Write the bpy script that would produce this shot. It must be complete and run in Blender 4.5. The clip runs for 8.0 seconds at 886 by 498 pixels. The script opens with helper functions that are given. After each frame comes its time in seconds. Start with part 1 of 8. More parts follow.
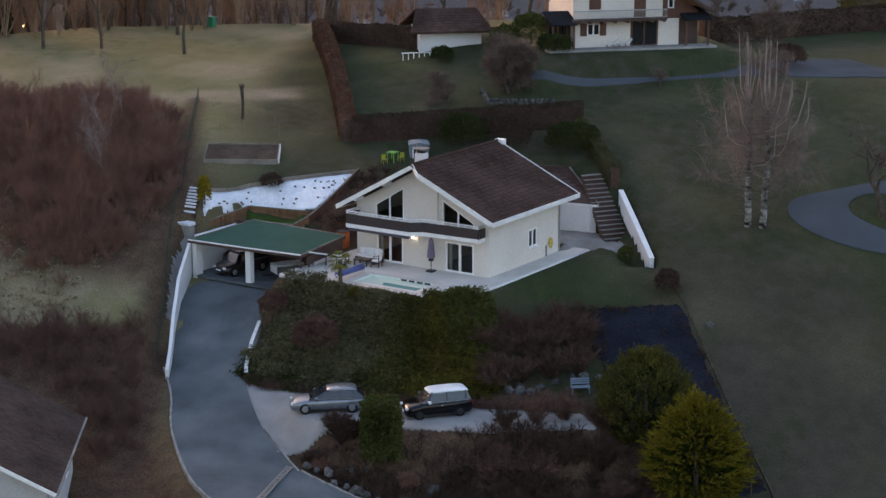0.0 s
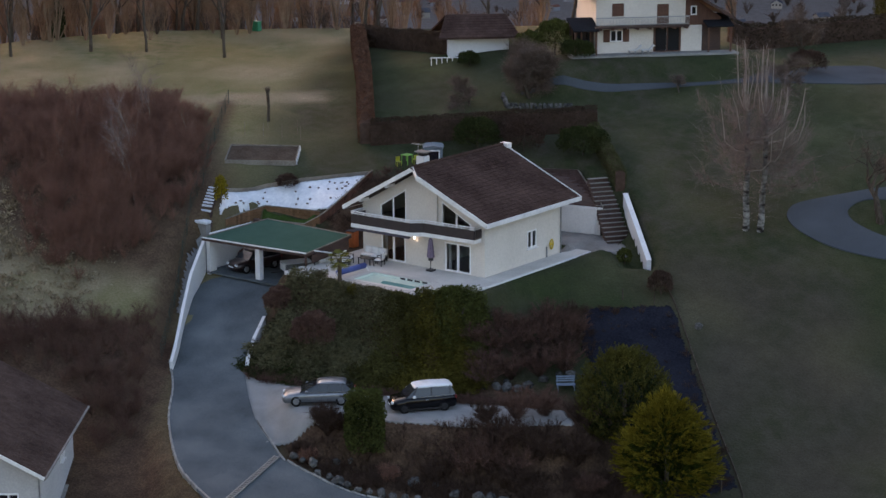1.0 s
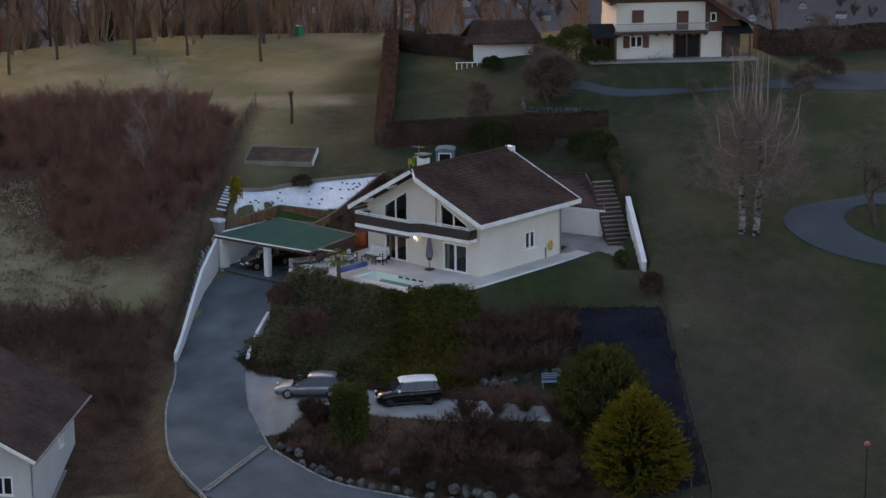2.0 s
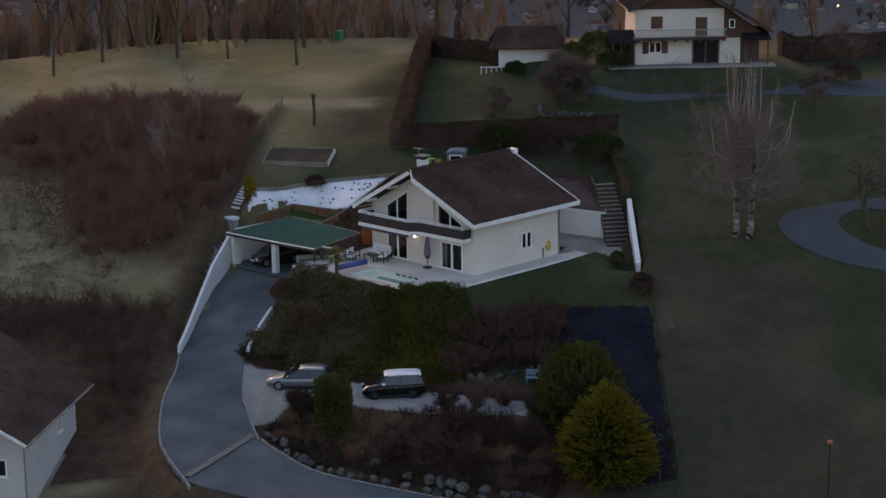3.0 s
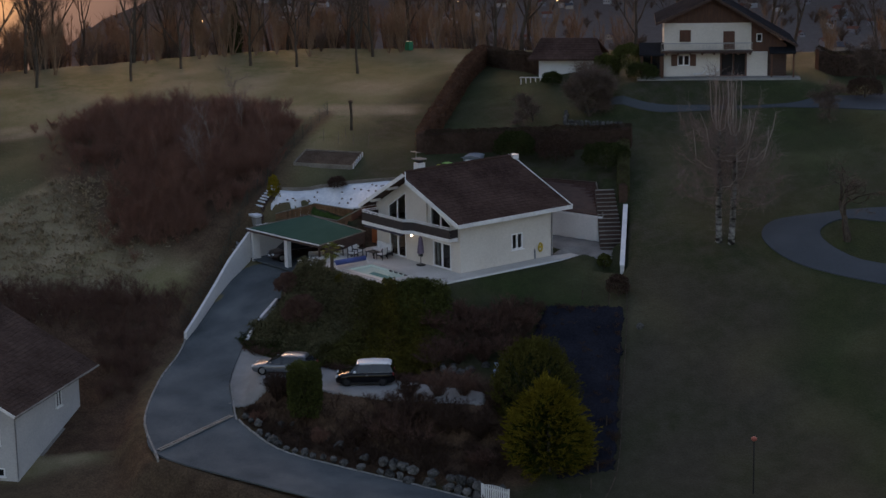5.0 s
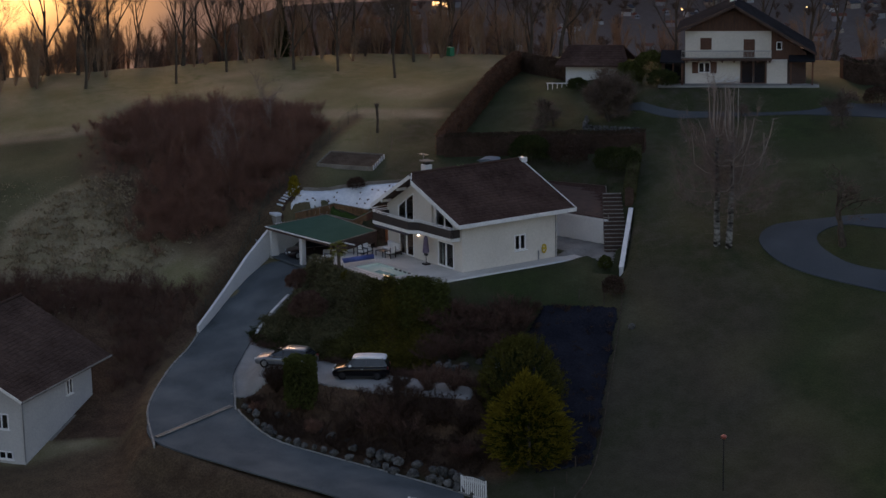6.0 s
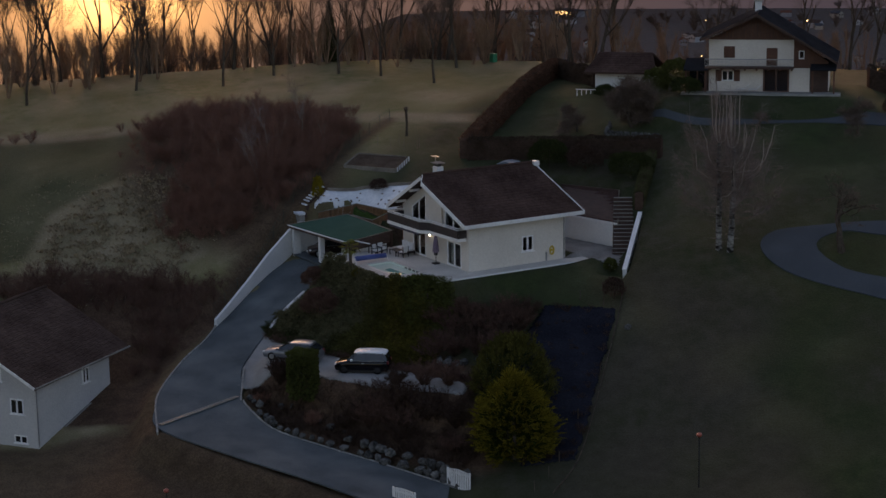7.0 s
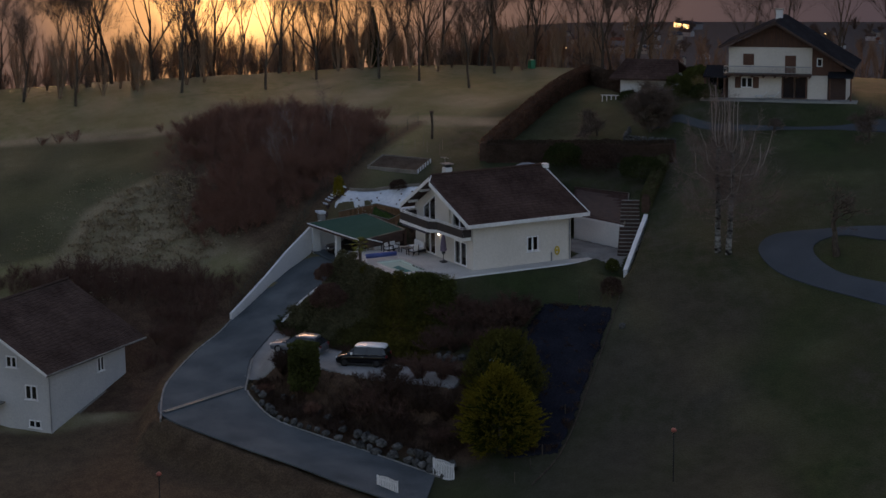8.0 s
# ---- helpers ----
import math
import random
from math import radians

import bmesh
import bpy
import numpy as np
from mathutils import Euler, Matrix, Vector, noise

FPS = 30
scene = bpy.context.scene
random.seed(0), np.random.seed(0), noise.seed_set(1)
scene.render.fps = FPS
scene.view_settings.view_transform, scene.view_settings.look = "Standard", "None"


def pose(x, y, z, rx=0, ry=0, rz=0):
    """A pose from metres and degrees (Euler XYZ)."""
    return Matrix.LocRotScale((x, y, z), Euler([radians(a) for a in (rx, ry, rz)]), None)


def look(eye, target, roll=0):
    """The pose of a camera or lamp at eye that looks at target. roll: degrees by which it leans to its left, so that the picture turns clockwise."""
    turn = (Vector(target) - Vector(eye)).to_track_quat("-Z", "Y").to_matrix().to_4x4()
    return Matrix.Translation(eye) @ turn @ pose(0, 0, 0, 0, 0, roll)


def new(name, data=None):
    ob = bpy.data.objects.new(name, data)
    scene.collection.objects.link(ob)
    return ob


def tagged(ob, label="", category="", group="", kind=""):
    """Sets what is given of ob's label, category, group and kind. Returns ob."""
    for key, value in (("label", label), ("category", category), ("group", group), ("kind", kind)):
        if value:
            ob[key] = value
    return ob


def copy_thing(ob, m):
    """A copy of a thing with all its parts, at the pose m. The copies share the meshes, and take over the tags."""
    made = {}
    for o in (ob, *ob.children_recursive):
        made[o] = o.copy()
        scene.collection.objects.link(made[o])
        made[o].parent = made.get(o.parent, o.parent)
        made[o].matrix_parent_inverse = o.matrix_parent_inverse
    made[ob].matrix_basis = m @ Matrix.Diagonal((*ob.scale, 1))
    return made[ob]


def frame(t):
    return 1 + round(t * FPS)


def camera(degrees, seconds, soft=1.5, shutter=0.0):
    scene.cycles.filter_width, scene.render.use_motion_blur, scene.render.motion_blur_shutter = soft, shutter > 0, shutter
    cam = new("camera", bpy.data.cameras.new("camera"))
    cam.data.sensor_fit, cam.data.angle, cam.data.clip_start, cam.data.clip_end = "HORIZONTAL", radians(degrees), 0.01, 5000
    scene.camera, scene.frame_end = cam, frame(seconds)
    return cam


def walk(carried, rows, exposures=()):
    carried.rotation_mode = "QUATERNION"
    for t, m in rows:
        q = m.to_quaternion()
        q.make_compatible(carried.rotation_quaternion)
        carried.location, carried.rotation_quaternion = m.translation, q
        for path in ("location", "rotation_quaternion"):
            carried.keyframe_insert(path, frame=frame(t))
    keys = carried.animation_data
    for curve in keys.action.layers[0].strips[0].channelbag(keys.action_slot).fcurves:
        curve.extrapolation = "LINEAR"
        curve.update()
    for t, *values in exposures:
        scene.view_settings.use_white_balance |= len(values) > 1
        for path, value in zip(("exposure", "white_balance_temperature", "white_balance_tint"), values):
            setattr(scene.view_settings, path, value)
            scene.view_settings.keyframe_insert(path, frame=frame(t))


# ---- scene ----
# brightness falls as the lens turns towards the setting sun
EXPOSURES = [(0, 2.28, 6620, 26), (1.5, 2.00, 6620, 26), (3, 1.60, 6640, 27), (4.5, 1.29, 6650, 27), (6, 1.02, 6660, 28), (8, 0.82, 6660, 28)]
cam = camera(25.20, 8.0)
walk(cam, [
    (0, look((67.844, -105.754, 32.094), (3.287, -8.586, 3.972), -0.076)),
    (0.5, look((72.375, -104.979, 32.560), (4.669, -9.977, 4.444), -0.236)),
    (1, look((77.307, -103.954, 32.997), (6.331, -11.353, 4.937), -0.354)),
    (1.5, look((81.913, -102.884, 33.411), (8.010, -12.583, 5.405), -0.503)),
    (3, look((96.333, -97.842, 34.044), (13.540, -15.429, 6.598), -0.867)),
    (3.5, look((100.906, -95.935, 34.193), (15.578, -16.078, 6.950), -0.996)),
    (4, look((105.593, -93.742, 34.292), (17.696, -16.625, 7.329), -0.988)),
    (4.5, look((109.949, -91.538, 34.337), (19.678, -17.110, 7.661), -1.075)),
    (6, look((123.351, -83.858, 34.445), (26.060, -18.501, 8.698), -1.113)),
    (6.5, look((127.529, -81.238, 34.534), (28.133, -19.017, 9.060), -1.071)),
    (7, look((131.801, -78.283, 34.466), (30.350, -19.308, 9.373), -0.994)),
    (7.5, look((135.851, -75.418, 34.375), (32.575, -19.536, 9.652), -0.987)),
    (8, look((139.940, -72.233, 34.174), (34.872, -19.602, 9.868), -0.896)),
], exposures=EXPOSURES)

# ---- world and sun: dusk, the sun low behind the plateau in the west
SUN_AZ, SUN_EL = math.atan2(-0.94, 0.34), radians(12.0)
world = bpy.data.worlds.new("dusk_sky")
scene.world = world
world.use_nodes = True
wn = world.node_tree.nodes
sky = wn.new("ShaderNodeTexSky")
sky.sky_type, sky.sun_disc = "NISHITA", False
sky.sun_elevation, sky.sun_rotation = radians(7.0), SUN_AZ
sky.air_density, sky.dust_density, sky.ozone_density = 1.0, 3.0, 1.0
world.node_tree.links.new(sky.outputs[0], wn["Background"].inputs[0])
wn["Background"].inputs[1].default_value = 0.15
sun = new("sun", bpy.data.lights.new("sun", "SUN"))
sun.data.energy, sun.data.angle, sun.data.color = 1.3, radians(26), (1.0, 0.55, 0.25)
sun.matrix_world = look((0, 0, 0), (-math.sin(SUN_AZ) * math.cos(SUN_EL), -math.cos(SUN_AZ) * math.cos(SUN_EL), -math.sin(SUN_EL)))

# ---- materials
def material(name, dark, light, grain=6.0, blotch=0.6, rough=0.8, metal=0.0, bump=0.3, spread=0.0, spec=0.5, stretch=(1, 1, 1), vary=0.0, island=False):
    """A weathered surface: two noises mix two colours, the finer one also roughens it."""
    m = bpy.data.materials.new(name)
    m.use_nodes = True
    n, link = m.node_tree.nodes, m.node_tree.links.new
    b = n["Principled BSDF"]
    co = n.new("ShaderNodeTexCoord")
    mp = n.new("ShaderNodeMapping")
    mp.inputs["Scale"].default_value = stretch
    link(co.outputs["Object"], mp.inputs[0])
    info = n.new("ShaderNodeObjectInfo")
    fine, wide = n.new("ShaderNodeTexNoise"), n.new("ShaderNodeTexNoise")
    for t, sc, det in ((fine, grain, 6.0), (wide, blotch, 4.0)):
        t.noise_dimensions = "4D"
        t.inputs["Scale"].default_value, t.inputs["Detail"].default_value = sc, det
        link(mp.outputs[0], t.inputs["Vector"])
        link(info.outputs["Random"], t.inputs["W"])
    add = n.new("ShaderNodeMath")
    add.operation = "MULTIPLY_ADD"
    add.inputs[1].default_value = 0.5
    half = n.new("ShaderNodeMath")
    half.operation = "MULTIPLY"
    half.inputs[1].default_value = 0.5
    link(wide.outputs["Fac"], half.inputs[0])
    link(fine.outputs["Fac"], add.inputs[0])
    link(half.outputs[0], add.inputs[2])
    ramp = n.new("ShaderNodeMapRange")
    ramp.inputs["From Min"].default_value, ramp.inputs["From Max"].default_value = 0.36 + spread, 0.64 + spread
    link(add.outputs[0], ramp.inputs["Value"])
    mix = n.new("ShaderNodeMix")
    mix.data_type = "RGBA"
    mix.inputs["A"].default_value, mix.inputs["B"].default_value = (*dark, 1), (*light, 1)
    link(ramp.outputs[0], mix.inputs["Factor"])
    out = mix.outputs["Result"]
    if vary:
        hsv = n.new("ShaderNodeHueSaturation")
        mr = n.new("ShaderNodeMapRange")
        mr.inputs["To Min"].default_value, mr.inputs["To Max"].default_value = 1 - vary, 1 + vary
        if island:
            geo = n.new("ShaderNodeNewGeometry")
            link(geo.outputs["Random Per Island"], mr.inputs["Value"])
        else:
            link(info.outputs["Random"], mr.inputs["Value"])
        link(mr.outputs[0], hsv.inputs["Value"])
        link(out, hsv.inputs["Color"])
        out = hsv.outputs[0]
    link(out, b.inputs["Base Color"])
    b.inputs["Roughness"].default_value, b.inputs["Metallic"].default_value = rough, metal
    b.inputs["Specular IOR Level"].default_value = spec if rough < 0.8 else 0.0
    if bump:
        bp = n.new("ShaderNodeBump")
        bp.inputs["Strength"].default_value, bp.inputs["Distance"].default_value = bump, 0.05
        link(fine.outputs["Fac"], bp.inputs["Height"])
        link(bp.outputs[0], b.inputs["Normal"])
    return m


def glass_dark(name, tint):
    m = bpy.data.materials.new(name)
    m.use_nodes = True
    b = m.node_tree.nodes["Principled BSDF"]
    b.inputs["Base Color"].default_value, b.inputs["Roughness"].default_value = (*tint, 1), 0.06
    b.inputs["Specular IOR Level"].default_value = 0.6
    return m


def glowing(name, colour, strength):
    m = bpy.data.materials.new(name)
    m.use_nodes = True
    b = m.node_tree.nodes["Principled BSDF"]
    b.inputs["Base Color"].default_value = (*colour, 1)
    b.inputs["Emission Color"].default_value, b.inputs["Emission Strength"].default_value = (*colour, 1), strength
    return m


RENDER = material("render_cream", (0.55, 0.51, 0.465), (0.68, 0.635, 0.585), 9, 0.35, 0.9, bump=0.15)
RENDER_COOL = material("render_white", (0.56, 0.56, 0.57), (0.70, 0.70, 0.70), 9, 0.35, 0.9, bump=0.15)
TRIM = material("painted_trim_white", (0.62, 0.62, 0.63), (0.80, 0.80, 0.80), 5, 0.8, 0.6, bump=0.08)
TILE = material("roof_tile_brown", (0.034, 0.021, 0.018), (0.098, 0.062, 0.052), 14, 0.5, 0.85, bump=0.4, vary=0.13, island=True, spec=0.12)
TILE_OLD = material("roof_tile_old", (0.040, 0.027, 0.023), (0.098, 0.069, 0.059), 12, 0.4, 0.9, bump=0.4, vary=0.13, island=True, spec=0.12)
TILE_DARK = material("roof_tile_dark", (0.013, 0.0138, 0.0165), (0.030, 0.031, 0.036), 12, 0.4, 0.85, bump=0.4, vary=0.2, island=True, spec=0.12)
FELT_GREEN = material("green_roof_felt", (0.036, 0.074, 0.056), (0.058, 0.106, 0.082), 22, 0.5, 0.9, bump=0.25)
WOOD_DARK = material("wood_dark_brown", (0.028, 0.014, 0.011), (0.075, 0.038, 0.028), 14, 1.5, 0.7, stretch=(1, 1, 6), bump=0.3)
WOOD_RED = material("wood_red_brown", (0.06, 0.024, 0.015), (0.125, 0.052, 0.03), 12, 1.2, 0.7, stretch=(6, 6, 1), bump=0.3, vary=0.15)
WOOD_TAN = material("wood_tan_boards", (0.11, 0.062, 0.034), (0.22, 0.13, 0.075), 10, 1.0, 0.8, stretch=(1, 1, 5), bump=0.35, vary=0.2)
WOOD_GREY = material("wood_grey_weathered", (0.12, 0.105, 0.09), (0.25, 0.225, 0.19), 10, 1.0, 0.85, bump=0.35, vary=0.15)
SLATE_PANEL = material("balcony_panel_dark", (0.020, 0.014, 0.016), (0.038, 0.028, 0.031), 5, 0.6, 0.5, bump=0.05)
def clear_glass(name):
    m = bpy.data.materials.new(name)
    m.use_nodes = True
    b = m.node_tree.nodes["Principled BSDF"]
    b.inputs["Base Color"].default_value, b.inputs["Roughness"].default_value = (0.72, 0.76, 0.76, 1), 0.01
    b.inputs["Transmission Weight"].default_value, b.inputs["IOR"].default_value = 1.0, 1.35
    return m


CLEAR = clear_glass("clear_glass")
GLASS = glass_dark("window_glass", (0.012, 0.014, 0.018))
FRAME = material("window_frame_white", (0.70, 0.70, 0.71), (0.82, 0.82, 0.82), 6, 1, 0.45, bump=0.03)
METAL_GREY = material("metal_grey", (0.25, 0.26, 0.28), (0.4, 0.41, 0.43), 8, 1, 0.4, 0.8, bump=0.05)
METAL_DARK = material("metal_dark", (0.015, 0.015, 0.017), (0.04, 0.04, 0.045), 8, 1, 0.5, 0.5, bump=0.05)
ASPHALT = material("asphalt_drive", (0.054, 0.064, 0.071), (0.138, 0.156, 0.166), 24, 0.30, 0.92, bump=0.25)
ASPHALT_ROAD = material("asphalt_lane", (0.046, 0.054, 0.063), (0.082, 0.093, 0.106), 30, 0.25, 0.9, bump=0.2)
KERB = material("kerb_concrete", (0.17, 0.168, 0.16), (0.33, 0.325, 0.31), 12, 0.8, 0.9, bump=0.25)
GRAVEL = material("gravel_pale", (0.19, 0.188, 0.184), (0.33, 0.328, 0.32), 40, 0.5, 0.95, bump=0.6)
PAVING = material("paving_pale", (0.40, 0.385, 0.36), (0.56, 0.54, 0.51), 14, 0.5, 0.8, bump=0.12, vary=0.07)
CONCRETE = material("concrete_step", (0.15, 0.145, 0.138), (0.28, 0.272, 0.258), 12, 0.7, 0.92, bump=0.3)
STONE = material("boulder_stone", (0.030, 0.030, 0.029), (0.150, 0.147, 0.142), 5, 0.8, 0.9, bump=0.6, vary=0.35)
SNOW = material("old_snow", (0.52, 0.56, 0.62), (0.74, 0.77, 0.80), 5, 1.2, 0.6, bump=0.4)
FABRIC = material("weed_fabric_blue_black", (0.009, 0.010, 0.015), (0.027, 0.0285, 0.039), 7, 0.45, 0.85, bump=0.9, spec=0.12)
# ---- the lie of the land
def smooth(a):
    a = min(1.0, max(0.0, a))
    return a * a * (3 - 2 * a)


def slope(x, y):
    """The open hillside: steep in the middle, easing off to the plateau above and the valley road below."""
    s = -0.2425 * x + 0.385 * (y - 4)
    if s > 0:
        z = 10.0 * (1 - math.exp(-s / 10.0))
    elif s > -6:
        z = s
    else:
        z = -6 - 6 * (1 - math.exp((s + 6) / 6))
    return z


# the drive: left edge, right edge and height, from the carport down to the gate
DRIVE = [((-19.9, -4.5), (-11.2, -4.4), -1.48), ((-17.45, -9.45), (-11.4, -8.3), -3.0), ((-13.85, -14.8), (-9.4, -12.2), -4.8),
         ((-11.3, -17.1), (-7.2, -14.6), -5.5), ((-8.3, -20.5), (-3.7, -17.6), -6.2), ((-4.4, -23.9), (-1.4, -18.8), -6.9),
         ((-1.6, -25.6), (0.2, -19.6), -7.3), ((2.5, -27.2), (2.8, -19.9), -7.75), ((8.6, -24.8), (5.7, -19.5), -8.4),
         ((15.4, -21.7), (9.2, -17.6), -9.0), ((19.8, -19.7), (14.0, -15.2), -9.5), ((25.6, -16.8), (19.5, -12.8), -10.0)]
# level places: outline, height at two ends (x0, z0, x1, z1), width of the bank round it
LEVELS = [
    ([(-9.0, -13.4), (-3.5, -12.3), (4.0, -10.2), (12.0, -6.6), (14.2, -8.4), (9.0, -12.6), (3.0, -15.4), (-2.2, -17.6), (-5.2, -16.6)], (-9, -5.45, 12, -5.55), 2.2),
    ([(-19.4, 0.2), (-19.4, 0.9), (-15.9, 1.5), (-15.6, 0.9), (-15.0, 0.2)], (0, 1.45, 1, 1.45), 0.4),
    ([(-10.8, 0.4), (-12.6, 0.8), (-12.4, 3.0), (-11.6, 8.6), (-10.8, 9.8)], (0, -0.05, 1, -0.05), 2.3),
    ([(-20.0, -5.0), (-10.6, -4.2), (-10.6, 0.0), (-20.0, 0.0)], (0, -1.6, 1, -1.6), 0.6),
    ([(-5.0, -34.0), (-12.5, -23.5), (-24.0, -30.0), (-31.0, -35.0), (-19.0, -44.0)], (0, -10.6, 1, -10.6), 3.0),
    ([(1.0, 9.0), (2.4, 10.6), (7.2, 10.1), (4.6, 12.7), (2.6, 14.2), (0.9, 14.6)], (0, 0.25, 1, 0.25), 0.45),
    ([(-11.0, -6.3), (1.5, -6.6), (2.9, -1.0), (2.6, 10.8), (-11.0, 10.5)], (0, -0.12, 1, -0.12), 1.9),
    ([(-5.7, -5.2), (-1.1, -5.2), (-1.1, -3.4), (-5.7, -3.4)], (0, -1.6, 1, -1.6), 0.6),
    ([(1.25, 13.2), (1.2, 14.0), (-2.9, 17.1), (-7.9, 14.8), (-5.4, 9.8), (1.0, 9.4)], (0, 0.28, 1, 0.28), 0.35),
    ([(-12.9, 30.0), (-2.2, 41.5), (-9.0, 48.5), (-19.0, 38.0)], (0, 10.0, 1, 10.0), 3.5),
]


def inside_gap(x, y, poly):
    """Distance outside the outline (0 within)."""
    hit, best = False, 1e9
    for i in range(len(poly)):
        (ax, ay), (bx, by) = poly[i - 1], poly[i]
        if (ay > y) != (by > y) and x < ax + (y - ay) / (by - ay) * (bx - ax):
            hit = not hit
        dx, dy = bx - ax, by - ay
        k = min(1, max(0, ((x - ax) * dx + (y - ay) * dy) / (dx * dx + dy * dy)))
        best = min(best, (x - ax - k * dx) ** 2 + (y - ay - k * dy) ** 2)
    return 0.0 if hit else math.sqrt(best)


def drive_at(x, y):
    """Height of the drive beside a place, and the distance outside its edges."""
    gap, high = 1e9, 0.0
    for (l0, r0, z0), (l1, r1, z1) in zip(DRIVE, DRIVE[1:]):
        if min(abs(l0[0] - x), abs(r0[0] - x), abs(l1[0] - x), abs(r1[0] - x)) > 12:
            continue
        g = inside_gap(x, y, [l0, r0, r1, l1])
        if g < gap:
            ax, ay, bx, by = (l0[0] + r0[0]) / 2, (l0[1] + r0[1]) / 2, (l1[0] + r1[0]) / 2, (l1[1] + r1[1]) / 2
            k = min(1, max(0, ((x - ax) * (bx - ax) + (y - ay) * (by - ay)) / ((bx - ax) ** 2 + (by - ay) ** 2)))
            gap, high = g, z0 + k * (z1 - z0)
    return high, gap


def ground(x, y):
    z = slope(x, y)
    # the knoll that carries the chalet and its shed
    z += 1.6 * math.exp(-(((x + 9) / 17) ** 2 + ((y - 40) / 9) ** 2)) + 1.4 * math.exp(-(((x + 23) / 9) ** 2 + ((y - 33) / 8) ** 2))
    # the lawn dips beside the forecourt, and the slope is cut back behind the carport
    z -= 1.25 * math.exp(-(((x - 6.3) / 3.6) ** 2 + ((y - 11.6) / 3.2) ** 2)) * smooth((0.75 - (x + y - 18) / 1.414) / 0.7)
    z -= 1.15 * math.exp(-(((x + 18.3) / 3.2) ** 2 + ((y - 0.9) / 2.0) ** 2))
    if -40 < x < 40 and -50 < y < 55:
        for poly, (x0, z0, x1, z1), bank in LEVELS[:1]:
            g = inside_gap(x, y, poly)
            if g < bank:
                z += (z0 + (x - x0) / (x1 - x0) * (z1 - z0) - z) * smooth(1 - g / bank)
        high, g = drive_at(x, y)
        if g < 2.4:
            z += (high - 0.22 - z) * smooth(1 - max(0, g - 0.5) / 1.9)
        for poly, (x0, z0, x1, z1), bank in LEVELS[1:]:
            g = inside_gap(x, y, poly)
            if g < bank:
                z += (z0 + (0.24 * max(0.0, 0.802 * (y + 33.7) - 0.597 * (x + 5.0) - 0.8) if z0 == -10.6 else 0.0) - z) * smooth(1 - g / bank)
        # cut for the garden steps and for the strip in front of the sloping wall
        u = ((x - 3.3) * -0.83 + (y - 13.4) * 0.557) / 4.22
        v = (x - 3.3) * 0.557 + (y - 13.4) * 0.83
        if -0.1 < u < 1.0 and -0.9 < v < 1.2:
            z = min(z, 0.02 + 4.05 * max(0, u))
        s, w = ((x - 2.25) - (y - 15.75)) / 10.8, (x + y - 18) / 1.414
        if -0.02 < s < 1.0 and -2.2 < w < 0.1:
            z += min(0, 1.95 - 3.15 * s - z) * smooth((w + 2.2) / 1.0)
    return z

# ---- building helpers
UP = Vector((0, 0, 1))


def mesh_of(name, bm, mat, smooth_faces=False):
    me = bpy.data.meshes.new(name)
    bmesh.ops.recalc_face_normals(bm, faces=bm.faces)
    bm.to_mesh(me)
    bm.free()
    for m in mat if isinstance(mat, (list, tuple)) else (mat,):
        me.materials.append(m)
    if smooth_faces:
        me.polygons.foreach_set("use_smooth", [True] * len(me.polygons))
    return me


def part(name, bm, mat, parent=None, label="", smooth_faces=False, kind=""):
    """A bmesh as one mesh object, under a thing or a part where one is given."""
    ob = new(name, mesh_of(name, bm, mat, smooth_faces))
    ob.parent = parent
    return tagged(ob, label, kind=kind)


def thing(name, label, category, m=None, group="", kind=""):
    ob = new(name)
    ob.empty_display_size = 0.3
    if m is not None:
        ob.matrix_basis = m
    return tagged(ob, label, category, group, kind)


def single(name, bm, mat, label, category, m=None, group="", kind="", smooth_faces=False):
    ob = new(name, mesh_of(name, bm, mat, smooth_faces))
    if m is not None:
        ob.matrix_basis = m
    return tagged(ob, label, category, group, kind)


def box(x0, y0, z0, x1, y1, z1, bm=None, bevel=0.0, mi=0):
    """An upright box between two corners; bevel softens its edges."""
    bm2 = bmesh.new()
    bmesh.ops.create_cube(bm2, size=1)
    for v in bm2.verts:
        v.co = Vector(((x0 + x1) / 2 + v.co.x * (x1 - x0), (y0 + y1) / 2 + v.co.y * (y1 - y0), (z0 + z1) / 2 + v.co.z * (z1 - z0)))
    if bevel:
        bmesh.ops.bevel(bm2, geom=bm2.edges[:], offset=bevel, segments=1, affect="EDGES")
    return join(bm2, bm, mi)


def join(bm2, bm=None, mi=0):
    for f in bm2.faces:
        f.material_index = mi
    if bm is None:
        return bm2
    seen = {v: bm.verts.new(v.co) for v in bm2.verts}
    for f in bm2.faces:
        try:
            bm.faces.new([seen[v] for v in f.verts]).material_index = mi
        except ValueError:
            pass
    bm2.free()
    return bm


def prism(outline, thick, bm=None, mi=0, along=None):
    """A slab: a loop of points pushed along a vector (downwards by default)."""
    push = Vector(along) if along is not None else Vector((0, 0, -thick))
    bm2 = bmesh.new()
    top = [bm2.verts.new(p) for p in outline]
    low = [bm2.verts.new(Vector(p) + push) for p in outline]
    bm2.faces.new(top)
    bm2.faces.new(low[::-1])
    for i in range(len(top)):
        bm2.faces.new((top[i - 1], low[i - 1], low[i], top[i]))
    return join(bm2, bm, mi)


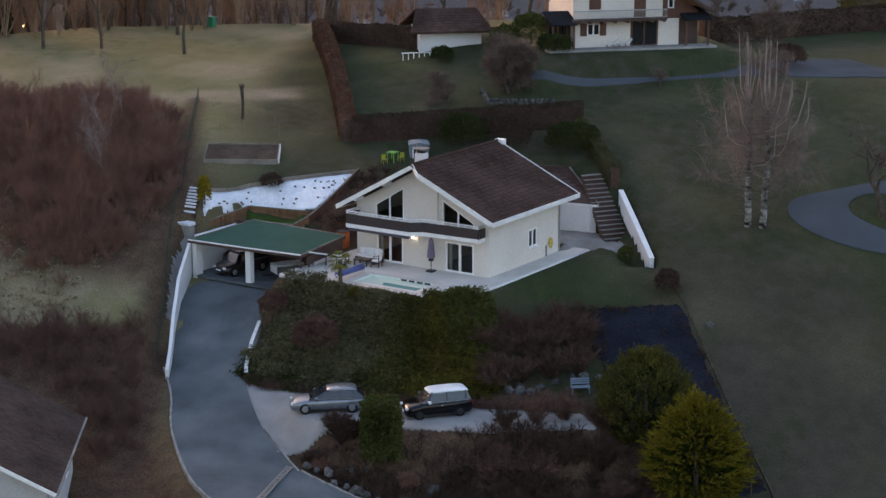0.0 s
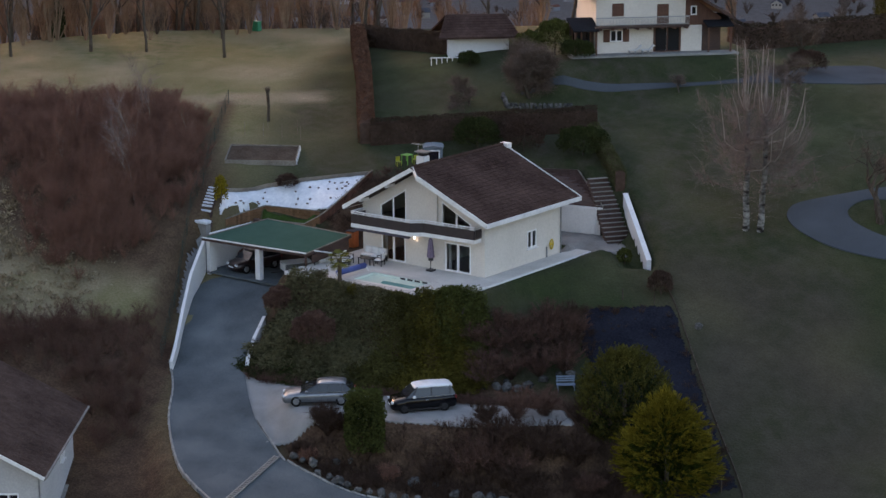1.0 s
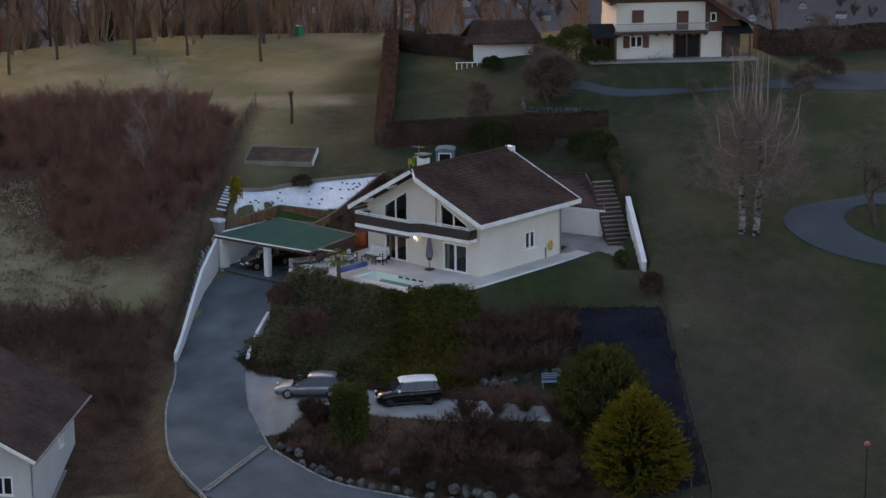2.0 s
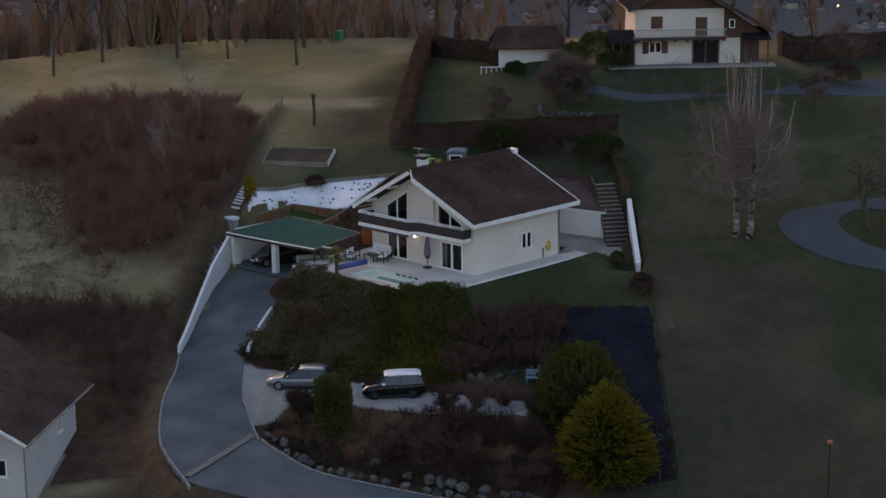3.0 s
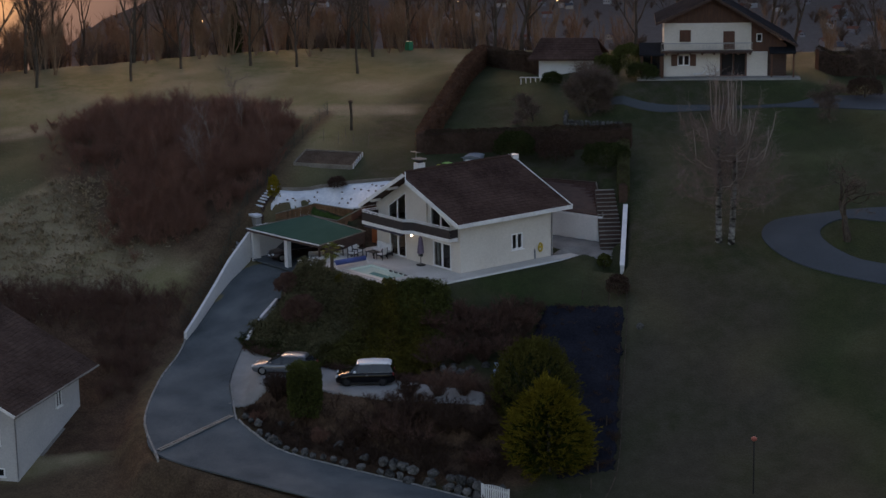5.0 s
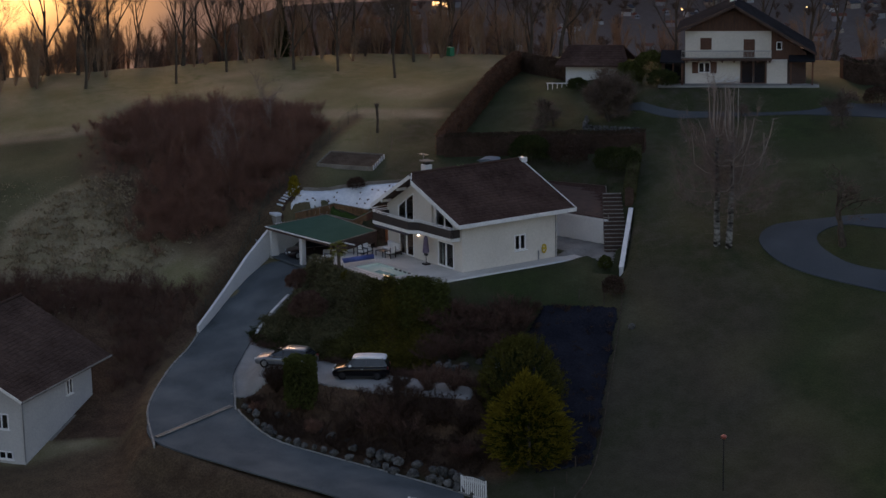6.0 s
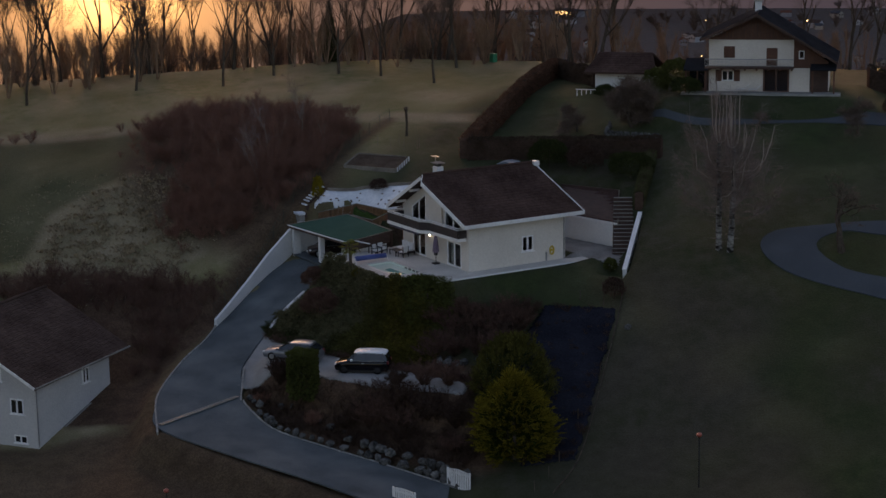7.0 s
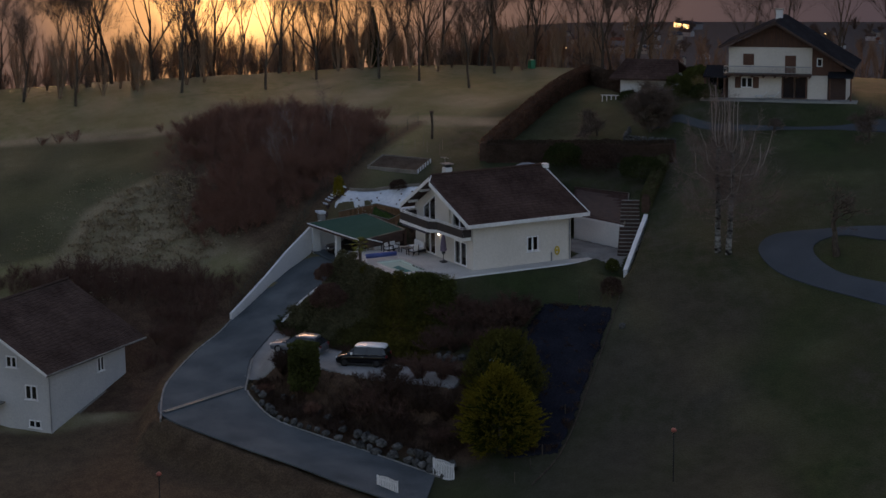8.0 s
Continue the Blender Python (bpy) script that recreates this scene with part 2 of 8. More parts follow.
def beam(a, b, w, h, bm=None, mi=0, up=UP):
    """A straight bar from a to b, w wide and h high (b's top at the line's centre)."""
    a, b = Vector(a), Vector(b)
    d = (b - a).normalized()
    side = d.cross(up)
    side = side.normalized() if side.length > 1e-4 else Vector((1, 0, 0))
    top = side.cross(d).normalized()
    bm2 = bmesh.new()
    ring = []
    for p in (a, b):
        ring.append([bm2.verts.new(p + side * sx * w / 2 + top * sz * h / 2) for sx, sz in ((-1, -1), (1, -1), (1, 1), (-1, 1))])
    for i in range(4):
        bm2.faces.new((ring[0][i - 1], ring[0][i], ring[1][i], ring[1][i - 1]))
    bm2.faces.new(ring[0])
    bm2.faces.new(ring[1][::-1])
    return join(bm2, bm, mi)


def tube(points, radii, sides=6, bm=None, mi=0, cap=True):
    """A tapering tube through points."""
    bm2 = bm if bm is not None else bmesh.new()
    rings = []
    points = [Vector(p) for p in points]
    for i, p in enumerate(points):
        d = (points[min(i + 1, len(points) - 1)] - points[max(i - 1, 0)]).normalized()
        a = d.orthogonal().normalized() if i == 0 else (rings[-1][1] - d * rings[-1][1].dot(d)).normalized()
        b = d.cross(a)
        rings.append(([bm2.verts.new(p + (a * math.cos(k * math.tau / sides) + b * math.sin(k * math.tau / sides)) * radii[i]) for k in range(sides)], a))
    for (r0, _), (r1, _) in zip(rings, rings[1:]):
        for k in range(sides):
            bm2.faces.new((r0[k - 1], r0[k], r1[k], r1[k - 1])).material_index = mi
    if cap:
        for r in (rings[0][0][::-1], rings[-1][0]):
            bm2.faces.new(r).material_index = mi
    return bm2


def sheet(x, y):
    """Height of the ground sheet, with its unevenness."""
    big = noise.noise((x * 0.06, y * 0.06, 0)) * 0.35 + noise.noise((x * 0.35, y * 0.35, 3)) * 0.06
    flat = 0.0 if (-23.5 < x < 10 and -36 < y < 19) else (0.12 if (-24 < x < 26 and -34 < y < 18) else 1.0)
    return ground(x, y) + big * flat * 0.6 + far_drop(x, y)


def far_drop(x, y):
    """Behind the field's rim the land falls away to the valley floor."""
    d = max(-0.9 * x + 0.44 * y - 67.5, -0.613 * x + 0.79 * y - 60)
    return -min(240.0, 0.24 * d) if d > 0 else 0.0


def on_ground(x, y, lift=0.0):
    return Vector((x, y, sheet(x, y) + lift))


def roof_tiles(name, corners, mat, parent, across=0.33, along=0.42, lip=0.018):
    """Courses of single lapped tiles over a four-cornered slope: eave start, eave end, ridge end, ridge start."""
    e0, e1, r1, r0 = [Vector(c) for c in corners]
    n = (e1 - e0).cross(r0 - e0).normalized()
    if n.z < 0:
        n = -n
    rows = max(1, round(((r0 - e0).length + (r1 - e1).length) / 2 / along))
    cols = max(1, round(((e1 - e0).length + (r1 - r0).length) / 2 / across))
    verts, faces = [], []
    rnd = random.Random(len(name) * 7 + rows)
    for r in range(rows):
        a0, a1 = e0.lerp(r0, r / rows), e1.lerp(r1, r / rows)
        b0, b1 = e0.lerp(r0, min(1, (r + 1.08) / rows)), e1.lerp(r1, min(1, (r + 1.08) / rows))
        shift = 0.5 * (r % 2)
        for c in range(cols + (r % 2)):
            u0, u1 = max(0, (c - shift + 0.03) / cols), min(1, (c + 1 - shift - 0.03) / cols)
            lift = n * (lip * 2 + rnd.uniform(-0.006, 0.010))
            k = len(verts)
            verts += [a0.lerp(a1, u0) + lift, a0.lerp(a1, u1) + lift, b0.lerp(b1, u1) + n * 0.012, b0.lerp(b1, u0) + n * 0.012,
                      a0.lerp(a1, u0) + n * 0.002, a0.lerp(a1, u1) + n * 0.002]
            faces += [(k, k + 1, k + 2, k + 3), (k + 4, k + 5, k + 1, k), (k + 4, k, k + 3), (k + 1, k + 5, k + 2)]
    me = bpy.data.meshes.new(name)
    me.from_pydata(verts, [], faces)
    me.materials.append(mat)
    ob = new(name, me)
    ob.parent = parent
    return tagged(ob, kind="stuff")


def window(name, parent, at, right, w, h, panes=2, depth=0.10, frame_w=0.07, top_right=None, mat=None, label="", wood=None):
    """A framed window: at = lower left corner, right = unit vector along the wall; top_right gives a raked head."""
    right = Vector(right).normalized()
    out = right.cross(UP).normalized()
    at = Vector(at)
    hr = h if top_right is None else top_right
    frame_mat = wood or FRAME
    win = part(name, bmesh.new(), frame_mat, parent, label)
    P = lambda u, v, o=0.0: at + right * u + UP * v + out * o
    hh = lambda u: h + (hr - h) * u / w
    bm = bmesh.new()
    f = frame_w
    beam(P(f / 2, 0, 0.02), P(f / 2, h, 0.02), f, depth, bm, up=out)
    beam(P(w - f / 2, 0, 0.02), P(w - f / 2, hr, 0.02), f, depth, bm, up=out)
    beam(P(0, f / 2, 0.022), P(w, f / 2, 0.022), depth, f, bm)
    beam(P(0, h - f / 2, 0.022), P(w, hr - f / 2, 0.022), depth, f, bm)
    part("window_frame", bm, frame_mat, win)
    for k in range(1, panes):
        u = w * k / panes
        part("mullion", beam(P(u, 0, 0.024), P(u, hh(u), 0.024), f * 1.5, depth * 0.8, up=out), frame_mat, win)
    for k in range(panes):
        u0, u1 = w * k / panes + f, w * (k + 1) / panes - f
        part("pane", prism([P(u0, f, 0), P(u1, f, 0), P(u1, hh(u1) - f, 0), P(u0, hh(u0) - f, 0)], 0, along=out * -0.02), mat or GLASS, win).visible_shadow = mat is not CLEAR
    return win


def pierced_wall(x0, x1, top, holes, low=-0.3):
    """Upright solid strips (x0, x1, z0 left, z0 right, z1 left, z1 right) of a wall that leaves holes (xa, xb, z0, z1 left, z1 right) open."""
    cuts = sorted({x0, x1, RX, *[h[0] for h in holes], *[h[1] for h in holes]} & {v for v in {x0, x1, RX, *[h[0] for h in holes], *[h[1] for h in holes]} if x0 <= v <= x1})
    out = []
    for a, b in zip(cuts, cuts[1:]):
        mid = (a + b) / 2
        za, zb = low, low
        for ha, hb, z0, zl, zr in sorted([h for h in holes if h[0] < mid < h[1]], key=lambda h: h[2]):
            out.append((a, b, za, zb, z0, z0))
            za, zb = zl + (zr - zl) * (a - ha) / (hb - ha), zl + (zr - zl) * (b - ha) / (hb - ha)
        out.append((a, b, za, zb, top(a), top(b)))
    return out

# ---- ground: one sheet from the garden to the horizon
def spaced(lo, hi, fine_lo, fine_hi, step):
    xs = list(np.arange(fine_lo, fine_hi + 1e-6, step))
    d, x = step, fine_hi
    while x < hi:
        d *= 1.22
        x = min(hi, x + d)
        xs.append(x)
    d, x = step, fine_lo
    while x > lo:
        d *= 1.22
        x = max(lo, x - d)
        xs.insert(0, x)
    return xs


MOUND = [(-22.6, -13), (-21.8, -16), (-27, -20), (-33, -24.5), (-39, -19.5), (-40, -11.5), (-36, -9), (-28, -11.5)]
GX, GY = spaced(-3600, 3000, -62, 40, 0.6), spaced(-3000, 3600, -46, 56, 0.6)
verts, faces, dry, soil, pale, town, worn = [], [], [], [], [], [], []
for j, y in enumerate(GY):
    for i, x in enumerate(GX):
        verts.append((x, y, sheet(x, y)))
        # dry winter grass out on the field and the west bank, green on the lawns
        field = smooth((-0.70 * x - 0.45 * (y - 14) - 17) / 7) if y < 14 else smooth((-x * 0.72 + (y - 14) * -0.35 - 19.5) / 4)
        field = max(field, smooth((-x - 39) / 4))
        meadow = smooth(1 - inside_gap(x, y, [(-40.5, -11), (-34.5, -21.5), (-40, -33), (-66, -52), (-62, -24), (-50, -7)]) / 1.2)
        field *= 1 - 0.72 * meadow
        dry.append(min(1, max(0, field + 0.25 * noise.noise((x * 0.2, y * 0.2, 8)))))
        bank = smooth(1 - abs(inside_gap(x, y, [(-9, -13), (-11, -7), (2, -7), (13, -4), (20, -10), (9, -17), (1, -19)])) / 1.5)
        left = max(smooth(1 - inside_gap(x, y, [(-23, -1.5), (-34, 7.5), (-46, 4), (-50, -5), (-42, -10), (-29, -12), (-21, -9.5)]) / 4), 1.25 * smooth(1 - inside_gap(x, y, [(-20.5, -17), (-15, -13), (-9.5, -22), (-4, -26), (-8, -30), (-16, -24), (-25, -27), (-34, -27), (-27, -21)]) / 1.2))
        below = smooth(1 - inside_gap(x, y, [(-2, -27.5), (8, -25), (18, -20.5), (30, -18), (40, -40), (10, -55), (-8, -40)]) / 2.5) * 0.85
        cut = smooth(1 - inside_gap(x, y, [(-14.3, 2.0), (-14.6, 7.2), (-10, 11), (-10.4, 1.0)]) / 1.0)
        rim = smooth(-far_drop(x, y) / 3)
        worn.append(smooth(1 - inside_gap(x, y, [(10.5, 9.5), (14.0, 5.6), (19.0, 0.4), (25.5, -6.5), (40, -14), (44, 0), (28, 6), (17, 13)]) / 5) * (0.75 + 0.6 * noise.noise((x * 0.25, y * 0.25, 4))))
        town.append(smooth((-far_drop(x, y) - 60) / 60))
        strip = 0.9 * smooth(1 - inside_gap(x, y, [(-33.6, 12.2), (-24.4, -0.4), (-20.6, -6.6), (-14.2, -15.4), (-14.8, -15.8), (-21.6, -7.0), (-25.4, -0.2), (-34.4, 12.6)]) / 0.9)
        verge = 0.75 * smooth(1 - inside_gap(x, y, [(-14.2, -15.4), (-11.6, -17.4), (-8.6, -20.8), (-4.7, -24.2), (-1.8, -26.0), (2.2, -27.6), (1.0, -30.0), (-6.0, -26.0), (-11.0, -20.5), (-15.0, -17.0)]) / 1.0)
        soil.append(max(bank, min(1, left * 0.95), below, cut, rim, strip, verge))
        # a band of bleached grass along the old terrace edge in the field
        band = min(abs(inside_gap(x, y, [(-62.2, -22.0), (-53.8, -12.5), (-47.5, -2.2), (-40.5, 6.9), (-34.5, 12.5), (-28.5, 17.6), (-29.4, 18.6), (-35.5, 13.6), (-41.6, 7.9), (-48.8, -1.4), (-55, -11.5)])), 9)
        mound = 0.85 * smooth(1 - inside_gap(x, y, MOUND) / 1.6)
        dry[-1] = max(dry[-1], mound)
        pale.append(max(mound, smooth(1 - band / 1.6)) * (0.6 + 0.5 * noise.noise((x * 0.5, y * 0.5, 2))) * (1 - rim))
nx = len(GX)
for j in range(len(GY) - 1):
    for i in range(nx - 1):
        k = j * nx + i
        faces.append((k, k + 1, k + 1 + nx, k + nx))
me = bpy.data.meshes.new("ground")
me.from_pydata(verts, [], faces)
me.polygons.foreach_set("use_smooth", [True] * len(faces))
for key, values in (("dry", dry), ("soil", soil), ("pale", pale), ("town", town), ("worn", worn)):
    me.attributes.new(key, "FLOAT", "POINT").data.foreach_set("value", values)


def grass_material():
    m = bpy.data.materials.new("winter_grass")
    m.use_nodes = True
    n, link = m.node_tree.nodes, m.node_tree.links.new
    b = n["Principled BSDF"]
    co = n.new("ShaderNodeTexCoord")

    def noisy(scale, detail, low=0.33, high=0.67):
        t = n.new("ShaderNodeTexNoise")
        t.inputs["Scale"].default_value, t.inputs["Detail"].default_value = scale, detail
        link(co.outputs["Object"], t.inputs["Vector"])
        r = n.new("ShaderNodeMapRange")
        r.inputs["From Min"].default_value, r.inputs["From Max"].default_value = low, high
        link(t.outputs["Fac"], r.inputs["Value"])
        return r.outputs[0]

    def blend(fac, a, c):
        x = n.new("ShaderNodeMix")
        x.data_type = "RGBA"
        for key, val in (("Factor", fac), ("A", a), ("B", c)):
            if isinstance(val, tuple):
                x.inputs[key].default_value = (*val, 1)
            else:
                link(val, x.inputs[key])
        return x.outputs["Result"]

    fine, mid, wide, vast = noisy(7.0, 7), noisy(0.9, 5), noisy(0.16, 4), noisy(0.06, 5, 0.42, 0.58)
    lawn = blend(mid, blend(fine, (0.021, 0.030, 0.012), (0.030, 0.041, 0.017)), blend(fine, (0.029, 0.043, 0.014), (0.041, 0.058, 0.022)))
    lawn = blend(wide, lawn, blend(fine, (0.031, 0.036, 0.017), (0.043, 0.048, 0.024)))
    tired = blend(mid, blend(fine, (0.037, 0.034, 0.024), (0.051, 0.046, 0.033)), blend(fine, (0.050, 0.045, 0.033), (0.066, 0.059, 0.043)))
    lawn = blend(vast, lawn, blend(mid, lawn, tired))
    field = blend(mid, blend(fine, (0.20, 0.168, 0.10), (0.255, 0.215, 0.135)), blend(fine, (0.245, 0.205, 0.13), (0.32, 0.27, 0.185)))
    field = blend(wide, field, blend(fine, (0.13, 0.118, 0.055), (0.165, 0.15, 0.075)))
    field = blend(vast, field, blend(mid, field, blend(fine, (0.11, 0.112, 0.045), (0.14, 0.14, 0.062))))
    litter = blend(mid, blend(fine, (0.044, 0.026, 0.018), (0.082, 0.050, 0.034)), blend(fine, (0.066, 0.041, 0.027), (0.120, 0.078, 0.050)))
    at = []
    for key in ("dry", "soil", "pale", "town", "worn"):
        a = n.new("ShaderNodeAttribute")
        a.attribute_name = key
        at.append(a.outputs["Fac"])
    bleached = blend(fine, (0.20, 0.158, 0.105), (0.31, 0.255, 0.18))
    paved = blend(wide, blend(mid, (0.085, 0.075, 0.066), (0.13, 0.115, 0.105)), blend(mid, (0.11, 0.10, 0.095), (0.17, 0.155, 0.15)))
    link(blend(at[3], blend(at[1], blend(at[2], blend(at[0], blend(at[4], lawn, tired), field), bleached), litter), paved), b.inputs["Base Color"])
    b.inputs["Roughness"].default_value, b.inputs["Specular IOR Level"].default_value = 0.95, 0.1
    bp = n.new("ShaderNodeBump")
    bp.inputs["Strength"].default_value, bp.inputs["Distance"].default_value = 0.45, 0.10
    link(fine, bp.inputs["Height"])
    link(bp.outputs[0], b.inputs["Normal"])
    return m


GRASS = grass_material()
me.materials.append(GRASS)
tagged(new("ground", me), "sloping ground with winter lawns, dry field grass and leaf litter", "ground", kind="structure")


# ---- the drive: sheet of asphalt with kerbs
def ribbon(name, left, right, mat, label, category, lift=0.0, thick=0.12, steps=6, kind="structure"):
    bm = bmesh.new()
    rows = []
    n = len(left)
    for i in range((n - 1) * steps + 1):
        k, f = min(i // steps, n - 2), (i - min(i // steps, n - 2) * steps) / steps

        def at(side, f=f, k=k):
            p0, p1, p2, p3 = [Vector(side[min(max(q, 0), n - 1)]) for q in (k - 1, k, k + 1, k + 2)]
            return 0.5 * ((2 * p1) + (p2 - p0) * f + (2 * p0 - 5 * p1 + 4 * p2 - p3) * f * f + (3 * p1 - p0 - 3 * p2 + p3) * f ** 3)
        l, r = at(left), at(right)
        row = [bm.verts.new(l.lerp(r, u / 4) + Vector((0, 0, lift + 0.03 * math.sin(math.pi * u / 4)))) for u in range(5)]
        row += [bm.verts.new(r + Vector((0, 0, lift - thick))), bm.verts.new(l + Vector((0, 0, lift - thick)))]
        rows.append(row)
    for a, b in zip(rows, rows[1:]):
        for u in range(7):
            bm.faces.new((a[u - 1], a[u], b[u], b[u - 1]))
    bm.faces.new(rows[0])
    bm.faces.new(rows[-1][::-1])
    return single(name, bm, mat, label, category, kind=kind, smooth_faces=False)


ribbon("drive", [(*l, z) for l, r, z in DRIVE], [(*r, z) for l, r, z in DRIVE], ASPHALT,
       "curved grey asphalt drive climbing to the carport", "driveway")


def drive_near(x, y):
    """Height of the drive, blended from all its stretches, and the distance to its edge."""
    top, total, gap = 0.0, 0.0, 1e9
    for (l0, r0, z0), (l1, r1, z1) in zip(DRIVE, DRIVE[1:]):
        g = inside_gap(x, y, [l0, r0, r1, l1])
        ax, ay, bx, by = (l0[0] + r0[0]) / 2, (l0[1] + r0[1]) / 2, (l1[0] + r1[0]) / 2, (l1[1] + r1[1]) / 2
        k = min(1, max(0, ((x - ax) * (bx - ax) + (y - ay) * (by - ay)) / ((bx - ax) ** 2 + (by - ay) ** 2)))
        w = 1 / (g + 0.15) ** 3
        top, total, gap = top + w * (z0 + k * (z1 - z0)), total + w, min(gap, g)
    return top / total, gap


corner = {}


def lie(x, y):
    """Height of the ground sheet between its corners."""
    i, j = math.floor((x + 62) / 0.6), math.floor((y + 46) / 0.6)
    for q in ((i, j), (i + 1, j), (i, j + 1), (i + 1, j + 1)):
        if q not in corner:
            corner[q] = sheet(-62 + 0.6 * q[0], -46 + 0.6 * q[1])
    f, g = (x + 62) / 0.6 - i, (y + 46) / 0.6 - j
    return (corner[i, j] * (1 - f) + corner[i + 1, j] * f) * (1 - g) + (corner[i, j + 1] * (1 - f) + corner[i + 1, j + 1] * f) * g


def draped(name, outline, mat, label, category, lift=0.03, step=0.5, wobble=0.0, kind="structure", meet=False):
    """A thin layer that lies on the ground inside an outline; meet: it joins the drive flush."""
    xs, ys = [p[0] for p in outline], [p[1] for p in outline]
    bm = bmesh.new()
    made = {}

    def at(i, j):
        if (i, j) not in made:
            x, y = min(xs) + i * step, min(ys) + j * step
            g = wobble * noise.noise((x * 1.3, y * 1.3, 5))
            z = lie(x, y) + lift + g
            if meet:
                high, near = drive_near(x, y)
                z = max(z, z + (high - 0.03 - z) * smooth(1 - (near - 0.3) / 1.6))
            made[i, j] = bm.verts.new((x + g * 3, y + g * 3, z))
        return made[i, j]
    for i in range(int((max(xs) - min(xs)) / step) + 1):
        for j in range(int((max(ys) - min(ys)) / step) + 1):
            if inside_gap(min(xs) + (i + 0.5) * step, min(ys) + (j + 0.5) * step, outline) <= 0:
                bm.faces.new((at(i, j), at(i + 1, j), at(i + 1, j + 1), at(i, j + 1)))
    rim_ = bmesh.ops.extrude_edge_only(bm, edges=[e for e in bm.edges if e.is_boundary])
    for v in rim_["geom"]:
        if isinstance(v, bmesh.types.BMVert):
            v.co.z -= 0.09
    return single(name, bm, mat, label, category, kind=kind, smooth_faces=True)


draped("snow_patch", [(-22.3, -0.5), (-20.5, 2.2), (-17.3, 4.7), (-14.9, 7.2), (-14.4, 4.2), (-14.6, 2.2), (-15.8, 1.8), (-19.6, 1.2), (-20.5, -0.6), (-20.7, -2.6)], SNOW,
       "old snow lying on the planted slope", "snow", 0.16, 0.1, 0.05)
FABRIC_EDGE = [(7.2, 3.4), (11.6, 6.6), (17.6, 0.8), (23.4, -5.0), (21.6, -8.2), (15.0, -4.0), (8.9, 0.2)]
draped("weed_fabric", FABRIC_EDGE, FABRIC,
       "dark blue-black weed fabric covering the bank", "weed fabric", 0.10, 0.2, 0.07)
draped("gravel_strip", [(-21.6, -3.6), (-20.5, -3.3), (-19.9, -6.0), (-16.9, -10.3), (-17.6, -10.4), (-20.7, -6.0)], GRAVEL, "pale gravel strip behind the white wall", "gravel", 0.10, 0.2)
draped("gravel_bay", [(-10.2, -13.6), (-3.5, -12.3), (4.0, -10.2), (12.0, -6.6), (14.0, -8.4), (9.0, -12.6), (3.0, -15.4), (0.2, -17.3), (-1.6, -19.4), (-5.0, -18.6), (-8.5, -15.7)], GRAVEL,
       "pale gravel parking bay beside the drive", "parking bay", 0.10, 0.18, meet=True)
draped("grass_strip", [(-20.2, -0.2), (-19.5, 0.95), (-15.0, 1.4), (-14.9, 0.25), (-18.4, 0.1)], material("turf_green", (0.03, 0.055, 0.014), (0.06, 0.10, 0.03), 20, 1, 0.95, bump=0.5),
       "narrow strip of green grass between two board fences", "grass", 0.05, 0.2)


def curve_points(points, steps=8):
    """Points of a smooth line through a few places of the plan."""
    out, n = [], len(points)
    for i in range((n - 1) * steps + 1):
        k = min(i // steps, n - 2)
        f = i / steps - k
        p0, p1, p2, p3 = [Vector(points[min(max(q, 0), n - 1)]) for q in (k - 1, k, k + 1, k + 2)]
        out.append(0.5 * ((2 * p1) + (p2 - p0) * f + (2 * p0 - 5 * p1 + 4 * p2 - p3) * f * f + (3 * p1 - p0 - 3 * p2 + p3) * f ** 3))
    return out


def lane(name, left, right, label):
    left, right = curve_points(left), curve_points(right)
    ribbon(name, [(p.x, p.y, sheet(p.x, p.y)) for p in left], [(p.x, p.y, sheet(p.x, p.y)) for p in right], ASPHALT_ROAD, label, "lane", lift=0.07, thick=0.3, steps=1)


lane("lane_1", [(25, 33), (18.0, 27.4), (15.1, 23.9), (13.2, 20.8), (14.2, 18.6), (18.0, 17.9), (22.5, 19.2), (30, 22)],
     [(28, 31.5), (20.0, 26.2), (17.2, 24.6), (16.6, 22.6), (17.6, 21.4), (20.0, 21.0), (22.9, 21.6), (29, 24.6)], "grey asphalt lane bending in a hairpin")
lane("lane_2", [(-14.95, 27.0), (-9.95, 29.95), (-6.3, 33.0), (-1.1, 37.6), (0.8, 43.4), (1.6, 47.5), (4.2, 51.3), (8.2, 50.2), (14, 55)], [(-14.7, 26.6), (-9.6, 29.5), (-5.9, 32.5), (-0.6, 37.0), (3.4, 40.4), (6.4, 43.4), (8.4, 45.8), (10.6, 47.6), (17, 52.5)],
     "grey lane leading up to the chalet")


# kerbs: stones set end to end along the drive's edges
def along(points, step):
    out, left = [], 0.0
    for a, b in zip(points, points[1:]):
        a, b = Vector(a), Vector(b)
        n = (b - a).length
        d = left
        while d < n:
            out.append((a.lerp(b, d / n), (b - a).normalized()))
            d += step
        left = d - n
    return out


def kerb_run(name, points, label, high=0.06, wide=0.13):
    k = thing(name, label, "kerb", kind="structure")
    shared = mesh_of("kerb_stone", box(-0.49, -wide / 2, -0.25, 0.49, wide / 2, high, bevel=0.02), KERB)
    for p, d in along(points, 1.0):
        ob = new("kerb_stone", shared)
        ob.parent = k
        ob.matrix_basis = Matrix.Translation(p + d * 0.5) @ d.to_track_quat("X", "Z").to_matrix().to_4x4()
    return k


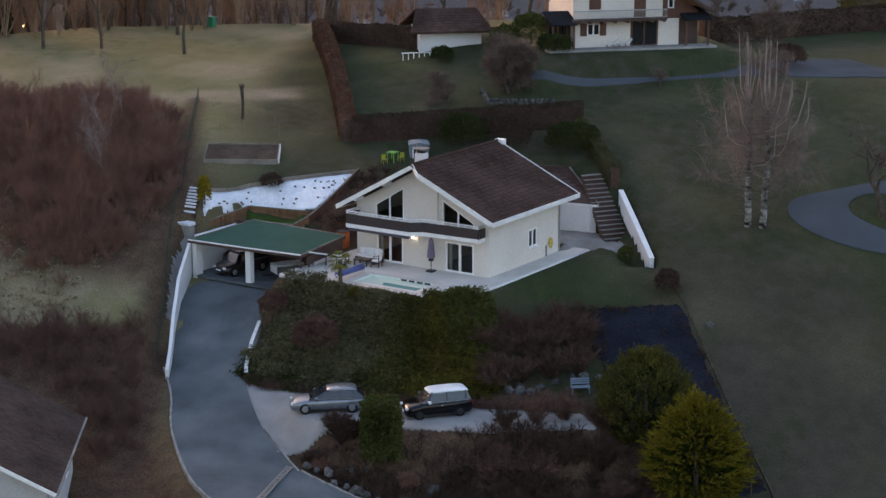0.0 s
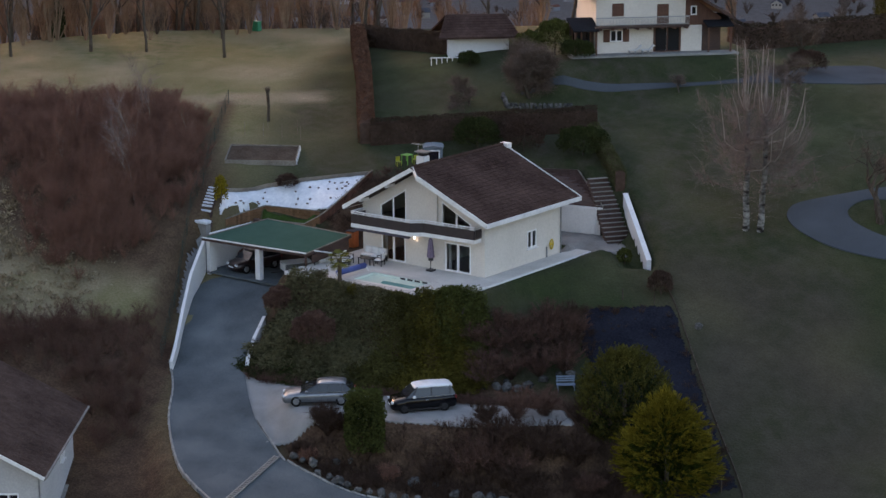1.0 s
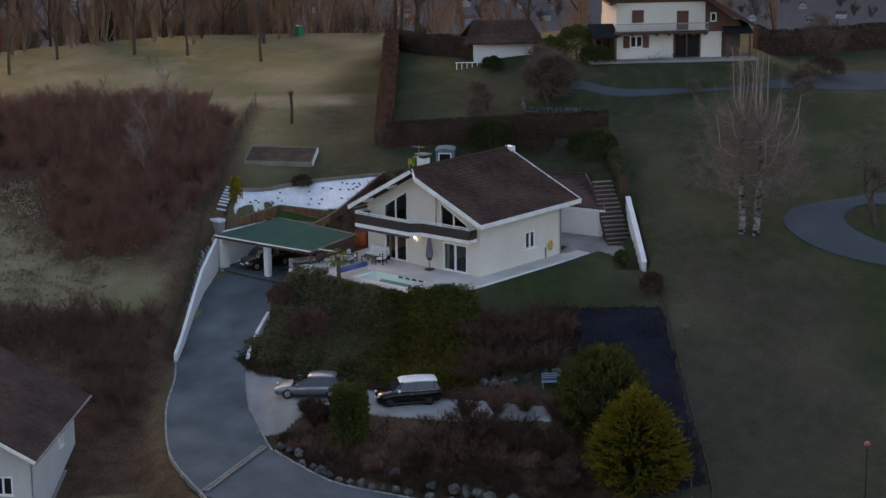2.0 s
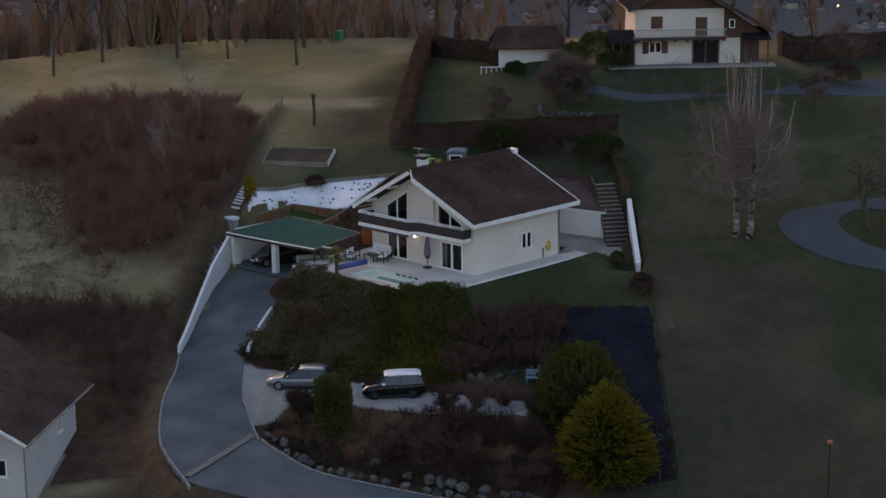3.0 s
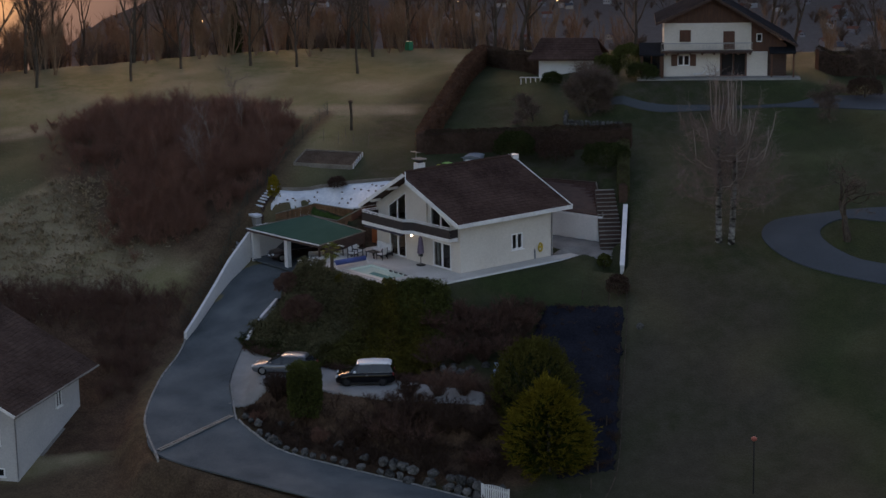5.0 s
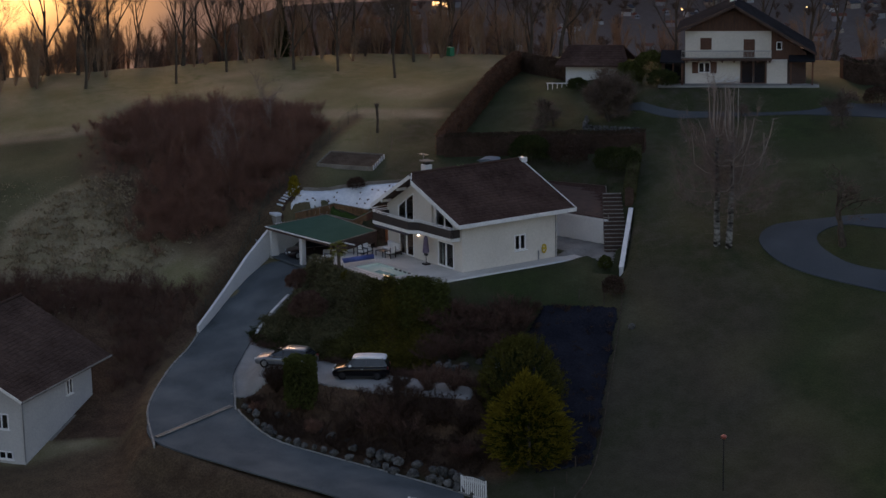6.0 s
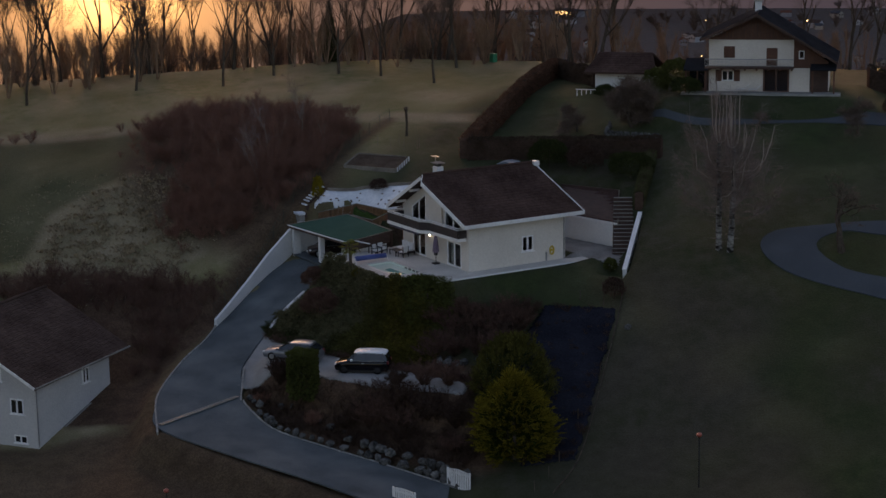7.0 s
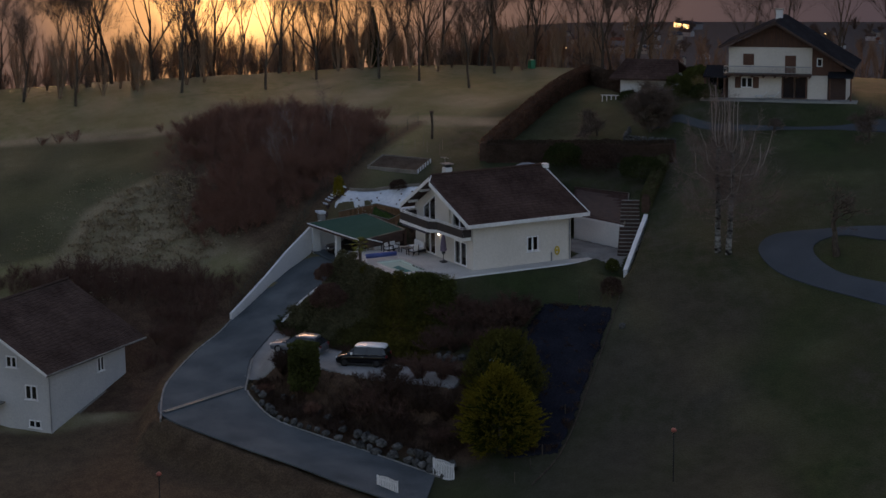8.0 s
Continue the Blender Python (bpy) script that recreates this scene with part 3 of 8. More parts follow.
kerb_run("kerb_1", curve_points([(l[0] - 0.05, l[1] - 0.05, z) for l, r, z in DRIVE[2:8]]), "concrete kerb along the outer edge of the drive")
kerb_run("kerb_2", curve_points([(r[0] + 0.05, r[1] + 0.1, z) for l, r, z in DRIVE[4:]]), "concrete kerb along the inner edge of the drive")


# drain grating across the drive
drain = thing("drain_grating", "steel drain grating set across the asphalt drive", "drain")
a, b = Vector((0.0, -19.75, -7.28)), Vector((2.2, -26.9, -7.70))
side = (b - a).cross(UP).normalized()
for s in (-0.17, 0.17):
    part("edge_bar", beam(a + side * s + UP * 0.05, b + side * s + UP * 0.05, 0.05, 0.06), KERB, drain)
part("channel", beam(a + UP * 0.03, b + UP * 0.03, 0.30, 0.04), METAL_DARK, drain, "dark drain channel")
bars = mesh_of("grate_bar", box(-0.15, -0.04, -0.01, 0.15, 0.04, 0.03), KERB)
for k in range(30):
    ob = new("grate_bar", bars)
    ob.parent = drain
    ob.matrix_basis = Matrix.Translation(a.lerp(b, (k + 0.5) / 30) + UP * 0.045) @ side.to_track_quat("X", "Z").to_matrix().to_4x4()

# ---- the house
RX, EZ, RZ = -4.1, 3.85, 7.12          # ridge line, eave and ridge heights
EL, ER = -10.35, 1.85                  # eave lines
WL, WR, WB = -9.4, 1.15, 9.1           # wall lines


def gable_wall(y0, y1, parent):
    z = lambda x: RZ - 0.34 - (RZ - EZ) * abs(x - RX) / (ER - RX)
    return prism([(WL, y0, -0.3), (WR, y0, -0.3), (WR, y0, z(WR)), (RX, y0, z(RX)), (WL, y0, z(WL))], 0, along=(0, y1 - y0, 0))


AWNING = material("awning_purple_grey", (0.06, 0.055, 0.072), (0.11, 0.10, 0.125), 8, 1.5, 0.9, bump=0.2)
CUSHION_CLOTH = material("curtain_cloth", (0.45, 0.43, 0.40), (0.6, 0.58, 0.55), 6, 2, 0.95, bump=0.1)
house = thing("house", "cream rendered house with a brown tiled gable roof and a balcony", "house")
z_at = lambda x: RZ - 0.34 - (RZ - EZ) * abs(x - RX) / (ER - RX)
HOLES = [(-2.2, 0.0, 0.03, 2.05, 2.05), (-7.75, -5.6, 0.03, 2.05, 2.05), (-7.8, -5.55, 2.95, 3.9, 5.25), (-2.45, 0.0, 2.95, 4.8, 3.5)]
bm = bmesh.new()
for a, b, za, zb, ta, tb in pierced_wall(WL, WR, z_at, HOLES):
    prism([(a, 0, za), (b, 0, zb), (b, 0, tb), (a, 0, ta)], 0, bm, along=(0, 0.3, 0))
bmesh.ops.remove_doubles(bm, verts=bm.verts[:], dist=0.001)
part("front_wall", bm, RENDER, house, "cream rendered gable wall")
part("back_wall", gable_wall(WB - 0.3, WB, house), RENDER, house)
bm = bmesh.new()
for y0, y1, z0, z1 in ((0.3, 4.95, -0.3, z_at(WR)), (6.05, WB - 0.3, -0.3, z_at(WR)), (4.95, 6.05, -0.3, 1.02), (4.95, 6.05, 2.27, z_at(WR))):
    box(WR - 0.3, y0, z0, WR, y1, z1, bm)
part("side_wall", bm, RENDER, house)
# rooms behind the glass
INTERIOR = material("room_walls", (0.26, 0.22, 0.18), (0.36, 0.31, 0.26), 2, 0.4, 0.9, bump=0)
part("room_floor", box(WL + 0.3, 0.3, -0.1, WR - 0.3, 5.2, 0.02), WOOD_DARK, house)
part("upper_floor", box(WL + 0.3, 0.3, 2.6, WR - 0.3, 5.2, 2.8), INTERIOR, house)
part("room_partition", prism([(WL + 0.31, 5.2, -0.1), (WR - 0.31, 5.2, -0.1), (WR - 0.31, 5.2, z_at(WR) - 0.35), (RX, 5.2, z_at(RX) - 0.45), (WL + 0.31, 5.2, z_at(WL) - 0.35)], 0, along=(0, 0.1, 0)), INTERIOR, house)
part("room_partition", box(-3.6, 0.31, 0.02, -3.5, 5.2, 2.6), INTERIOR, house)
part("worktop", box(-7.6, 3.2, 0.02, -5.2, 3.8, 0.92), WOOD_DARK, house)
part("sideboard", box(-2.0, 3.4, 0.02, 0.2, 4.0, 0.8), WOOD_TAN, house)
part("curtain", box(-7.7, 0.34, 0.05, -7.45, 0.42, 2.3), CUSHION_CLOTH, house, "pale curtain")
part("curtain", box(-2.15, 0.34, 0.05, -1.95, 0.42, 2.3), CUSHION_CLOTH, house, "pale curtain")
part("side_wall", box(WL, 0.3, -0.3, WL + 0.3, WB - 0.3, z_at(WL)), RENDER, house)
part("wall_offset", box(-3.05, -0.16, 2.55, -2.75, -0.002, 5.6), RENDER, house, "upright rendered pier between the upper windows")
# roof slabs: the verge steps forward to a prow beside the ridge
KX, KY = -3.3, -1.62
kz = RZ - (RZ - EZ) * (KX - RX) / (ER - RX)
right_slab = [(RX, -1.0, RZ), (KX, KY, kz), (ER, -0.75, EZ), (ER, 10.45, EZ), (RX, 9.4, RZ)]
ezl = RZ - (RZ - EZ) * (RX - EL) / (ER - RX)
left_slab = [(RX, -1.0, RZ), (RX, 9.4, RZ), (EL, 10.45, ezl), (EL, -0.95, ezl)]
part("roof_slab", prism(right_slab, 0.2), WOOD_DARK, house, "dark boarded underside")
part("roof_slab", prism(left_slab, 0.2), WOOD_DARK, house, "dark boarded underside")
roof_tiles("roof_tiles", [(ER + 0.03, -0.78, EZ), (ER + 0.03, 10.42, EZ), (RX, 9.4, RZ), (RX, -1.4, RZ)], TILE, house, 0.25, 0.34)
roof_tiles("roof_tiles", [(EL - 0.03, 10.42, ezl), (EL - 0.03, -0.95, ezl), (RX, -1.0, RZ), (RX, 9.4, RZ)], TILE, house, 0.25, 0.34)
part("ridge_cap", tube([(RX, -1.0, RZ + 0.02), (RX, 9.42, RZ + 0.02)], [0.13, 0.13], 8), TILE, house)


def fascia(a, b, parent=house, h=0.30, w=0.06, drop=-0.10):
    a, b = Vector(a) + UP * drop, Vector(b) + UP * drop
    return part("fascia", beam(a, b, w, h), TRIM, parent, "white painted fascia board")


fascia((RX - 0.02, -1.04, RZ), (KX, KY - 0.04, kz))
fascia((KX, KY - 0.04, kz), (ER + 0.03, -0.79, EZ))
fascia((ER + 0.06, -0.79, EZ + 0.0), (ER + 0.06, 10.48, EZ + 0.0))
fascia((ER + 0.03, 10.49, EZ), (RX + 0.25, 9.44, RZ - 0.1))
fascia((RX + 0.02, -1.04, RZ), (EL - 0.03, -0.99, ezl), h=0.28)
fascia((EL - 0.05, -0.99, ezl), (EL - 0.05, 10.48, ezl))
part("ridge_end", box(RX - 0.2, 9.3, RZ - 0.25, RX + 0.45, 9.8, RZ + 0.12), TRIM, house, "white boxed ridge end")
for x in (-8.9, -6.6, -0.6):
    zr = RZ - 0.36 - (RZ - EZ) * abs(x - RX) / (ER - RX)
    part("purlin_end", box(x - 0.1, -0.9, zr - 0.02, x + 0.1, 0.0, zr + 0.2), TRIM, house, "white painted purlin end")
# openings of the front wall
window("patio_door", house, (-2.2, 0.06, 0.03), (1, 0, 0), 2.2, 2.02, 2, frame_w=0.11, mat=CLEAR, label="white framed glazed sliding door")
window("patio_door", house, (-7.75, 0.06, 0.03), (1, 0, 0), 2.15, 2.02, 2, frame_w=0.11, mat=CLEAR, label="white framed glazed sliding door")
window("raked_window", house, (-7.8, 0.06, 2.95), (1, 0, 0), 2.25, 0.95, 2, top_right=2.3, mat=CLEAR, label="raked gable window with dark glass")
window("raked_window", house, (-2.45, 0.06, 2.95), (1, 0, 0), 2.45, 1.85, 2, top_right=0.55, mat=CLEAR, label="raked gable window with dark glass")
# side wall window
window("side_window", house, (WR - 0.06, 4.95, 1.02), (0, 1, 0), 1.1, 1.25, 2, frame_w=0.10, mat=CLEAR, label="small white framed window")
part("window_sill", box(WR, 4.85, 0.94, WR + 0.12, 6.15, 1.0, bevel=0.01), FRAME, house)

# balcony: two runs joined by a slanting jog
BAL = [(-9.15, -0.02), (-9.15, -1.55), (-4.0, -1.5), (-3.35, -0.95), (0.88, -0.82), (0.88, -0.02)]
part("balcony_floor", prism([(x, y, 2.62) for x, y in BAL], 0.2), TRIM, house, "white edged balcony slab")
for (ax, ay), (bx, by) in zip(BAL, BAL[1:]):
    part("balcony_panel", beam((ax, ay, 3.02), (bx, by, 3.02), 0.05, 0.64), SLATE_PANEL, house, "dark balcony panel")
    part("balcony_rail", beam((ax, ay, 3.54), (bx, by, 3.54), 0.09, 0.06), TRIM, house, "white handrail")
    part("balcony_rail", beam((ax, ay - 0.02, 3.42), (bx, by - 0.02, 3.42), 0.05, 0.045), TRIM, house)
    part("balcony_edge", beam((ax, ay - 0.03, 2.57), (bx, by - 0.03, 2.57), 0.06, 0.24), TRIM, house)
    n = max(1, round(math.hypot(bx - ax, by - ay) / 1.1))
    for k in range(n + 1):
        x, y = ax + (bx - ax) * k / n, ay + (by - ay) * k / n
        part("baluster", box(x - 0.025, y + 0.03, 2.62, x + 0.025, y + 0.07, 3.53), TRIM, house)
part("awning_box", box(-9.05, -1.52, 2.22, -4.2, -1.2, 2.41, bevel=0.03), AWNING, house, "folded purple-grey awning")
# chimney
chimney = part("chimney", box(-4.9, 0.35, 6.2, -4.2, 0.95, 7.6, bevel=0.02), RENDER_COOL, house, "white rendered chimney stack")
part("chimney_cap", box(-5.0, 0.25, 7.85, -4.1, 1.05, 7.93, bevel=0.01), CONCRETE, chimney)
part("cowl", box(-4.8, 0.45, 7.6, -4.3, 0.85, 7.85, bevel=0.02), METAL_DARK, chimney)
part("downpipe", tube([(WR + 0.07, 8.95, 0.0), (WR + 0.07, 8.95, 3.4)], [0.05, 0.05], 8), METAL_GREY, house)
lamp_glow = glowing("lamp_glass_lit", (1.0, 0.86, 0.62), 3.5)
room_glow = glowing("room_lamp_lit", (1.0, 0.55, 0.2), 1.2)
part("room_lamp", tube([(-6.9, 2.4, 1.75), (-6.9, 2.4, 2.1)], [0.22, 0.14], 10), room_glow, house, "small lit orange lampshade")
antenna = part("antenna_mast", tube([(-4.95, 0.65, 7.5), (-4.95, 0.65, 8.45)], [0.02, 0.02], 5), METAL_GREY, chimney)
for k in range(5):
    part("antenna_rod", tube([(-5.4 + k * 0.2, 0.4, 8.35), (-5.4 + k * 0.2, 0.9, 8.35)], [0.012, 0.012], 4), METAL_GREY, chimney)
part("antenna_boom", tube([(-5.5, 0.65, 8.35), (-4.5, 0.65, 8.35)], [0.015, 0.015], 4), METAL_GREY, chimney)

# ---- terrace and pool
PX0, PX1, PY0, PY1 = -5.9, -0.9, -5.45, -3.15
terrace = thing("terrace", "pale paved terrace round the house and pool", "terrace", kind="structure")
for x0, y0, x1, y1 in ((-10.9, PY1, 2.55, -0.002), (-10.9, -6.3, PX0, PY1), (PX1, -6.3, 1.6, PY1), (PX0, -6.3, PX1, PY0), (1.152, -0.002, 2.55, 10.6), (-10.9, -0.002, -9.41, 9.4)):
    nx_, ny_ = max(1, round((x1 - x0) / 0.6)), max(1, round((y1 - y0) / 0.6))
    bm = bmesh.new()
    for i in range(nx_):
        for j in range(ny_):
            w, h = (x1 - x0) / nx_, (y1 - y0) / ny_
            box(x0 + i * w + 0.006, y0 + j * h + 0.006, -0.10, x0 + (i + 1) * w - 0.006, y0 + (j + 1) * h - 0.006, 0.0, bm)
    tagged(part("paving_slabs", bm, PAVING, terrace), kind="stuff")
part("terrace_edge", box(2.56, -1.6, -1.3, 2.72, 10.6, -0.02, bevel=0.02), RENDER_COOL, terrace, "pale plinth under the terrace edge")
part("terrace_edge", box(-10.9, -6.48, -1.6, 1.6, -6.31, -0.02, bevel=0.02), RENDER_COOL, terrace)
part("terrace_edge", prism([(1.6, -6.48, -0.02), (2.72, -1.6, -0.02), (2.56, -1.6, -0.02), (1.44, -6.4, -0.02)], 1.3), RENDER_COOL, terrace)
part("terrace_edge", box(-11.06, -6.48, -1.8, -10.91, -4.6, -0.02, bevel=0.02), RENDER_COOL, terrace)

LINER = material("pool_liner", (0.55, 0.64, 0.57), (0.68, 0.74, 0.66), 4, 0.6, 0.5, bump=0.03)
pool = thing("swimming_pool", "small rectangular pool with pale coping and pale green water", "pool")
bm = bmesh.new()
for x0, y0, x1, y1 in ((PX0 - 0.02, PY0 - 0.02, PX0, PY1 + 0.02), (PX1, PY0 - 0.02, PX1 + 0.02, PY1 + 0.02), (PX0, PY0 - 0.02, PX1, PY0), (PX0, PY1, PX1, PY1 + 0.02)):
    box(x0, y0, -1.2, x1, y1, -0.02, bm)
box(PX0, PY0, -1.25, PX1, PY1, -1.2, bm)
part("basin", bm, LINER, pool, "pale green liner")
for x0, y0, x1, y1 in ((PX0 - 0.35, PY0 - 0.35, PX1 + 0.35, PY0), (PX0 - 0.35, PY1, PX1 + 0.35, PY1 + 0.35), (PX0 - 0.35, PY0, PX0, PY1), (PX1, PY0, PX1 + 0.35, PY1)):
    part("coping", box(x0 + 0.01, y0 + 0.01, 0.004, x1 - 0.01, y1 - 0.01, 0.05, bevel=0.015), PAVING, pool, "pale stone coping")
WATER = bpy.data.materials.new("pool_water")
WATER.use_nodes = True
wb = WATER.node_tree.nodes["Principled BSDF"]
wb.inputs["Base Color"].default_value, wb.inputs["Roughness"].default_value = (0.50, 0.63, 0.55, 1), 0.03
wt = WATER.node_tree.nodes.new("ShaderNodeTexNoise")
wt.inputs["Scale"].default_value = 3.0
wp = WATER.node_tree.nodes.new("ShaderNodeBump")
wp.inputs["Strength"].default_value = 0.06
WATER.node_tree.links.new(wt.outputs["Fac"], wp.inputs["Height"])
WATER.node_tree.links.new(wp.outputs[0], wb.inputs["Normal"])
part("water", box(PX0, PY0, -0.30, PX1, PY1, -0.16), WATER, pool, "pale green water")
DEEP = WATER.copy()
DEEP.node_tree.nodes["Principled BSDF"].inputs["Base Color"].default_value = (0.10, 0.26, 0.25, 1)
part("deep_water", prism([(-4.3, -4.1, -0.156), (-4.0, -4.75, -0.156), (-1.3, -4.75, -0.156), (-1.2, -4.1, -0.156)], 0.1), DEEP, pool, "darker teal water over the deep end")
for k in range(4):
    part("skimmer_opening", box(-3.6 + k * 0.62, PY1 - 0.012, -0.15, -3.15 + k * 0.62, PY1 - 0.002, -0.03), SLATE_PANEL, pool)

BLUE = material("pool_cover_blue", (0.03, 0.055, 0.20), (0.07, 0.11, 0.34), 6, 1, 0.6, bump=0.2)
roller = thing("pool_cover_roller", "rolled blue pool cover on white end stands", "pool cover")
part("cover_roll", tube([(-6.75, -5.9, 0.38), (-6.65, -3.2, 0.38)], [0.2, 0.2], 12), BLUE, roller, "rolled blue cover", smooth_faces=True)
for y in (-6.0, -3.1):
    part("end_stand", beam((-7.0, y, 0.0), (-6.7, y, 0.42), 0.05, 0.05), TRIM, roller)
    part("end_stand", beam((-6.4, y, 0.0), (-6.7, y, 0.42), 0.05, 0.05), TRIM, roller)

# ---- patio furniture
WICKER = material("dark_wicker", (0.018, 0.015, 0.014), (0.05, 0.042, 0.036), 40, 2, 0.7, bump=0.4)
CUSHION = material("cushion_white", (0.55, 0.55, 0.56), (0.74, 0.74, 0.74), 8, 2, 0.9, bump=0.1)


def armchair(m):
    c = thing("patio_armchair", "dark framed patio armchair with white cushions", "armchair", m, "chairs round the patio table")
    for x in (-0.3, 0.3):
        for y in (-0.28, 0.28):
            part("leg", box(x - 0.025, y - 0.025, 0, x + 0.025, y + 0.025, 0.62 if y < 0 else 0.9), METAL_DARK, c)
        part("armrest", box(x - 0.04, -0.32, 0.60, x + 0.04, 0.3, 0.64, bevel=0.01), METAL_DARK, c)
    part("seat_frame", box(-0.3, -0.3, 0.30, 0.3, 0.3, 0.36), METAL_DARK, c)
    part("seat_cushion", box(-0.27, -0.29, 0.36, 0.27, 0.24, 0.48, bevel=0.03), CUSHION, c, "white cushion")
    part("back_cushion", box(-0.27, 0.2, 0.46, 0.27, 0.32, 0.88, bevel=0.03), CUSHION, c, "white cushion")
    return c


first = armchair(pose(-6.75, -1.5, 0.0, rz=-75))
copy_thing(first, pose(-8.9, -2.3, 0.0, rz=105))
copy_thing(first, pose(-8.55, -3.0, 0.0, rz=120))
sofa = thing("patio_sofa", "white cushioned patio sofa on a dark frame", "sofa", pose(-8.0, -0.55, 0))
part("seat_frame", box(-0.95, -0.35, 0.12, 0.95, 0.35, 0.32, bevel=0.01), METAL_DARK, sofa)
for x in (-0.9, 0.9):
    for y in (-0.3, 0.3):
        part("leg", box(x - 0.03, y - 0.03, 0, x + 0.03, y + 0.03, 0.12), METAL_DARK, sofa)
for k in range(3):
    part("seat_cushion", box(-0.92 + k * 0.62, -0.36, 0.32, -0.32 + k * 0.62, 0.18, 0.46, bevel=0.03), CUSHION, sofa)
    part("back_cushion", box(-0.92 + k * 0.62, 0.14, 0.44, -0.32 + k * 0.62, 0.34, 0.92, bevel=0.04), CUSHION, sofa)
table = thing("patio_table", "low dark patio table with a slatted top", "table", pose(-7.75, -1.6, 0))
for k in range(7):
    part("slat", box(-0.55, -0.38 + k * 0.11, 0.42, 0.55, -0.29 + k * 0.11, 0.45), WICKER, table)
for x in (-0.5, 0.5):
    for y in (-0.32, 0.32):
        part("leg", box(x - 0.03, y - 0.03, 0, x + 0.03, y + 0.03, 0.42), METAL_DARK, table)

PURPLE = material("parasol_purple", (0.11, 0.085, 0.13), (0.20, 0.16, 0.22), 10, 1.5, 0.9, bump=0.3)
parasol = thing("closed_parasol", "closed purple parasol on a dark stand beside the door", "parasol", pose(-2.95, -0.62, 0))
part("base_plate", box(-0.26, -0.26, 0, 0.26, 0.26, 0.12, bevel=0.03), METAL_DARK, parasol)
part("pole", tube([(0, 0, 0.1), (0, 0, 2.35)], [0.03, 0.03], 8), METAL_DARK, parasol)
bm = bmesh.new()
rings = []
for z, r in ((2.3, 0.05), (2.15, 0.13), (1.5, 0.20), (1.0, 0.24), (0.95, 0.2)):
    rings.append([bm.verts.new((r * (1 + 0.16 * (k % 2)) * math.cos(k * math.tau / 16), r * (1 + 0.16 * (k % 2)) * math.sin(k * math.tau / 16), z)) for k in range(16)])
for r0, r1 in zip(rings, rings[1:]):
    for k in range(16):
        bm.faces.new((r0[k - 1], r0[k], r1[k], r1[k - 1]))
bm.faces.new(rings[0])
part("folded_canopy", bm, PURPLE, parasol, "folded purple canopy")
part("crank_box", box(-0.16, -0.12, 0.72, 0.16, 0.12, 0.9, bevel=0.03), METAL_DARK, parasol)

wall_lamp = thing("wall_lamp", "lit globe lamp under the balcony", "lamp")
bm = bmesh.new()
bmesh.ops.create_icosphere(bm, subdivisions=2, radius=0.08, matrix=Matrix.Translation((-4.7, -0.16, 2.0)))
part("globe", bm, lamp_glow, wall_lamp, "glowing warm globe")
part("bracket", box(-4.74, -0.1, 1.97, -4.66, 0.0, 2.05), METAL_DARK, wall_lamp)

YELLOW = material("hose_yellow", (0.42, 0.28, 0.02), (0.62, 0.44, 0.05), 8, 2, 0.6, bump=0.1)
hose = thing("garden_hose", "coiled yellow garden hose on a wall holder", "hose")
for k in range(4):
    r = 0.26 + 0.035 * k
    part("coil", tube([(WR + 0.1 + 0.02 * (k % 2), 7.75 + r * 0.6 * math.cos(q * math.tau / 16), 0.85 + r * math.sin(q * math.tau / 16)) for q in range(17)], [0.028] * 17, 5), YELLOW, hose)
part("holder", box(WR, 7.6, 0.78, WR + 0.14, 7.9, 0.95, bevel=0.02), YELLOW, hose)
part("tap_post", box(WR + 0.02, 7.2, 0.0, WR + 0.1, 7.28, 0.75), METAL_GREY, hose)

ORANGE = material("cabinet_orange", (0.32, 0.085, 0.02), (0.50, 0.15, 0.045), 8, 1.5, 0.6, bump=0.1)
cab = thing("storage_cabinet", "orange wooden cabinet against the brown side wall", "cabinet", pose(-12.0, 1.9, -0.05))
part("body", box(-0.35, -0.3, 0, 0.35, 0.3, 1.15, bevel=0.02), ORANGE, cab)
part("door", box(-0.32, -0.32, 0.06, -0.01, -0.302, 1.1), ORANGE, cab)
part("door", box(0.01, -0.32, 0.06, 0.32, -0.302, 1.1), ORANGE, cab)
part("top_board", box(-0.4, -0.35, 1.15, 0.4, 0.33, 1.19), WOOD_DARK, cab)

rail = thing("stair_rail", "white handrail beside the steps to the terrace", "handrail")
part("rail", beam((-10.5, -4.1, 1.05), (-9.7, -3.0, 0.75), 0.12, 0.07), TRIM, rail)
for x, y, h in ((-10.45, -4.03, 1.02), (-9.75, -3.08, 0.75)):
    part("post", box(x - 0.03, y - 0.03, 0, x + 0.03, y + 0.03, h), METAL_DARK, rail)

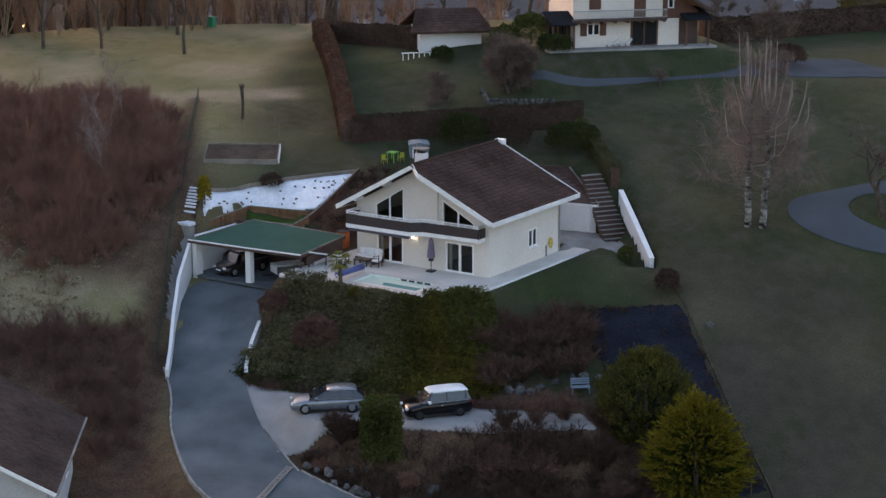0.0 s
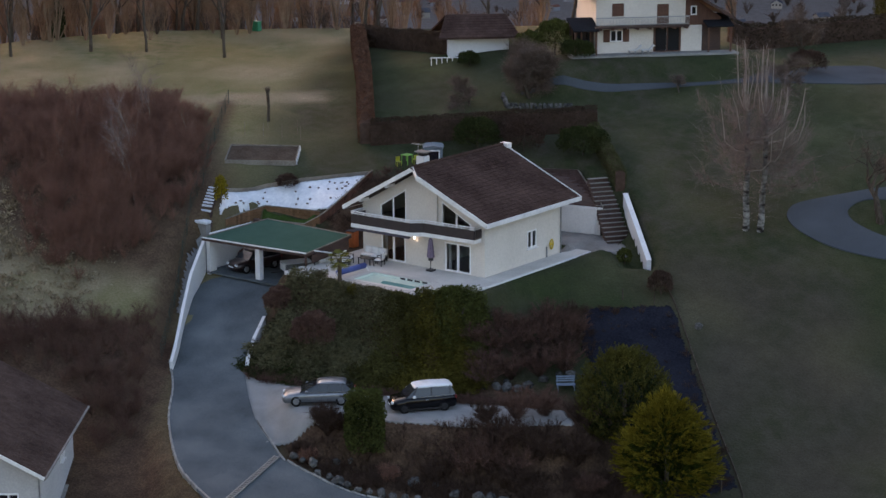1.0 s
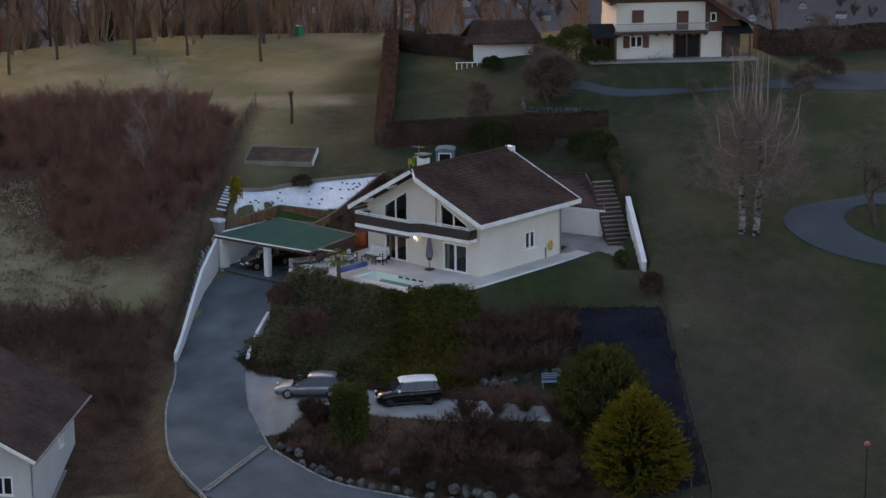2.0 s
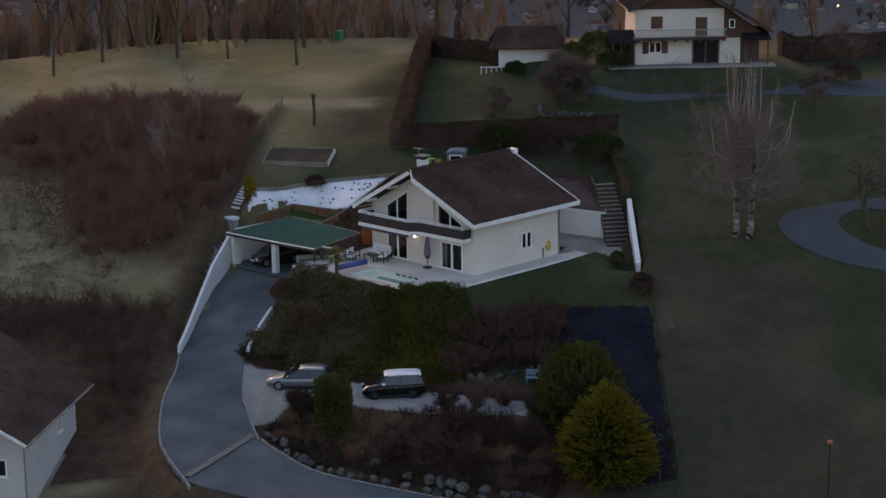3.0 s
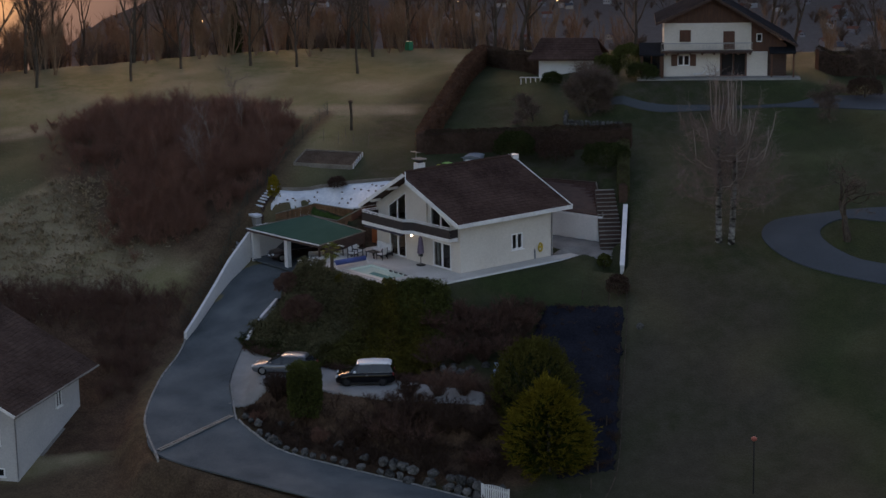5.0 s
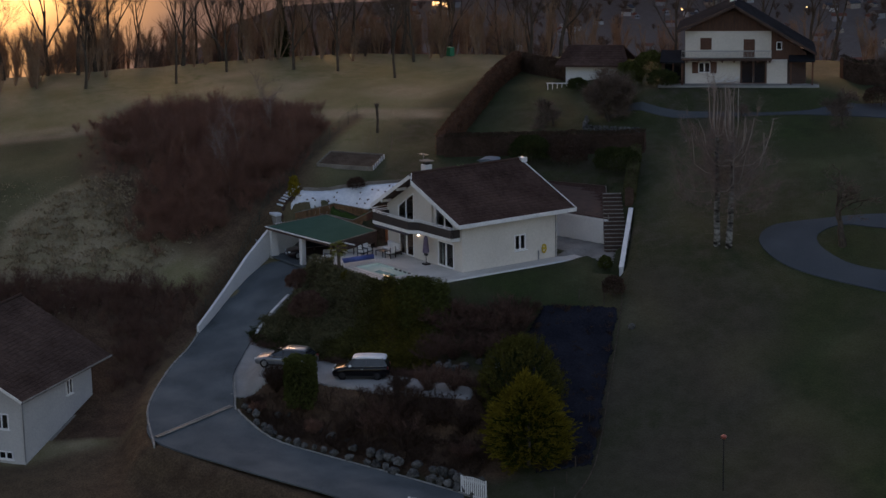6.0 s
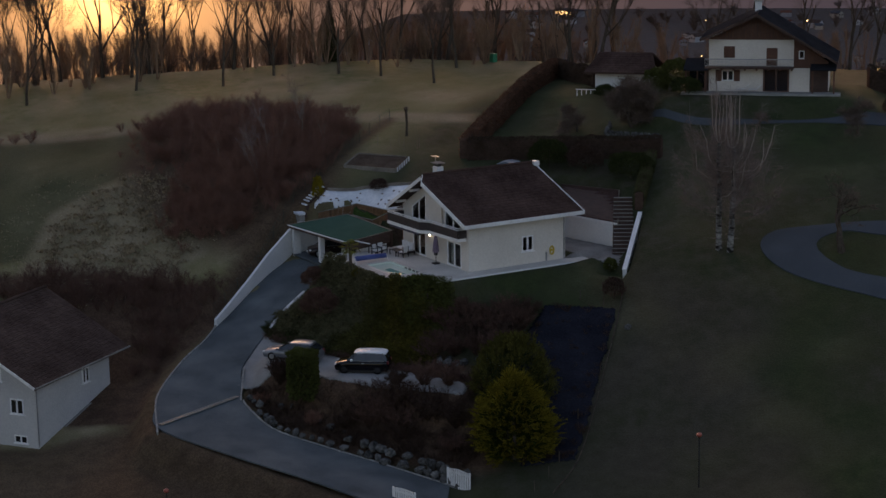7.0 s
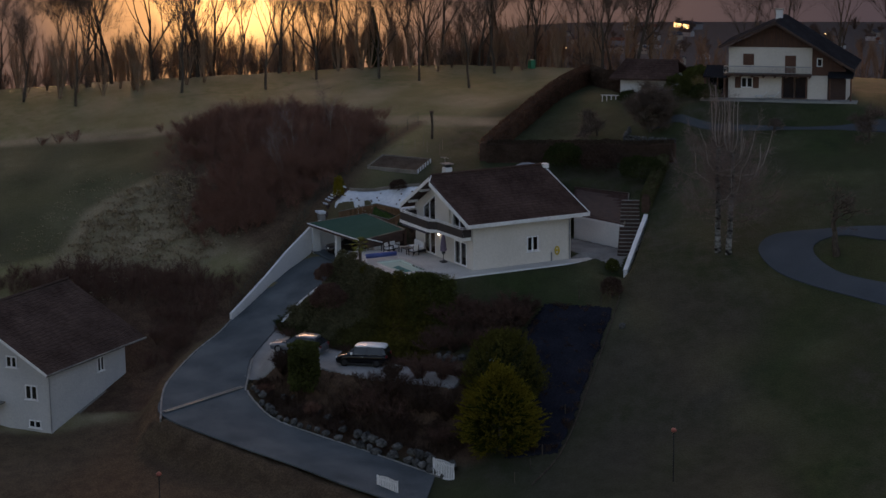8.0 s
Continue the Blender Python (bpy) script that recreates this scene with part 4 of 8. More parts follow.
# ---- carport
CP = [(-19.5, -5.75, 1.0), (-14.8, -5.25, 0.93), (-10.6, -4.7, 0.88), (-9.75, -0.9, 1.60), (-17.6, -0.9, 1.72)]
carport = thing("carport", "open carport with a green felt roof and white posts", "carport")
part("roof_deck", prism(CP, 0.16), WOOD_DARK, carport)
part("roof_felt", prism([(x, y, z + 0.035) for x, y, z in CP], 0.03), FELT_GREEN, carport, "green mineral felt")
for i, (a, b) in enumerate(zip(CP, CP[1:] + CP[:1])):
    a, b = Vector(a), Vector(b)
    part("fascia", beam(a - UP * 0.07, b - UP * 0.07, 0.06, 0.2), WOOD_DARK, carport, "dark brown fascia")
    part("drip_edge", beam(a + UP * 0.05, b + UP * 0.05, 0.09, 0.07), TRIM if i < 2 else WOOD_GREY, carport, "pale drip edge")
part("column", box(-15.05, -5.1, -1.6, -14.6, -4.7, 0.72, bevel=0.02), RENDER_COOL, carport, "broad white column")
part("column", box(-19.45, -5.4, -1.7, -19.1, -4.7, 0.82, bevel=0.02), RENDER_COOL, carport, "broad white column")
part("post", box(-10.75, -4.72, -1.6, -10.63, -4.6, 0.72), WOOD_DARK, carport, "thin dark post")
part("back_wall", box(-19.4, -0.5, -1.6, -10.7, -0.25, 1.45), WOOD_DARK, carport, "dark brown back wall")
part("side_wall", prism([(-10.5, -4.3, 0.72), (-9.95, -1.0, 1.42), (-9.95, -1.0, 0.62), (-10.5, -4.3, 0.2)], 0, along=(0.08, -0.01, 0)), WOOD_DARK, carport, "dark brown boarded side")
part("side_wall", box(-10.62, -3.4, -1.6, -10.5, -1.0, 0.62), RENDER_COOL, carport, "white lower side wall")
part("side_wall", box(-19.9, -4.6, -1.6, -19.6, -0.3, 1.1), RENDER_COOL, carport, "white retaining wall")
part("slab", box(-19.6, -5.4, -1.6, -10.65, -0.3, -1.48), ASPHALT, carport, "worn concrete floor")

# ---- white walls
def sloped_wall(name, points, base, thick, mat, label, cap=None):
    """A wall whose top runs through points; base gives how far it reaches below."""
    w = thing(name, label, "wall", kind="structure")
    for a, b in zip(points, points[1:]):
        a, b = Vector(a), Vector(b)
        s = (b - a).cross(UP).normalized() * thick / 2
        part("wall_piece", prism([a - s, b - s, b + s, a + s], base), mat, w)
        if cap:
            part("coping", beam(a + UP * 0.03, b + UP * 0.03, thick + 0.06, 0.06), cap, w)
    return w


sloped_wall("wall_drive", [(-19.75, -5.3, 0.75), (-18.2, -8.3, -0.9), (-16.2, -11.2, -2.5), (-14.0, -14.1, -3.8), (-12.9, -15.7, -4.55)], 2.3, 0.22, RENDER_COOL,
             "low white rendered wall stepping down along the drive")
sloped_wall("wall_kerb", [(-11.25, -8.4, -2.8), (-10.35, -10.4, -3.65), (-9.4, -12.1, -4.5), (-8.95, -12.7, -4.85)], 0.8, 0.22, RENDER_COOL, "low white edging wall beside the drive")
sloped_wall("wall_lawn", [(2.25, 15.75, 3.2), (5.0, 13.0, 1.65), (7.65, 10.35, 0.05)], 1.35, 0.30, RENDER_COOL, "white rendered wall sloping down beside the steps", TRIM)

# ---- garage behind the house
garage = thing("garage", "white rendered garage with a brown tiled roof behind the house", "garage")
G_E, G_T, G_L, G_M = Vector((1.36, 14.12, 2.33)), Vector((-2.87, 17.24, 4.04)), Vector((-8.0, 14.9, 4.04)), Vector((-5.0, 12.8, 2.33))
part("front_wall", prism([(1.12, 14.02, -0.1), (-4.7, 12.86, -0.1), (-4.7, 12.86, 2.3), (1.12, 14.02, 2.3)], 0, along=(-0.04, 0.25, 0)), RENDER_COOL, garage)
part("end_wall", prism([(1.12, 14.06, -0.1), (-2.8, 16.95, -0.1), (-2.8, 16.95, 3.82), (1.12, 14.06, 2.24)], 0, along=(-0.2, -0.2, 0)), RENDER_COOL, garage)
part("end_wall", prism([(-4.72, 12.9, -0.1), (-7.6, 14.8, -0.1), (-7.6, 14.8, 3.8), (-4.72, 12.9, 2.26)], 0, along=(0.2, 0.12, 0)), RENDER_COOL, garage)
part("roof_slab", prism([G_E, G_T, G_L, G_M], 0.16), WOOD_DARK, garage)
roof_tiles("roof_tiles", [G_M, G_E, G_T, G_L], TILE, garage)
part("fascia", beam(G_E + Vector((0.02, -0.03, -0.07)), G_M + Vector((0, -0.03, -0.07)), 0.05, 0.16), TRIM, garage)
part("verge_board", beam(G_E + Vector((0.03, 0.02, 0.02)), G_T + Vector((0.03, 0.02, 0.02)), 0.07, 0.2), WOOD_GREY, garage, "weathered verge board")
part("ridge_board", beam(G_T + UP * 0.05, G_L + UP * 0.05, 0.12, 0.14), WOOD_DARK, garage)
part("downpipe", tube([(1.2, 14.0, 2.2), (1.2, 14.0, 0.3)], [0.045, 0.045], 8), TRIM, garage, "white downpipe")
part("meter_box", box(1.2, 14.08, 1.0, 1.34, 14.3, 1.45, bevel=0.02), TRIM, garage, "small white box")

draped("forecourt", [(1.18, 9.0), (2.9, 9.1), (5.6, 10.9), (3.9, 12.9), (2.6, 13.9), (1.1, 14.0), (-4.7, 12.8), (-4.7, 10.0), (1.0, 10.0)], CONCRETE, "worn concrete forecourt before the garage", "forecourt", 0.04, 0.25)

# steps beside the garage: many long treads with pale nosings on dark risers
steps = thing("garden_steps", "worn steps with pale nosings climbing beside the garage", "steps")
lo, hi = Vector((3.3, 13.4, 0.3)), Vector((-0.2, 15.75, 4.35))
d = (hi - lo)
flat = Vector((d.x, d.y, 0)).normalized()
sd = Vector((flat.y, -flat.x, 0))
STEPS_N = 15
run_ = Vector((d.x, d.y, 0)).length / STEPS_N
for k in range(STEPS_N):
    p = lo + d * (k / STEPS_N)
    w = 0.95 - 0.015 * k
    tread = [p + flat * a + sd * b for a, b in ((0, -w), (0, w), (run_ + 0.1, w), (run_ + 0.1, -w))]
    part("riser", prism([q - UP * 0.035 for q in tread], 0.45), WOOD_DARK, steps, "dark riser")
    part("tread", prism([q + flat * 0.02 for q in tread], 0.04), CONCRETE, steps)
    part("nosing", beam(p + sd * -w + UP * 0.005, p + sd * w + UP * 0.005, 0.09, 0.05), CONCRETE, steps, "pale worn nosing")

# ---- timber fences that hold the slope
def board_fence(name, points, high, label, mat=WOOD_TAN, low=None):
    f = thing(name, label, "fence")
    for a, b in zip(points, points[1:]):
        a, b = Vector(a), Vector(b)
        n = max(1, round((b - a).length / 0.22))
        for k in range(n):
            p = a.lerp(b, (k + 0.5) / n)
            dd = (b - a) / n
            part("board", prism([p - dd * 0.47 + dd.cross(UP).normalized() * 0.02, p + dd * 0.47 + dd.cross(UP).normalized() * 0.02,
                                 p + dd * 0.47 - dd.cross(UP).normalized() * 0.02, p - dd * 0.47 - dd.cross(UP).normalized() * 0.02], high), mat, f)
        part("top_rail", beam(a + UP * 0.03, b + UP * 0.03, 0.12, 0.06), WOOD_GREY, f, "weathered top rail")
    return f


board_fence("board_fence", [(-20.45, -2.3, 1.6), (-20.4, -0.6, 1.75), (-19.6, 1.05, 2.12), (-17.5, 1.45, 2.12), (-14.7, 1.5, 2.25)], 0.8, "tan board fence below the snowy slope")
board_fence("board_fence", [(-20.2, -0.4, 0.95), (-19.6, -0.1, 1.15), (-18.4, 0.0, 1.42), (-16.9, 0.05, 1.44), (-15.0, 0.1, 1.52), (-14.3, 1.0, 2.05)], 1.6, "tan board fence behind the carport")
board_fence("retaining_fence", [(-14.3, 1.0, 2.05), (-14.25, 2.1, 2.42), (-14.2, 4.1, 3.26), (-14.4, 6.3, 4.05), (-14.6, 7.4, 4.3)], 1.9, "dark boarded retaining wall beside the house", WOOD_RED)
# ---- steps with snowy treads up the west slope
west = thing("slope_steps", "narrow garden steps with white edged treads", "steps")
for k in range(9):
    x, y = -21.4 - 0.23 * k, -3.5 + 0.36 * k
    z = max(1.62 + 0.20 * k, ground(x, y) + 0.16)
    part("tread", box(x - 0.45, y - 0.02, z - 0.06, x + 0.45, y + 0.16, z + 0.05, bevel=0.01), SNOW, west, "snow-white tread")
    part("riser", box(x - 0.43, y + 0.1, z - 0.5, x + 0.43, y + 0.36, z - 0.02), WOOD_DARK, west)
part("landing", box(-21.95, -4.0, 1.45, -20.8, -3.35, 1.66, bevel=0.05), SNOW, west, "snow-covered landing")
part("riser", box(-21.85, -3.9, 0.4, -20.9, -3.4, 1.448), CONCRETE, west, "concrete footing")
edging = thing("slope_edging", "weathered timber edging above the snow patch", "edging")
pts_ = [(-22.3, -0.4), (-20.5, 2.3), (-17.3, 4.85), (-14.85, 7.35)]
for (ax, ay), (bx, by) in zip(pts_, pts_[1:]):
    for k in range(3):
        p, q = [(ax + (bx - ax) * u / 3, ay + (by - ay) * u / 3) for u in (k, k + 1)]
        part("edge_board", beam(on_ground(*p, 0.22), on_ground(*q, 0.22), 0.10, 0.34), WOOD_GREY, edging)

# ---- plants
def leaf_mat(name, dark, light, vary=0.35, rough=0.8):
    m = material(name, dark, light, 3.0, 0.7, rough, bump=0.0, spec=0.2, vary=vary, island=True)
    return m


BARK = material("bark_grey_brown", (0.045, 0.035, 0.027), (0.115, 0.094, 0.076), 9, 1.5, 0.95, bump=0.6, stretch=(1, 1, 0.3))
TWIG = leaf_mat("twigs_grey_brown", (0.095, 0.070, 0.056), (0.165, 0.125, 0.105))
TWIG_RED = leaf_mat("twigs_red_brown", (0.145, 0.074, 0.055), (0.215, 0.120, 0.092), 0.2)
TWIG_BIRCH = leaf_mat("twigs_birch", (0.15, 0.112, 0.102), (0.235, 0.185, 0.172))
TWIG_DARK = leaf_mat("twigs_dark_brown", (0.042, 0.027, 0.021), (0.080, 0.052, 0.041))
TWIG_PURPLE = leaf_mat("twigs_purple_brown", (0.070, 0.040, 0.032), (0.130, 0.078, 0.063))
TWIG_DOME = leaf_mat("twigs_dome_brown", (0.085, 0.048, 0.038), (0.145, 0.088, 0.070), 0.2)
BIRCH_BARK = material("birch_bark", (0.025, 0.022, 0.02), (0.36, 0.35, 0.33), 3.2, 1.4, 0.8, bump=0.3, stretch=(1, 1, 2.0), spread=0.05)
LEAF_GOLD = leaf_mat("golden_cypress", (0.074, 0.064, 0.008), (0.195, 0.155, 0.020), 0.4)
# darker green for inner blades: the crown's inner shade is in the colour
LEAF_GOLD_SHADE = leaf_mat("cypress_inner_shade", (0.020, 0.030, 0.006), (0.045, 0.055, 0.010))
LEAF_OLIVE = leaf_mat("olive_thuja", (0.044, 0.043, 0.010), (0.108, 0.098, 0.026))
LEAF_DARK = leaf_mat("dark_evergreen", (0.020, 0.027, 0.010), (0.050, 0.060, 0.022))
LEAF_JUNIPER = leaf_mat("juniper_grey_green", (0.068, 0.064, 0.034), (0.128, 0.118, 0.066))
LEAF_GREEN = leaf_mat("shrub_green", (0.040, 0.048, 0.014), (0.090, 0.098, 0.030))
LEAF_YELLOW = leaf_mat("shrub_yellow_green", (0.052, 0.047, 0.011), (0.115, 0.095, 0.020))
LEAF_MOSS = leaf_mat("evergreen_olive", (0.042, 0.042, 0.013), (0.088, 0.082, 0.028))
LEAF_BEECH = leaf_mat("beech_dry_leaves", (0.080, 0.040, 0.026), (0.150, 0.080, 0.052))
LEAF_HEDGE = leaf_mat("clipped_hedge_green", (0.052, 0.054, 0.024), (0.092, 0.092, 0.046), 0.2)
LEAF_FORSYTHIA = leaf_mat("forsythia_yellow", (0.12, 0.095, 0.010), (0.26, 0.20, 0.02))
LEAF_PALM = leaf_mat("palm_fronds", (0.080, 0.080, 0.020), (0.17, 0.16, 0.05))
STRAW = leaf_mat("dry_tussock", (0.20, 0.17, 0.11), (0.30, 0.265, 0.19))


def mesh_from(name, verts, faces, mat):
    me = bpy.data.meshes.new(name)
    me.from_pydata([tuple(v) for v in verts], [], [tuple(f) for f in faces])
    me.materials.append(mat)
    return me


def sprays(pos, nrm, size, elong, rng, stray=0.7, lift=0.2):
    """Small pointed leaf blades at pos that grow along nrm; arrays of points and four-cornered faces."""
    n = len(pos)
    a = nrm + rng.normal(0, stray, (n, 3)) + np.array([0, 0, lift])
    a /= np.linalg.norm(a, axis=1, keepdims=True) + 1e-9
    b = np.cross(a, rng.normal(0, 1, (n, 3)))
    b /= np.linalg.norm(b, axis=1, keepdims=True) + 1e-9
    s = size * rng.uniform(0.6, 1.4, (n, 1))
    w = s * 0.5
    ln = s * elong
    v = np.stack([pos - b * w * 0.5, pos + a * ln * 0.5 - b * w, pos + a * ln, pos + a * ln * 0.5 + b * w], 1).reshape(-1, 3)
    f = np.arange(n * 4).reshape(n, 4)
    return v, f


def lumpy(dirs, seed, freq=2.2, amount=0.18):
    return np.array([1 + amount * noise.noise((d[0] * freq + seed, d[1] * freq, d[2] * freq)) + amount * 0.5 * noise.noise((d[0] * freq * 2.6, d[1] * freq * 2.6 + seed, d[2] * freq * 2.6)) for d in dirs])


def clump(n, radii, rng, seed, depth=0.4, low=-0.35, amount=0.22, profile=None, tier=0.0):
    """Places and directions over a lumpy egg; profile(z01) narrows it with height."""
    d = rng.normal(0, 1, (n, 3))
    d /= np.linalg.norm(d, axis=1, keepdims=True)
    d[:, 2] = np.where(d[:, 2] < low, -d[:, 2], d[:, 2])
    r = (1 - depth * rng.random(n) ** 2) * lumpy(d, seed, amount=amount)
    r *= 1 + tier * np.sin(d[:, 2] * 17 + 2.5 * np.sin(4 * np.arctan2(d[:, 1], d[:, 0])) + 1.5 * np.sin(9 * np.arctan2(d[:, 1], d[:, 0])))
    p = d * r[:, None] * np.array(radii)
    if profile is not None:
        k = profile((p[:, 2] / radii[2] + 1) / 2)
        p[:, 0] *= k
        p[:, 1] *= k
    return p, d


def evergreen(name, label, category, at, radii, n, mat, size=0.13, elong=1.6, seed=1, depth=0.4, stray=0.8, lift=0.3, profile=None, stem=0.12, group="", low=-0.5, amount=0.22, inner=None, tier=0.0):
    """A leafy shrub or tree: short stem and a crown of many single blades."""
    rng = np.random.default_rng(seed)
    t = thing(name, label, category, Matrix.Translation(at), group)
    hz_ = radii[2]
    p, d = clump(n, radii, rng, seed * 1.7, depth, low, amount, profile, tier)
    p[:, 2] += hz_ * 0.92
    p[:, 2] = np.maximum(p[:, 2], 0.03)
    v, f = sprays(p, d, size, elong, rng, stray, lift)
    ob = new("crown", mesh_from("crown", v, f, mat))
    ob.parent = t
    if inner is not None:
        q, d2 = clump(n // 2, [r * 0.8 for r in radii], rng, seed * 1.7, 0.5, low, amount, profile)
        q[:, 2] += hz_ * 0.9
        q[:, 2] = np.maximum(q[:, 2], 0.03)
        v, f = sprays(q, d2, size * 1.5, elong, rng, 1.0, 0.0)
        ob = new("inner_foliage", mesh_from("inner_foliage", v, f, inner))
        ob.parent = t
    part("stem", tube([(0, 0, -0.3), (0.05, 0, hz_ * 0.8), (0, 0.05, hz_ * 1.3)], [stem, stem * 0.8, stem * 0.3], 6), BARK, t)
    return t


def plumes(at, radii, count, blades, length, size, elong, seed, profile, rise, depth=0.12, low=-0.85, amount=0.2, tier=0.0, thin=0.10, stray=0.42):
    """Feathery sprays over a crown: each a run of blades along one outward shoot."""
    rng = np.random.default_rng(seed)
    c, d = clump(count, radii, rng, seed * 1.7, depth, low, amount, profile, tier)
    way = d * np.array([1, 1, 0.35]) + np.array([0, 0, rise]) + rng.normal(0, 0.22, d.shape)
    way /= np.linalg.norm(way, axis=1, keepdims=True)
    u = rng.random((count, blades, 1))
    ln = length * rng.uniform(0.6, 1.3, (count, 1, 1))
    pos = c[:, None, :] + way[:, None, :] * ln * (u - 0.5) + rng.normal(0, thin, (count, blades, 3)) * (1.1 - u)
    nrm = np.repeat(way[:, None, :], blades, 1)
    pos, nrm = pos.reshape(-1, 3), nrm.reshape(-1, 3)
    pos[:, 2] = np.maximum(pos[:, 2] + radii[2] * 0.92, 0.03)
    return sprays(pos, nrm, size, elong, rng, stray, 0.1)


def conifer(name, label, category, at, radii, count, blades, length, mat, inner, seed, profile, rise, size=0.055, elong=3.0, tier=0.0, amount=0.2, thin=0.10, stem=0.16, stray=0.42):
    t = thing(name, label, category, Matrix.Translation(at))
    v, f = plumes(at, radii, count, blades, length, size, elong, seed, profile, rise, tier=tier, amount=amount, thin=thin, stray=stray)
    new("crown", mesh_from("crown", v, f, mat)).parent = t
    # inner layer in a darker colour, painting the shade between the sprays
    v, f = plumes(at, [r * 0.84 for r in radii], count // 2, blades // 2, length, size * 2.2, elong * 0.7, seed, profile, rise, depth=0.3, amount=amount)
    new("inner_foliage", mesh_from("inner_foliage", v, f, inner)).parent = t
    part("stem", tube([(0, 0, -0.3), (0.05, 0, radii[2] * 0.8), (0, 0.05, radii[2] * 1.3)], [stem, stem * 0.8, stem * 0.3], 6), BARK, t)
    return t


class Bare:
    """Grows the limbs and twigs of a leafless tree."""

    def __init__(self, seed):
        self.rnd, self.v, self.f, self.tv, self.tf, self.thick = random.Random(seed), [], [], [], [], 1.0

    def limb(self, pts, rad, sides):
        v, f = self.v, self.f
        base = len(v)
        ax = None
        for i, p in enumerate(pts):
            d = (pts[min(i + 1, len(pts) - 1)] - pts[max(i - 1, 0)]).normalized()
            ax = d.orthogonal().normalized() if ax is None else (ax - d * ax.dot(d)).normalized()
            bx = d.cross(ax)
            for k in range(sides):
                c, s = math.cos(k * math.tau / sides), math.sin(k * math.tau / sides)
                v.append(p + (ax * c + bx * s) * rad[i])
        for i in range(len(pts) - 1):
            for k in range(sides):
                a, b = base + i * sides + k, base + i * sides + (k + 1) % sides
                f.append((a, b, b + sides, a + sides))

    def twig(self, p, d, ln, w):
        r = self.rnd
        s = d.cross(Vector((r.gauss(0, 1), r.gauss(0, 1), r.gauss(0, 1)))).normalized() * w
        k = len(self.tv)
        bend = p + d * ln * 0.5 + Vector((r.gauss(0, 1), r.gauss(0, 1), r.gauss(0, 1))) * ln * 0.06
        self.tv += [p - s, p + s, bend + s * 0.7, bend - s * 0.7, p + d * ln]
        self.tf += [(k, k + 1, k + 2, k + 3), (k + 3, k + 2, k + 4)]

    def sliver(self, p, d, ln, w):
        """The finest twig: one long narrow triangle."""
        r = self.rnd
        s = d.cross(Vector((r.gauss(0, 1), r.gauss(0, 1), r.gauss(0, 1)))).normalized() * w
        k = len(self.tv)
        self.tv += [p - s, p + s, p + d * ln]
        self.tf.append((k, k + 1, k + 2))

    def grow(self, p, d, ln, r, level, kids, up, wander, tw, twlen, split=0.75, twidth=0.008):
        rnd = self.rnd
        thick = self.thick
        seg = 4
        pts, rad = [p], [r]
        for i in range(seg):
            d = (d + Vector((rnd.gauss(0, wander), rnd.gauss(0, wander), rnd.gauss(0, wander) + up))).normalized()
            p = p + d * ln / seg
            pts.append(p)
            rad.append(r * (1 - (0.55 if level else 0.85) * (i + 1) / seg))
        self.limb(pts, rad, 6 if r > 0.06 else 3)
        for _ in range(tw if level < 2 else 0):
            u = rnd.uniform(0.15, 1.0) * seg
            i = min(int(u), seg - 1)
            q = pts[i].lerp(pts[i + 1], u - i)
            e = (d + Vector((rnd.gauss(0, 0.75), rnd.gauss(0, 0.75), rnd.gauss(0, 0.6) + up * 2))).normalized()
            self.twig(q, e, twlen * rnd.uniform(0.5, 1.2), twidth)
        if level:
            for c in range(kids):
                u = rnd.uniform(0.3, 1.0) * seg if c else seg
                i = min(int(u), seg - 1)
                q = pts[i].lerp(pts[i + 1], u - i)
                out = Vector((rnd.gauss(0, 1), rnd.gauss(0, 1), rnd.gauss(0, 0.35))).normalized()
                self.grow(q, (d + out * split).normalized(), ln * rnd.uniform(0.55, 0.8), max(0.012, rad[i] * rnd.uniform(0.45, 0.65) * thick), level - 1, kids, up, wander, tw, twlen, split, twidth)

    def thing(self, name, label, category, m, mat=None, twigs=None, group=""):
        t = thing(name, label, category, m, group)
        for nm, v, f, mt in (("trunk", self.v, self.f, mat or BARK), ("crown", self.tv, self.tf, twigs or TWIG)):
            me = mesh_from(nm, v, f, mt)
            ob = new(nm, me)
            ob.parent = t
        return t


def bare_tree(seed, height, levels=4, kids=4, tw=7, up=0.03, wander=0.12, split=0.75, r=None, twlen=0.8, lean=(0, 0), trunk=0.35, twidth=0.009, thick=1.0):
    b = Bare(seed)
    b.thick = thick
    b.grow(Vector((0, 0, -0.3)), Vector((lean[0], lean[1], 1)).normalized(), height * trunk, r or height * 0.022, levels, kids, up, wander, tw, twlen, split, twidth)
    return b


